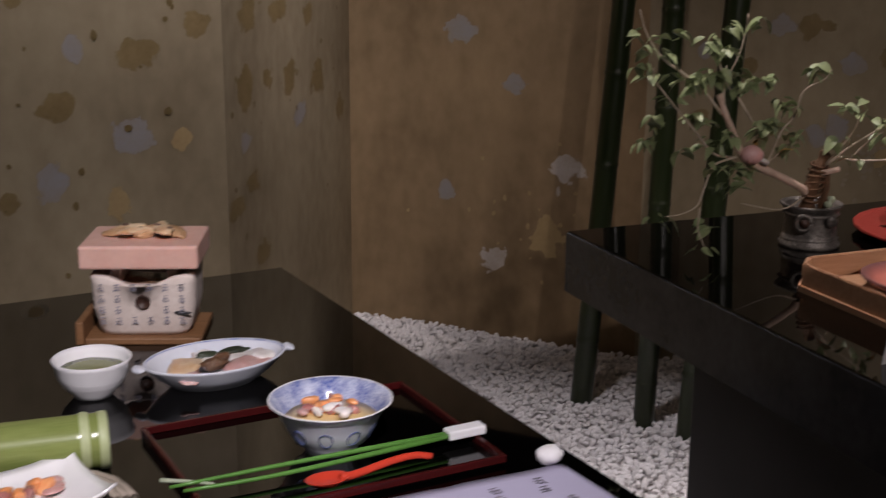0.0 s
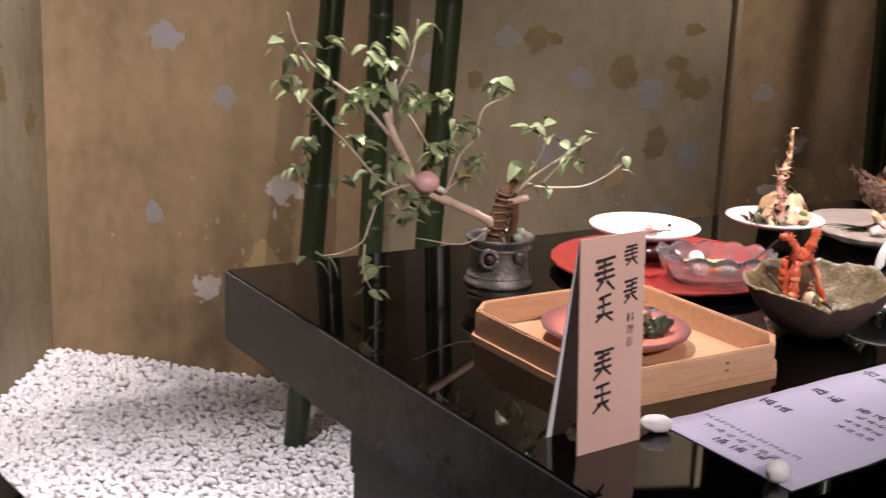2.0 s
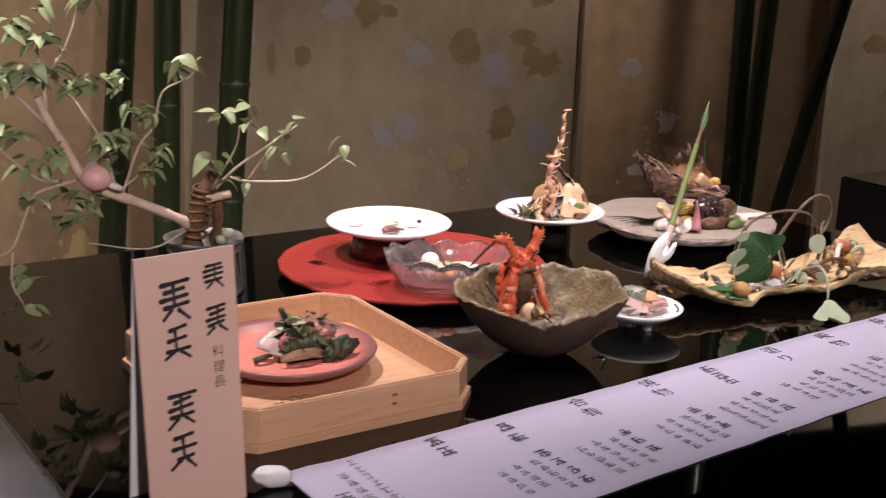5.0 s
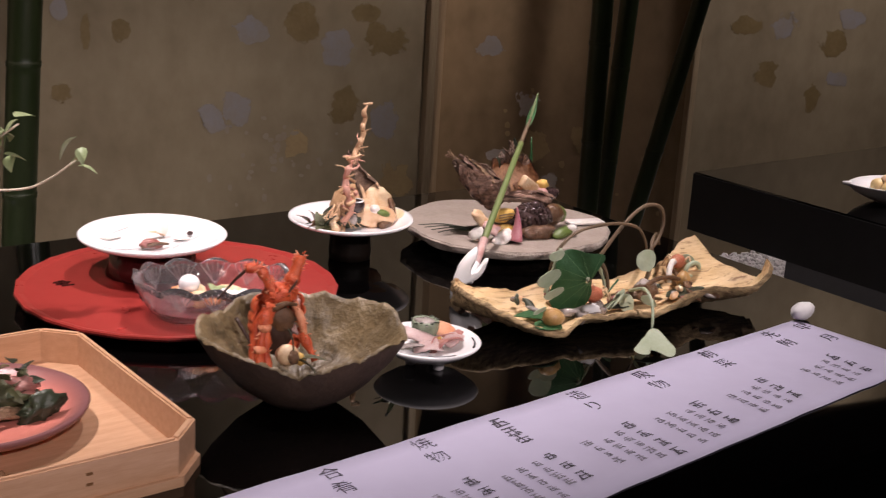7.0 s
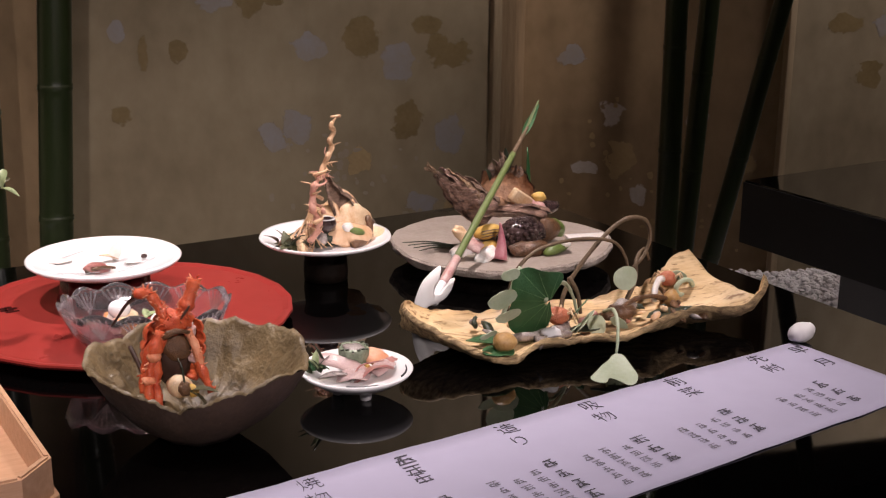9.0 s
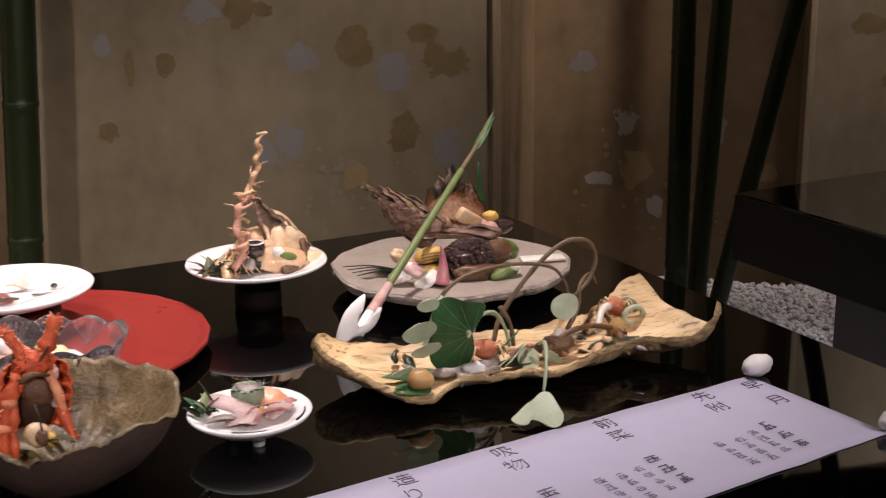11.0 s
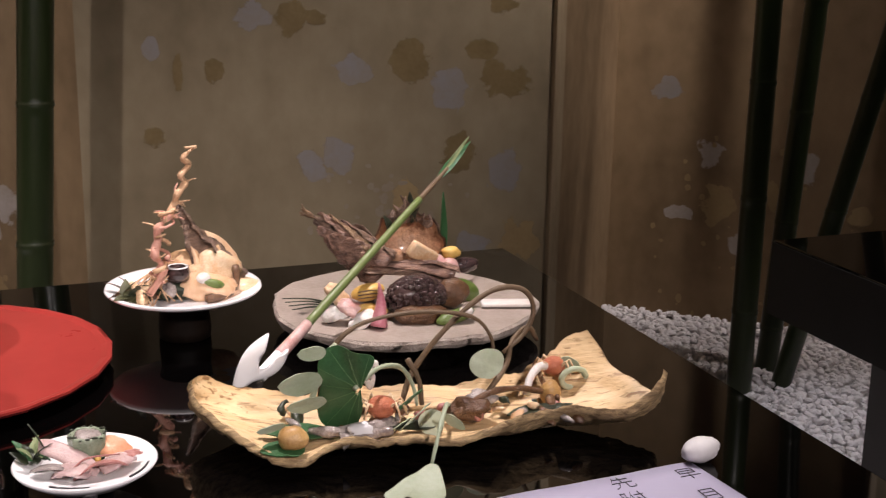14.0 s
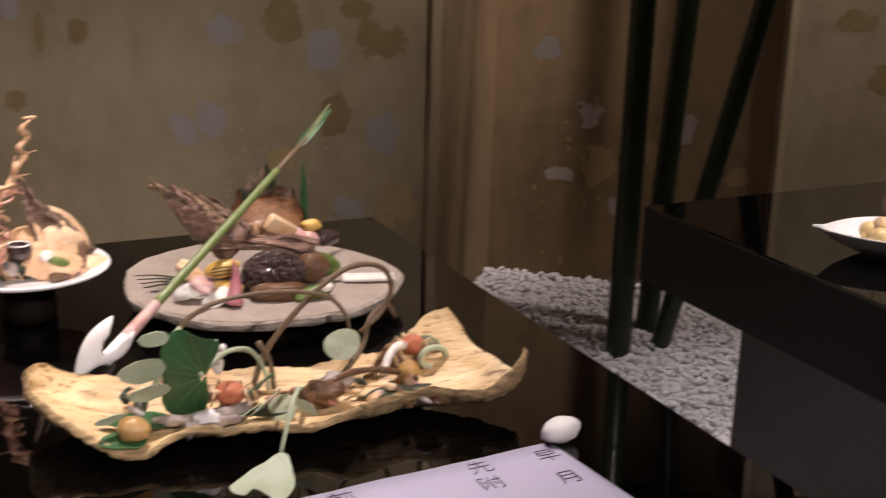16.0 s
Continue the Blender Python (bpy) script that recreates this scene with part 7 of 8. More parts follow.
    broad((1.000, -0.700, 0.893), (-0.95, -0.1, 0.06), (0, 1, 0.1), 0.042, 0.030, "leaf_dark")
    for x, y, z in ((1.075, -0.655, 0.950), (1.082, -0.655, 0.945), (1.078, -0.655, 0.938)):
        part("white_bud", blob(loc(x, y, z), (0.004, 0.004, 0.007), 0.4, 90, 2), "white_food", v)


bark_boat()


def ginger_shoot():
    a, b = Vector((0.985, -0.533, T)), Vector((1.352, -0.250, 1.088))
    t = thing("ginger_shoot", "long green ginger shoot with white flower-cut base", "food", tuple(a))

    def on(f, dz=0.0):
        p = Vector((0.992, -0.527, 0.8905)).lerp(b, f) - a
        return p + Vector((0, 0, dz))

    part("stem", tube([on(0.20), on(0.32), on(0.46), on(0.60), on(0.70)], 0.0052, 0.0044, 10), "stem_green", t, "pale green stem")
    part("white_neck", tube([on(0.03), on(0.07), on(0.11)], 0.0072, 0.0070, 10), "radish", t)
    part("pink_neck", tube([on(0.10), on(0.15), on(0.21)], 0.0072, 0.0060, 10), "pink_food", t, "pink neck")
    part("stem_tip", tube([on(0.68), on(0.78), on(0.84)], 0.0036, 0.0026, 8), "vine", t)
    part("blade", leaf(on(0.78), b - a, 0.092, 0.010, 0.02, 30), "leaf_dark", t, "rolled dark green leaf")
    part("blade", leaf(on(0.82), b - a + Vector((-0.03, 0, 0.05)), 0.070, 0.005, -0.05, 70), "leaf", t)
    # carved white base: a pointed keel below and two curled petals spreading from it
    view = Vector((0.0, -1.0, 0.0))
    across = Vector((0.90, 0.0, 0.0))
    heart = on(0.03) + Vector((0, 0, 0.012))
    outline = [(-0.034, -0.034), (-0.0315, -0.015), (-0.0255, 0.003), (-0.016, 0.018), (-0.003, 0.028), (0.011, 0.034), (0.000, 0.019), (-0.005, 0.006), (-0.002, -0.003), (0.012, -0.002), (0.024, 0.006), (0.034, 0.015), (0.029, 0.001), (0.018, -0.010), (0.004, -0.0145), (-0.010, -0.017), (-0.022, -0.024)]
    outline = [(p.x, p.y) for p in smooth_path([(x, z, 0) for x, z in outline + outline[:1]], 3)][:-1]
    cx, cz = sum(p[0] for p in outline) / len(outline), sum(p[1] for p in outline) / len(outline)
    bm = bmesh.new()
    rings = []
    for inset, out in ((0.92, -0.003), (1.0, 0.0), (0.985, 0.0025), (0.86, 0.0055), (0.5, 0.0075)):
        rings.append([bm.verts.new(heart + across * (cx + (x - cx) * inset) + Vector((0, 0, cz + (z - cz) * inset)) + view * out) for x, z in outline])
    for r0, r1 in zip(rings, rings[1:]):
        for k in range(len(outline)):
            j = (k + 1) % len(outline)
            bm.faces.new((r0[k], r0[j], r1[j], r1[k]))
    bm.faces.new(rings[0])
    bm.faces.new(rings[-1])
    part("flower_cut", bm, "radish", t, "white pointed base cut into two curling petals")


ginger_shoot()


# ---------------------------------------------------------------- menu sheet
def menu_sheet(name, label, corners, at, ripple, seed):
    """A long loose sheet; corners: back left, back right, front right, front left, relative to at."""
    t = thing(name, label, "menu", at)
    bl, br, fr, fl = [Vector((*p, 0)) for p in corners]
    nu, nv = 80, 8
    bm = bmesh.new()
    lay = []
    for off in (0.0005, 0.0013):
        rows = []
        for i in range(nu + 1):
            u = i / nu
            row = []
            for j in range(nv + 1):
                v = j / nv
                p = bl.lerp(br, u).lerp(fl.lerp(fr, u), v)
                e = noise.noise(Vector((u * 9 + seed, v * 1.5, 0)))
                p.y += 0.0022 * noise.noise(Vector((u * 24, seed, j // nv)))
                p.z = off + ripple * max(0, e) + 0.0015 * ripple / 0.003 * (1 - v) ** 6 * max(0, noise.noise(Vector((u * 22, seed, 4))))
                row.append(bm.verts.new(p))
            rows.append(row)
        lay.append(rows)
    for rows in lay:
        for i in range(nu):
            for j in range(nv):
                bm.faces.new((rows[i][j], rows[i + 1][j], rows[i + 1][j + 1], rows[i][j + 1]))
    for j in (0, nv):
        for i in range(nu):
            bm.faces.new((lay[0][i][j], lay[0][i + 1][j], lay[1][i + 1][j], lay[1][i][j]))
    for i in (0, nu):
        for j in range(nv):
            bm.faces.new((lay[0][i][j], lay[0][i][j + 1], lay[1][i][j + 1], lay[1][i][j]))
    part("sheet", bm, "menu_paper", t, "pale lavender-white paper", smooth=True)
    return t


menu = menu_sheet("menu_sheet", "long white paper menu with brushed black columns", [(0.0, 0.0), (1.165, 0.072), (1.180, -0.115), (0.0, -0.213)], (0.186, -0.873, T), 0.0016, 1)


def back_edge(x):
    return 0.062 * x


INK_Z = 0.0034


def column(text, x, size, drop, gap=1.22):
    """Signs set one below another, read from the table's front."""
    for k, ch in enumerate(text):
        y = back_edge(x) - drop - size * gap * k
        lettering("lettering", ch, size, "ink_soft", menu, (x - 0.004 * k, y, INK_Z - 0.0008), 2)


for text, x in (("先附", 1.075), ("前菜", 0.945), ("吸物", 0.822), ("造り", 0.712), ("焼物", 0.486), ("合肴", 0.372)):
    column(text, x + 0.006, 0.025, 0.020)
column("早月", 1.148, 0.025, 0.026, 1.75)


small_ink = {"ink_grey": bmesh.new(), "ink_soft": bmesh.new()}


def sign_bars(x, y, w, h, strokes, seed, mat):
    """One of the many small signs; all of one ink share a mesh."""
    bm = bars(w, h, strokes, seed, 0.0004)
    bmesh.ops.translate(bm, vec=(x, y, INK_Z - 0.0008), verts=bm.verts)
    me = bpy.data.meshes.new("sign")
    bm.to_mesh(me)
    bm.free()
    small_ink[mat].from_mesh(me)
    bpy.data.meshes.remove(me)


def heading_bars(x, y, w, h, strokes, seed):
    for bm in bars(w, h, strokes, seed, 0.0004, True):
        bmesh.ops.translate(bm, vec=(x, y, INK_Z - 0.0008), verts=bm.verts)
        part("brush_bar", bm, "ink_soft", menu, "", smooth=False)


for k, (x, y) in enumerate(((0.592, back_edge(0.59) - 0.024), (0.590, back_edge(0.588) - 0.046), (0.588, back_edge(0.588) - 0.066), (0.262, back_edge(0.262) - 0.028), (0.258, back_edge(0.258) - 0.058), (0.172, back_edge(0.172) - 0.020), (0.170, back_edge(0.17) - 0.046))):
    heading_bars(x, y, 0.020, 0.019, 3, k)
rnd = random.Random(77)
for head in (1.075, 0.945, 0.822, 0.712, 0.590, 0.486, 0.372, 0.262):
    for col in range(4):
        x = head - 0.004 - 0.023 * col + (0.016 if head > 1.0 else 0.0)
        big = col == 0
        size = 0.0180 if big else 0.0122
        y = back_edge(x) - 0.100 - (0.004 if big else 0.012) - rnd.uniform(0, 0.010)
        for k in range(rnd.randint(3, 4) if big else rnd.randint(4, 7)):
            if y < -0.213 + 0.098 * x / 1.18 + 0.02:
                break
            sign_bars(x + rnd.uniform(-0.001, 0.001), y, size * rnd.uniform(0.7, 1.0), size * rnd.uniform(0.7, 1.0), 3, rnd.random(), "ink_soft" if big else "ink_grey")
            y -= size * (1.32 if big else 1.22)
for k in range(9):
    sign_bars(0.070, back_edge(0.07) - 0.018 - 0.0175 * k, 0.012, 0.012, 2, 300 + k, "ink_grey")
for k in range(7):
    sign_bars(0.048, back_edge(0.048) - 0.040 - 0.0175 * k, 0.011, 0.011, 3, 330 + k, "ink_grey")
for k in range(4):
    sign_bars(0.028 if k < 2 else 0.036, back_edge(0.03) - 0.080 - 0.028 * k, 0.016, 0.016, 3, 360 + k, "ink_soft")

for mat, bm in small_ink.items():
    part("small_sign", bm, mat, menu, "rows of small brushed signs", smooth=False)["kind"] = "stuff"


def paper_weight(at, size, turn, seed):
    t = thing("paper_weight", "smooth white pebble holding down the menu paper", "pebble", at, turn, "menu pebbles")
    part("stone", blob((0, 0, size[2] * 0.97), size, 0.30, 34, seed=seed), "pebble", t)


paper_weight((1.352, -0.803, T + 0.001), (0.0185, 0.013, 0.0125), -10, 1)
paper_weight((1.362, -0.984, T + 0.001), (0.0165, 0.012, 0.0105), 10, 2)
paper_weight((0.165, -0.893, T + 0.001), (0.020, 0.013, 0.011), -20, 3)
paper_weight((0.190, -1.062, T + 0.001), (0.018, 0.013, 0.013), 30, 4)


SHIFT = (1.0, -0.005, 0.026)
# ---------------------------------------------------------------- table with the grill
def clay_grill():
    at = (-0.850, -0.352, T)
    turn = -20
    t = thing("clay_grill", "small white clay table grill on brown board", "grill", at, turn)
    part("board", boxed(-0.082, 0.082, -0.062, 0.062, 0.0, 0.010, 0.002), "board", t, "brown wooden base board", smooth=False)
    part("board_end", boxed(-0.094, -0.083, -0.062, 0.062, 0.0, 0.034, 0.002), "board", t, "", smooth=False)

    bm = bmesh.new()
    seg = 44

    def ring(hx, hy, z, dip=0.0):
        out = []
        for i in range(seg):
            a = 2 * math.pi * i / seg
            c, s = math.cos(a), math.sin(a)
            f = 1 / (abs(c) ** 6 + abs(s) ** 6) ** (1 / 6)
            x, y = hx * c * f, hy * s * f
            out.append(bm.verts.new((x, y, z - dip * math.exp(-(x / 0.036) ** 4) * (abs(y) > hy * 0.6))))
        return out

    rings = [ring(0.060, 0.046, 0.010), ring(0.066, 0.050, 0.018), ring(0.073, 0.055, 0.050), ring(0.074, 0.056, 0.085), ring(0.075, 0.057, 0.096, 0.012), ring(0.072, 0.054, 0.100, 0.014), ring(0.060, 0.042, 0.098, 0.012), ring(0.052, 0.036, 0.060)]
    for a, b in zip(rings, rings[1:]):
        for i in range(seg):
            bm.faces.new((a[i], a[(i + 1) % seg], b[(i + 1) % seg], b[i]))
    bm.faces.new(rings[0])
    bm.faces.new(rings[-1])
    part("body", bm, "clay", t, "white unglazed clay body")
    # no opening is cut: the disc's dark colour is the hole's shade
    part("air_hole", lathe([(0.009, 0.0), (0.0105, 0.001), (0.0105, 0.0035), (0.0085, 0.004), (0.008, 0.0015)], 20), "hollow", t, "round dark disc in place of the shaded air hole").matrix_local = Matrix.Translation((0.002, -0.0550, 0.062)) @ pose(0, 0, 0, 90)
    rnd = random.Random(6)
    for col in range(6):
        x = -0.056 + 0.0225 * col
        for k in range(4):
            z = 0.083 - 0.0165 * k
            if abs(x - 0.002) < 0.018 and abs(z - 0.062) < 0.015:
                continue
            bm = bars(0.009, 0.011, 3, rnd.random(), 0.0006)
            hy = 0.0550 + 0.0012 * (z - 0.05) / 0.035 - (0.0012 if z < 0.045 else 0)
            for v in bm.verts:
                v.co = Vector((x + v.co.x, -hy - 0.0004 - v.co.z, z + v.co.y))
            part("brush_sign", bm, "ink_grey", t, "", smooth=False)
    part("soot_mark", prism(ragged(0.022, 0.006, 9, 2), 0, 0.0006), "ink", t, "", smooth=False).matrix_local = Matrix.Translation((0.056, -0.0550, 0.046)) @ pose(0, 0, 0, 90, 0, 0)
    for x in (-0.040, 0.040):
        part("inner_rest", boxed(x - 0.008, x + 0.008, -0.03, 0.03, 0.075, 0.110, 0.002), "clay", t, "", smooth=False)
    part("ember_bed", blob((0, 0, 0.078), (0.045, 0.032, 0.008), 0.5, 60), "brown_food", t)
    p = (at[0], at[1], T + 0.1105)
    b = thing("salt_block", "pink rock-salt grilling slab", "salt block", p, turn)
    part("slab", boxed(-0.084, 0.082, -0.062, 0.062, 0.0, 0.034, 0.004), "salt", b, "translucent pink salt", smooth=False)
    f = thing("grilled_slices", "charred pale mushroom slices on the salt slab", "food", (p[0], p[1], p[2] + 0.0345), turn)
    for k in range(7):
        part("slice", blob((-0.036 + 0.013 * k, 0.012 * math.sin(k * 2.1), 0.006 + 0.002 * (k % 3)), (0.026, 0.013, 0.005), 0.35, 60, turn=(8 * (k % 2), -8 + 5 * (k % 3), 20 * k), seed=k), "cream" if k % 3 else "shell_tan", f)
    for k in range(4):
        part("char_mark", blob((-0.030 + 0.022 * k, 0.010 * math.cos(k * 3), 0.0135), (0.006, 0.003, 0.0018), 0.4, 80, 2, seed=k), "husk", f)


clay_grill()


def soup_cup():
    at = (-0.962, -0.582, T)
    t = thing("soup_cup", "small white ribbed porcelain cup", "cup", at)
    t.scale = (0.94, 0.94, 0.9)
    part("cup", lathe([(0.020, 0.0), (0.026, 0.001), (0.028, 0.006), (0.040, 0.018), (0.0475, 0.034), (0.0505, 0.050), (0.0530, 0.0555), (0.0515, 0.057), (0.0480, 0.050), (0.044, 0.034), (0.03, 0.018), (0.01, 0.014)], 48), "porcelain", t)
    for z, r in ((0.022, 0.0423), (0.030, 0.0462), (0.038, 0.0484)):
        part("rib", lathe([(r - 0.002, z - 0.0012), (r - 0.0002, z), (r - 0.002, z + 0.0012)], 48), "porcelain", t)
    s = thing("green_soup", "thick green soup filling a cup", "soup", (at[0], at[1], T + 0.0355))
    s.scale = (0.94, 0.94, 1.0)
    part("surface", lathe([(0.002, 0.0012), (0.03, 0.001), (0.0452, 0.0), (0.043, -0.006)], 48, warp=lambda x, y, z: (x, y, z + 0.0008 * noise.noise(Vector((x, y, 0)) * 120))), "tea", s)


soup_cup()


def oval_dish():
    at = (-0.806, -0.588, T)
    t = thing("oval_dish", "long oval pale blue-white dish with lobed handles", "dish", at, 8)
    t.scale = (0.95, 1.12, 1.0)
    ov = lambda x, y, z: (x * 0.97 * (1 + 0.02 * math.cos(4 * math.atan2(y, x))), y * 0.56, z)
    part("bowl", lathe([(0.045, 0.0), (0.062, 0.001), (0.084, 0.016), (0.100, 0.031), (0.103, 0.034), (0.101, 0.0355), (0.094, 0.031), (0.080, 0.018), (0.06, 0.011), (0.01, 0.010)], 56, warp=ov), "celadon", t)
    part("blue_line", lathe([(0.0975, 0.0330), (0.0985, 0.0345), (0.0995, 0.0347)], 56, warp=ov), "cobalt", t, "thin blue rim line")
    for s in (-1, 1):
        part("lobe", blob((s * 0.106, -0.004 * s, 0.032), (0.008, 0.012, 0.004), 0.25, 90), "celadon", t)
    f = thing("shellfish_slices", "pale pink shellfish slices with brown morsels", "food", (at[0], at[1], T + 0.0125), 8)
    f.scale = (1.12, 1.2, 1.0)
    for k, (x, y, l, w, m) in enumerate(((0.030, 0.010, 0.06, 0.036, "white_food"), (0.034, -0.014, 0.064, 0.034, "pink_food"), (-0.034, 0.006, 0.056, 0.036, "cream"), (-0.040, -0.016, 0.050, 0.028, "pink_food"), (0.0, 0.022, 0.060, 0.026, "white_food"), (0.058, 0.004, 0.034, 0.030, "white_food"))):
        part("slice", slice_of((x, y, 0.009 + 0.0015 * (k % 3)), l, w, 0.006, 0.12, (0, 0, 25 * k), k * 2.3), m, f)
    part("brown_morsel", blob((-0.004, -0.006, 0.014), (0.014, 0.008, 0.008), 0.6, 90, seed=3), "brown_food", f)
    part("brown_morsel", blob((0.010, 0.002, 0.018), (0.010, 0.006, 0.006), 0.6, 90, seed=8), "brown_food", f)
    part("seaweed", blob((-0.002, 0.020, 0.012), (0.016, 0.006, 0.008), 0.5, 90, seed=8), "dark_herb", f)
    part("seaweed", blob((0.030, 0.021, 0.014), (0.018, 0.005, 0.007), 0.5, 90, seed=9), "dark_herb", f)


oval_dish()


SHIFT = (1.0, -0.009, 0.012)


def left_tray():
    t = thing("lacquer_tray", "square black lacquer tray with dark red lip", "tray", (-0.742, -0.842, T), 6)
    hx, hy = 0.170, 0.132
    part("floor", boxed(-hx, hx, -hy, hy, 0.0, 0.004, 0.001), "lacquer", t, "", smooth=False)
    for x0, x1, y0, y1 in ((-hx, hx, hy - 0.005, hy), (-hx, hx, -hy, -hy + 0.005), (-hx, -hx + 0.005, -hy + 0.005, hy - 0.005), (hx - 0.005, hx, -hy + 0.005, hy - 0.005)):
        part("lip", boxed(x0, x1, y0, y1, 0.004, 0.013, 0.001), "red_dark", t, "dark red lacquer lip", smooth=False)


left_tray()


def blue_bowl():
    at = (-0.730, -0.848, T + 0.0042)
    t = thing("blue_white_bowl", "blue and white porcelain bowl with flared rim", "bowl", at)
    t.scale = (1.0, 1.0, 1.05)
    wav = lambda x, y, z: (x * (1 + 0.004 * math.cos(10 * math.atan2(y, x)) * (z > 0.045)), y * (1 + 0.004 * math.cos(10 * math.atan2(y, x)) * (z > 0.045)), z)
    part("outside", lathe([(0.024, 0.0), (0.030, 0.001), (0.031, 0.006), (0.044, 0.016), (0.053, 0.032), (0.0600, 0.048), (0.0690, 0.0565), (0.0705, 0.0575)], 60, warp=wav), "celadon", t, "white glazed outside")
    part("inside", lathe([(0.0703, 0.0577), (0.0685, 0.0588), (0.062, 0.052), (0.0545, 0.042), (0.047, 0.028), (0.03, 0.018)], 60, warp=wav), "cobalt", t, "cobalt-patterned inside")
    part("white_lip", lathe([(0.0700, 0.0577), (0.0712, 0.0585), (0.0700, 0.0594), (0.0684, 0.0588)], 60, warp=wav), "porcelain", t)
    for k in range(5):
        a = -2.6 + 0.62 * k
        ring = []
        for b in [0.785 * q for q in range(9)]:
            z = 0.0285 + 0.009 * math.sin(b)
            r = 0.0460 + 0.0105 * (z - 0.0185) / 0.02
            ring.append((r * math.cos(a + 0.15 * math.cos(b)), r * math.sin(a + 0.15 * math.cos(b)), z))
        part("blue_scroll", tube(ring, 0.0009, 0.0006, 5, n=2), "cobalt_line", t)
    f = thing("custard_portion", "yellow custard topped with crab and roe", "food", (at[0], at[1], T + 0.0440))
    part("custard", lathe([(0.002, 0.0045), (0.03, 0.004), (0.0520, 0.0), (0.046, -0.008)], 48), "custard", f)
    rnd = random.Random(9)
    for k in range(26):
        a, r = rnd.uniform(0, 6.28), rnd.uniform(0, 0.036)
        part("topping", blob((r * math.cos(a), r * 0.9 * math.sin(a), 0.007 + rnd.uniform(0, 0.006)), (rnd.uniform(0.006, 0.012), rnd.uniform(0.004, 0.007), rnd.uniform(0.003, 0.006)), 0.4, 80, 2, turn=(0, 0, rnd.uniform(0, 180)), seed=k), rnd.choice(("orange_food", "pink_food", "white_food", "orange_food", "maroon_food")), f)


blue_bowl()


def green_chopsticks():
    t = thing("chopsticks", "pair of green bamboo chopsticks with white wrap", "chopsticks", (-0.738, -0.905, T))
    o = Vector((-0.738, -0.905, T))
    z = T + 0.0185
    for k, (y0, bend) in enumerate(((-0.912, 0.004), (-0.926, -0.004))):
        part("stick", tube([Vector((-0.925 + 0.012 * k, y0, z - 0.001)) - o, Vector((-0.80, y0 + 0.006 + bend, z)) - o, Vector((-0.595, -0.888 - 0.006 * k, z)) - o], 0.0020, 0.0035, 8), "chop_green", t)
    part("paper_wrap", boxed(-0.024, 0.024, -0.0095, 0.0095, -0.0055, 0.0055, 0.002), "porcelain", t, "white paper wrap", smooth=False).matrix_local = Matrix.Translation(Vector((-0.582, -0.889, z + 0.001)) - o) @ pose(0, 0, 0, 0, 0, 6)
    part("twig_end", tube([Vector((-0.930, -0.885, z - 0.004)) - o, Vector((-0.905, -0.900, z - 0.003)) - o, Vector((-0.88, -0.918, z - 0.002)) - o], 0.0028, 0.0016, 6), "leaf_grey", t)


green_chopsticks()


def red_spoon():
    t = thing("spoon", "vermilion red lacquer spoon lying on the tray edge", "spoon", (-0.722, -0.957, T + 0.0132), 4)
    t.scale = (0.9, 1.0, 1.0)
    part("bowl", lathe([(0.002, 0.002), (0.012, 0.003), (0.0165, 0.0085), (0.0175, 0.010), (0.0160, 0.0095), (0.011, 0.0055), (0.002, 0.0045)], 28, warp=lambda x, y, z: (x * 1.6 - 0.052, y * 0.92, z)), "spoon_red", t)
    part("handle", tube([(-0.036, 0, 0.0065), (-0.012, 0.002, 0.007), (0.030, 0.003, 0.013), (0.060, 0.002, 0.015), (0.082, -0.002, 0.012)], 0.0050, 0.0038, 9), "spoon_red", t)


red_spoon()


def bamboo_vessel():
    at = (-1.092, -0.784, T)
    t = thing("bamboo_vessel", "fresh green split bamboo section lying on its side", "vessel", at, -4)
    r = 0.031
    prof = [(r, -0.16), (r, 0.088), (r * 1.05, 0.096), (r * 0.99, 0.101), (r * 1.0, 0.108), (r * 1.03, 0.120), (r * 0.90, 0.1205), (r * 0.88, 0.09), (r * 0.5, 0.088)]
    part("culm", lathe(prof, 36, warp=lambda x, y, z: (z, y, x + r)), "cut_bamboo", t, "glossy green culm")
    part("cut_rim", lathe([(r * 1.032, 0.112), (r * 1.045, 0.1195), (r * 1.0, 0.1225), (r * 0.89, 0.122)], 36, warp=lambda x, y, z: (z, y, x + r)), "cut_bamboo_rim", t, "pale cut rim")
    part("node_ring", lathe([(r * 1.03, 0.092), (r * 1.075, 0.0965), (r * 1.02, 0.102)], 36, warp=lambda x, y, z: (z, y, x + r)), "cut_bamboo_rim", t)


bamboo_vessel()


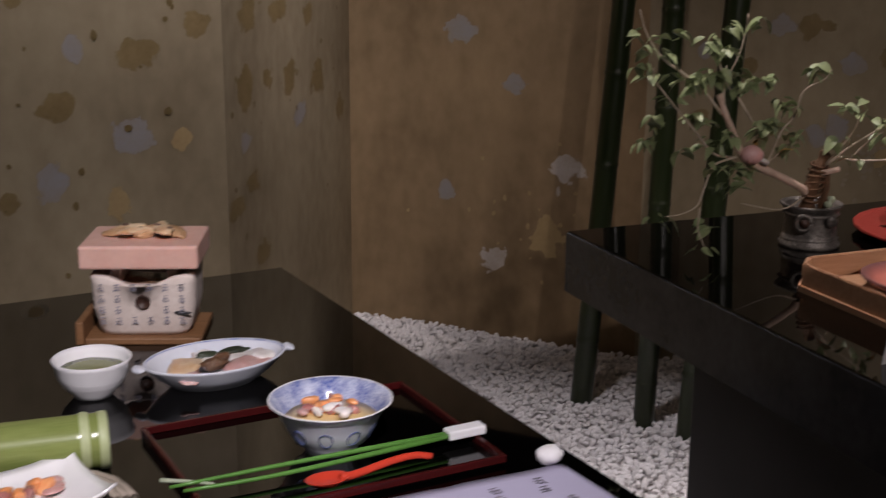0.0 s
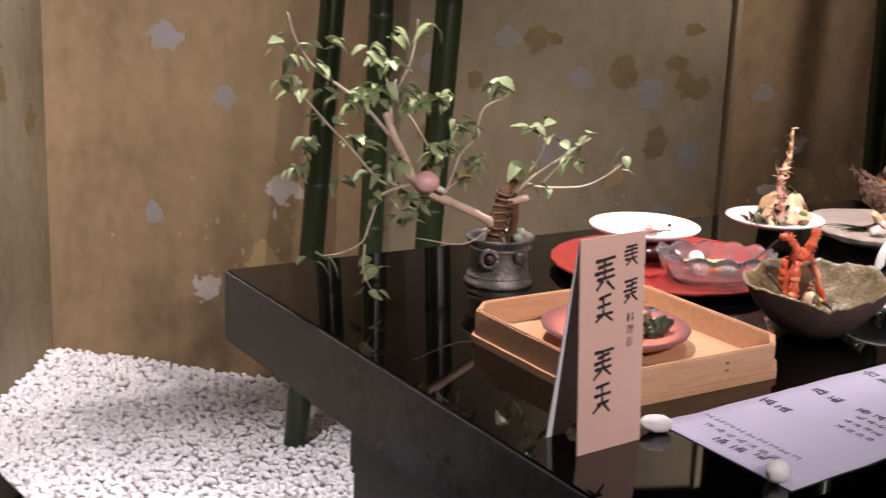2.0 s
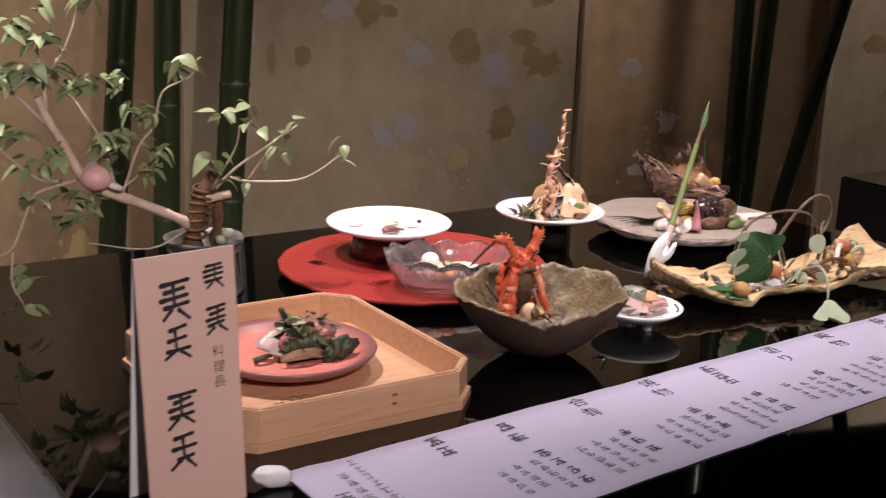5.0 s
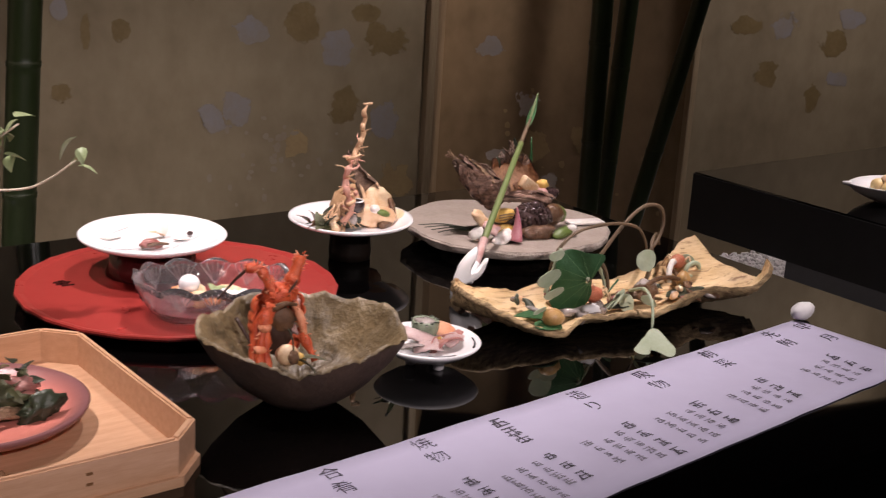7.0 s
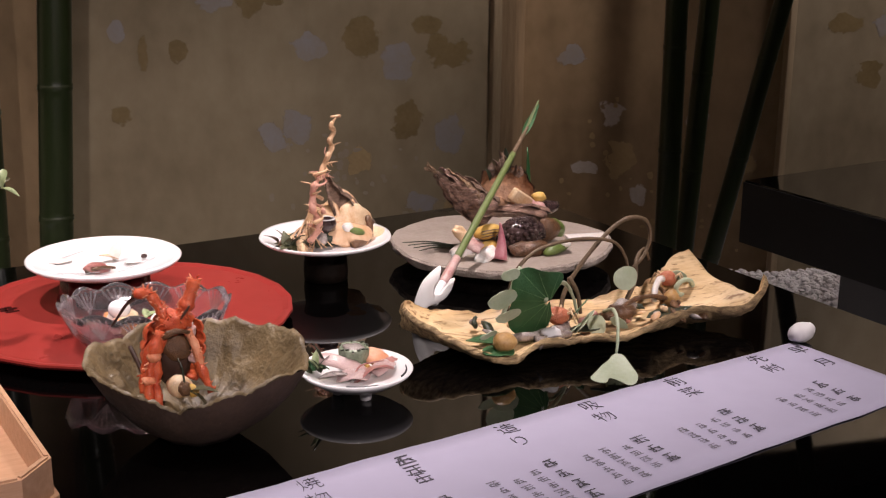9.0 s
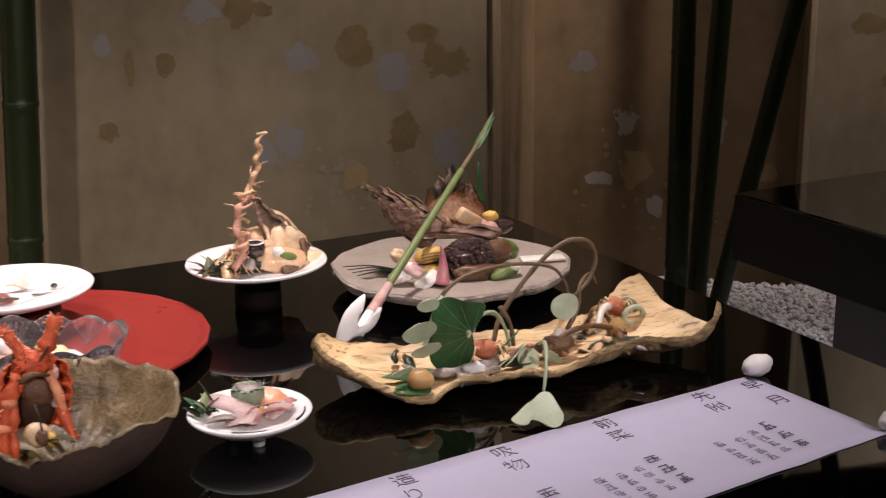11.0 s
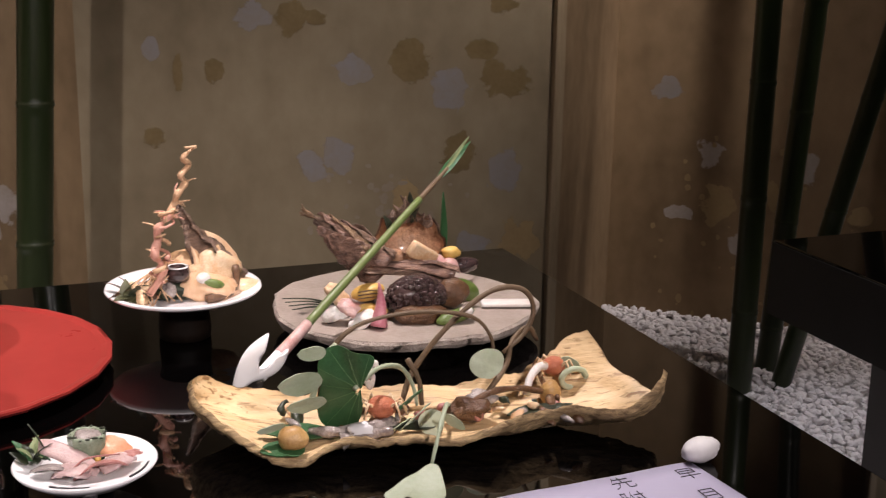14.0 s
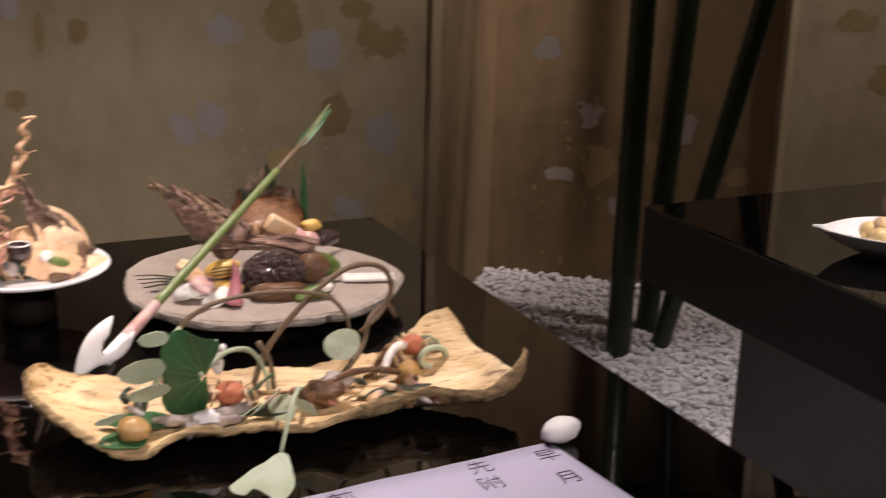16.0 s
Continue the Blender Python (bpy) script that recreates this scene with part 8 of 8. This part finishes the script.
def square_dish():
    at = (-1.062, -0.893, T)
    m = thing("straw_mat", "round woven straw mat under a white dish", "mat", at)
    for k in range(11):
        r = 0.018 + 0.0085 * k
        part("coil", tube([(r * math.cos(a), r * math.sin(a), 0.004) for a in [0.524 * q for q in range(13)]], 0.0042, seg=6, n=2), "straw", m)
    t = thing("square_dish", "small white square porcelain dish with folded corners", "dish", (at[0] - 0.004, at[1] + 0.006, T + 0.0085), 16)
    bm = bmesh.new()
    n = 16
    lay = []
    for off in (0.0, 0.004):
        lay.append([[bm.verts.new((x * 0.072, y * 0.060, off + 0.002 + 0.012 * max(abs(x), abs(y)) ** 4 + 0.012 * (abs(x * y)) ** 3)) for y in [-1 + 2 * j / n for j in range(n + 1)]] for x in [-1 + 2 * i / n for i in range(n + 1)]])
    for rows in lay:
        for i in range(n):
            for j in range(n):
                bm.faces.new((rows[i][j], rows[i + 1][j], rows[i + 1][j + 1], rows[i][j + 1]))
    for i in range(n):
        for q in (0, n):
            bm.faces.new((lay[0][i][q], lay[0][i + 1][q], lay[1][i + 1][q], lay[1][i][q]))
            bm.faces.new((lay[0][q][i], lay[0][q][i + 1], lay[1][q][i + 1], lay[1][q][i]))
    part("dish", bm, "porcelain", t)
    f = thing("crab_portion", "red crab meat with pink slices", "food", (at[0] - 0.012, at[1] + 0.012, T + 0.0152), 16)
    for k in range(6):
        part("crab_piece", blob((-0.020 + 0.010 * k, 0.008 * math.sin(k * 1.9), 0.007), (0.012, 0.007, 0.007), 0.35, 80, turn=(0, 10 * k, 30 * k), seed=k), "orange_food" if k % 3 else "maroon_food", f)
    for k in range(3):
        part("pink_slice", blob((0.034 + 0.004 * k, -0.010 + 0.012 * k, 0.005), (0.012, 0.008, 0.003), 0.3, 60, seed=k), "pink_food", f)


square_dish()

small_menu = menu_sheet("menu_sheet", "white paper menu lying at the table edge", [(0.0, -0.026), (0.62, 0.010), (0.640, -0.128), (0.0, -0.15)], (-1.120, -0.985, T), 0.0012, 9)
for k, (x, y) in enumerate(((0.575, -0.024), (0.572, -0.045), (0.520, -0.030), (0.518, -0.050), (0.47, -0.055), (0.59, -0.075))):
    bm = bars(0.014, 0.015, 3, 500 + k, 0.0004)
    for v in bm.verts:
        v.co += Vector((x, y, 0.0026))
    part("brush_sign", bm, "ink_grey", small_menu, "", smooth=False)
paper_weight((-0.514, -0.968, T + 0.001), (0.017, 0.013, 0.011), 5, 6)


# ---------------------------------------------------------------- table with the leaf dish
SHIFT = (1.0, 0.0, 0.0)
def leaf_dish():
    at = (2.122, -0.432, T)
    t = thing("leaf_dish", "white leaf-shaped dish with grey scroll pattern", "dish", at, -20)
    t.scale = (0.82, 0.86, 0.9)

    def lf(x, y, z):
        k = max(0.0, -x / 0.12)
        return (x * 1.12 * (1 + 0.08 * k ** 4), y * 0.72 * (1 - 0.5 * k ** 2.5), z + 0.006 * k ** 5)

    part("bowl", lathe([(0.04, 0.004), (0.065, 0.008), (0.095, 0.022), (0.112, 0.036), (0.1145, 0.0385), (0.112, 0.0395), (0.093, 0.028), (0.062, 0.014), (0.01, 0.011)], 56, warp=lf), "porcelain", t)
    part("foot", lathe([(0.035, 0.0), (0.045, 0.0), (0.05, 0.008), (0.03, 0.008)], 36, warp=lf), "porcelain_line", t)
    part("tip", tube([(-0.128, 0.0, 0.042), (-0.138, 0.002, 0.043), (-0.146, 0.006, 0.044)], 0.006, 0.003, 8), "porcelain", t)
    for k, (x, y) in enumerate(((-0.072, 0.012), (-0.055, -0.014), (-0.045, 0.028))):
        r = 0.010
        part("scroll", tube([(x + r * (1 - 0.1 * q) * math.cos(q), y + r * (1 - 0.1 * q) * math.sin(q), 0.0215 + 0.16 * max(0, -(x + r * math.cos(q)) - 0.06) + abs(y) * 0.10) for q in (0, 0.8, 1.6, 2.4, 3.2, 4.0, 4.8)], 0.0009, 0.0006, 5), "porcelain_line", t)
    f = thing("dumplings", "heap of pale yellow dumplings with thin sticks", "food", (at[0], at[1], T + 0.0118), -20)
    f.scale = (0.82, 0.86, 0.9)
    for k, (x, y, z) in enumerate(((-0.035, -0.014, 0.018), (-0.008, -0.020, 0.018), (0.02, -0.016, 0.018), (-0.022, 0.008, 0.030), (0.008, 0.006, 0.034), (0.036, 0.004, 0.026), (-0.040, 0.018, 0.020), (0.0, 0.026, 0.020))):
        part("dumpling", blob((x, y, z), (0.017, 0.016, 0.015), 0.08, 40, seed=k), "cream" if k % 2 else "custard", f)
    part("stick", tube([(-0.022, 0.008, 0.040), (-0.024, 0.010, 0.075)], 0.0016, 0.001, 6, n=1), "vine", f)
    part("stick", tube([(0.012, 0.004, 0.045), (0.014, 0.006, 0.062)], 0.0024, 0.001, 6, n=1), "vine", f)
    part("curl", leaf((0.0, 0.004, 0.046), (0.3, 0.1, 0.9), 0.022, 0.012, 0.4), "brown_food", f)


leaf_dish()


# ---------------------------------------------------------------- gravel
def pebble_form():
    bm = bmesh.new()
    bmesh.ops.create_icosphere(bm, subdivisions=1, radius=1.0)
    v = np.array([p.co[:] for p in bm.verts])
    f = np.array([[q.index for q in p.verts] for p in bm.faces])
    bm.free()
    return v, f


def in_view(x, y):
    left = -1.30 < x < 1.25 and (y > -0.05 or x < 0.10) and y < 2.30
    right = 1.42 < x < 4.1 and (y > -0.10 or x < 2.05)
    if not (left or right):
        return False
    for a, b in zip(CORNERS, CORNERS[1:]):
        if a[0] <= x < b[0]:
            return y < a[1] + (b[1] - a[1]) * (x - a[0]) / (b[0] - a[0]) - 0.005
    return False


def stones(spots, seed):
    rnd = np.random.RandomState(seed)
    v, f = pebble_form()
    vs, fs = [], []
    for k, (x, y, z, s) in enumerate(spots):
        e = Euler(rnd.uniform(0, 6.28, 3)).to_matrix()
        w = v * (1 + 0.20 * rnd.uniform(-1, 1, (len(v), 1))) * rnd.uniform(0.65, 1.25, 3) * s
        vs.append(w @ np.array(e) * (1, 1, 0.85) + (x, y, z))
        fs.append(f + k * len(v))
    me = bpy.data.meshes.new("gravel")
    me.from_pydata(np.concatenate(vs).tolist(), [], np.concatenate(fs).tolist())
    me.materials.append(M["stone"])
    return me


rnd = random.Random(5)
near_spots, far_spots, single = [], [], []
step = 0.0172
y = -1.05
while y < 2.45:
    x = -1.30
    while x < 4.1:
        px, py = x + rnd.uniform(-0.008, 0.008), y + rnd.uniform(-0.008, 0.008)
        s = rnd.uniform(0.0078, 0.0132)
        row = (px, py, rnd.uniform(-0.004, 0.008) + (0.25 if px > 1.42 else 0), s)
        if in_view(px, py):
            if -0.24 < px < 0.10 and 0.06 < py < 0.62 and len(single) < 300 and rnd.random() < 0.6:
                single.append(row)
            elif py < 1.3 and px < 1.2:
                near_spots.append(row)
            else:
                far_spots.append(row)
        x += step
    y += step
tagged(new("gravel", stones(near_spots, 1)), "loose white pebbles covering the bed between the tables", "gravel", kind="stuff")
tagged(new("gravel", stones(far_spots, 2)), "loose white pebbles at the foot of the partition", "gravel", kind="stuff")
forms = [stones([(0, 0, 0, 1.0)], 10 + k) for k in range(10)]
for k, (x, y, z, s) in enumerate(single):
    ob = new("pebble", forms[k % 10])
    ob.parent = ground
    ob.location, ob.scale, ob.rotation_euler = (x, y, z), (s, s, s), (rnd.uniform(0, 6), rnd.uniform(0, 6), rnd.uniform(0, 6))
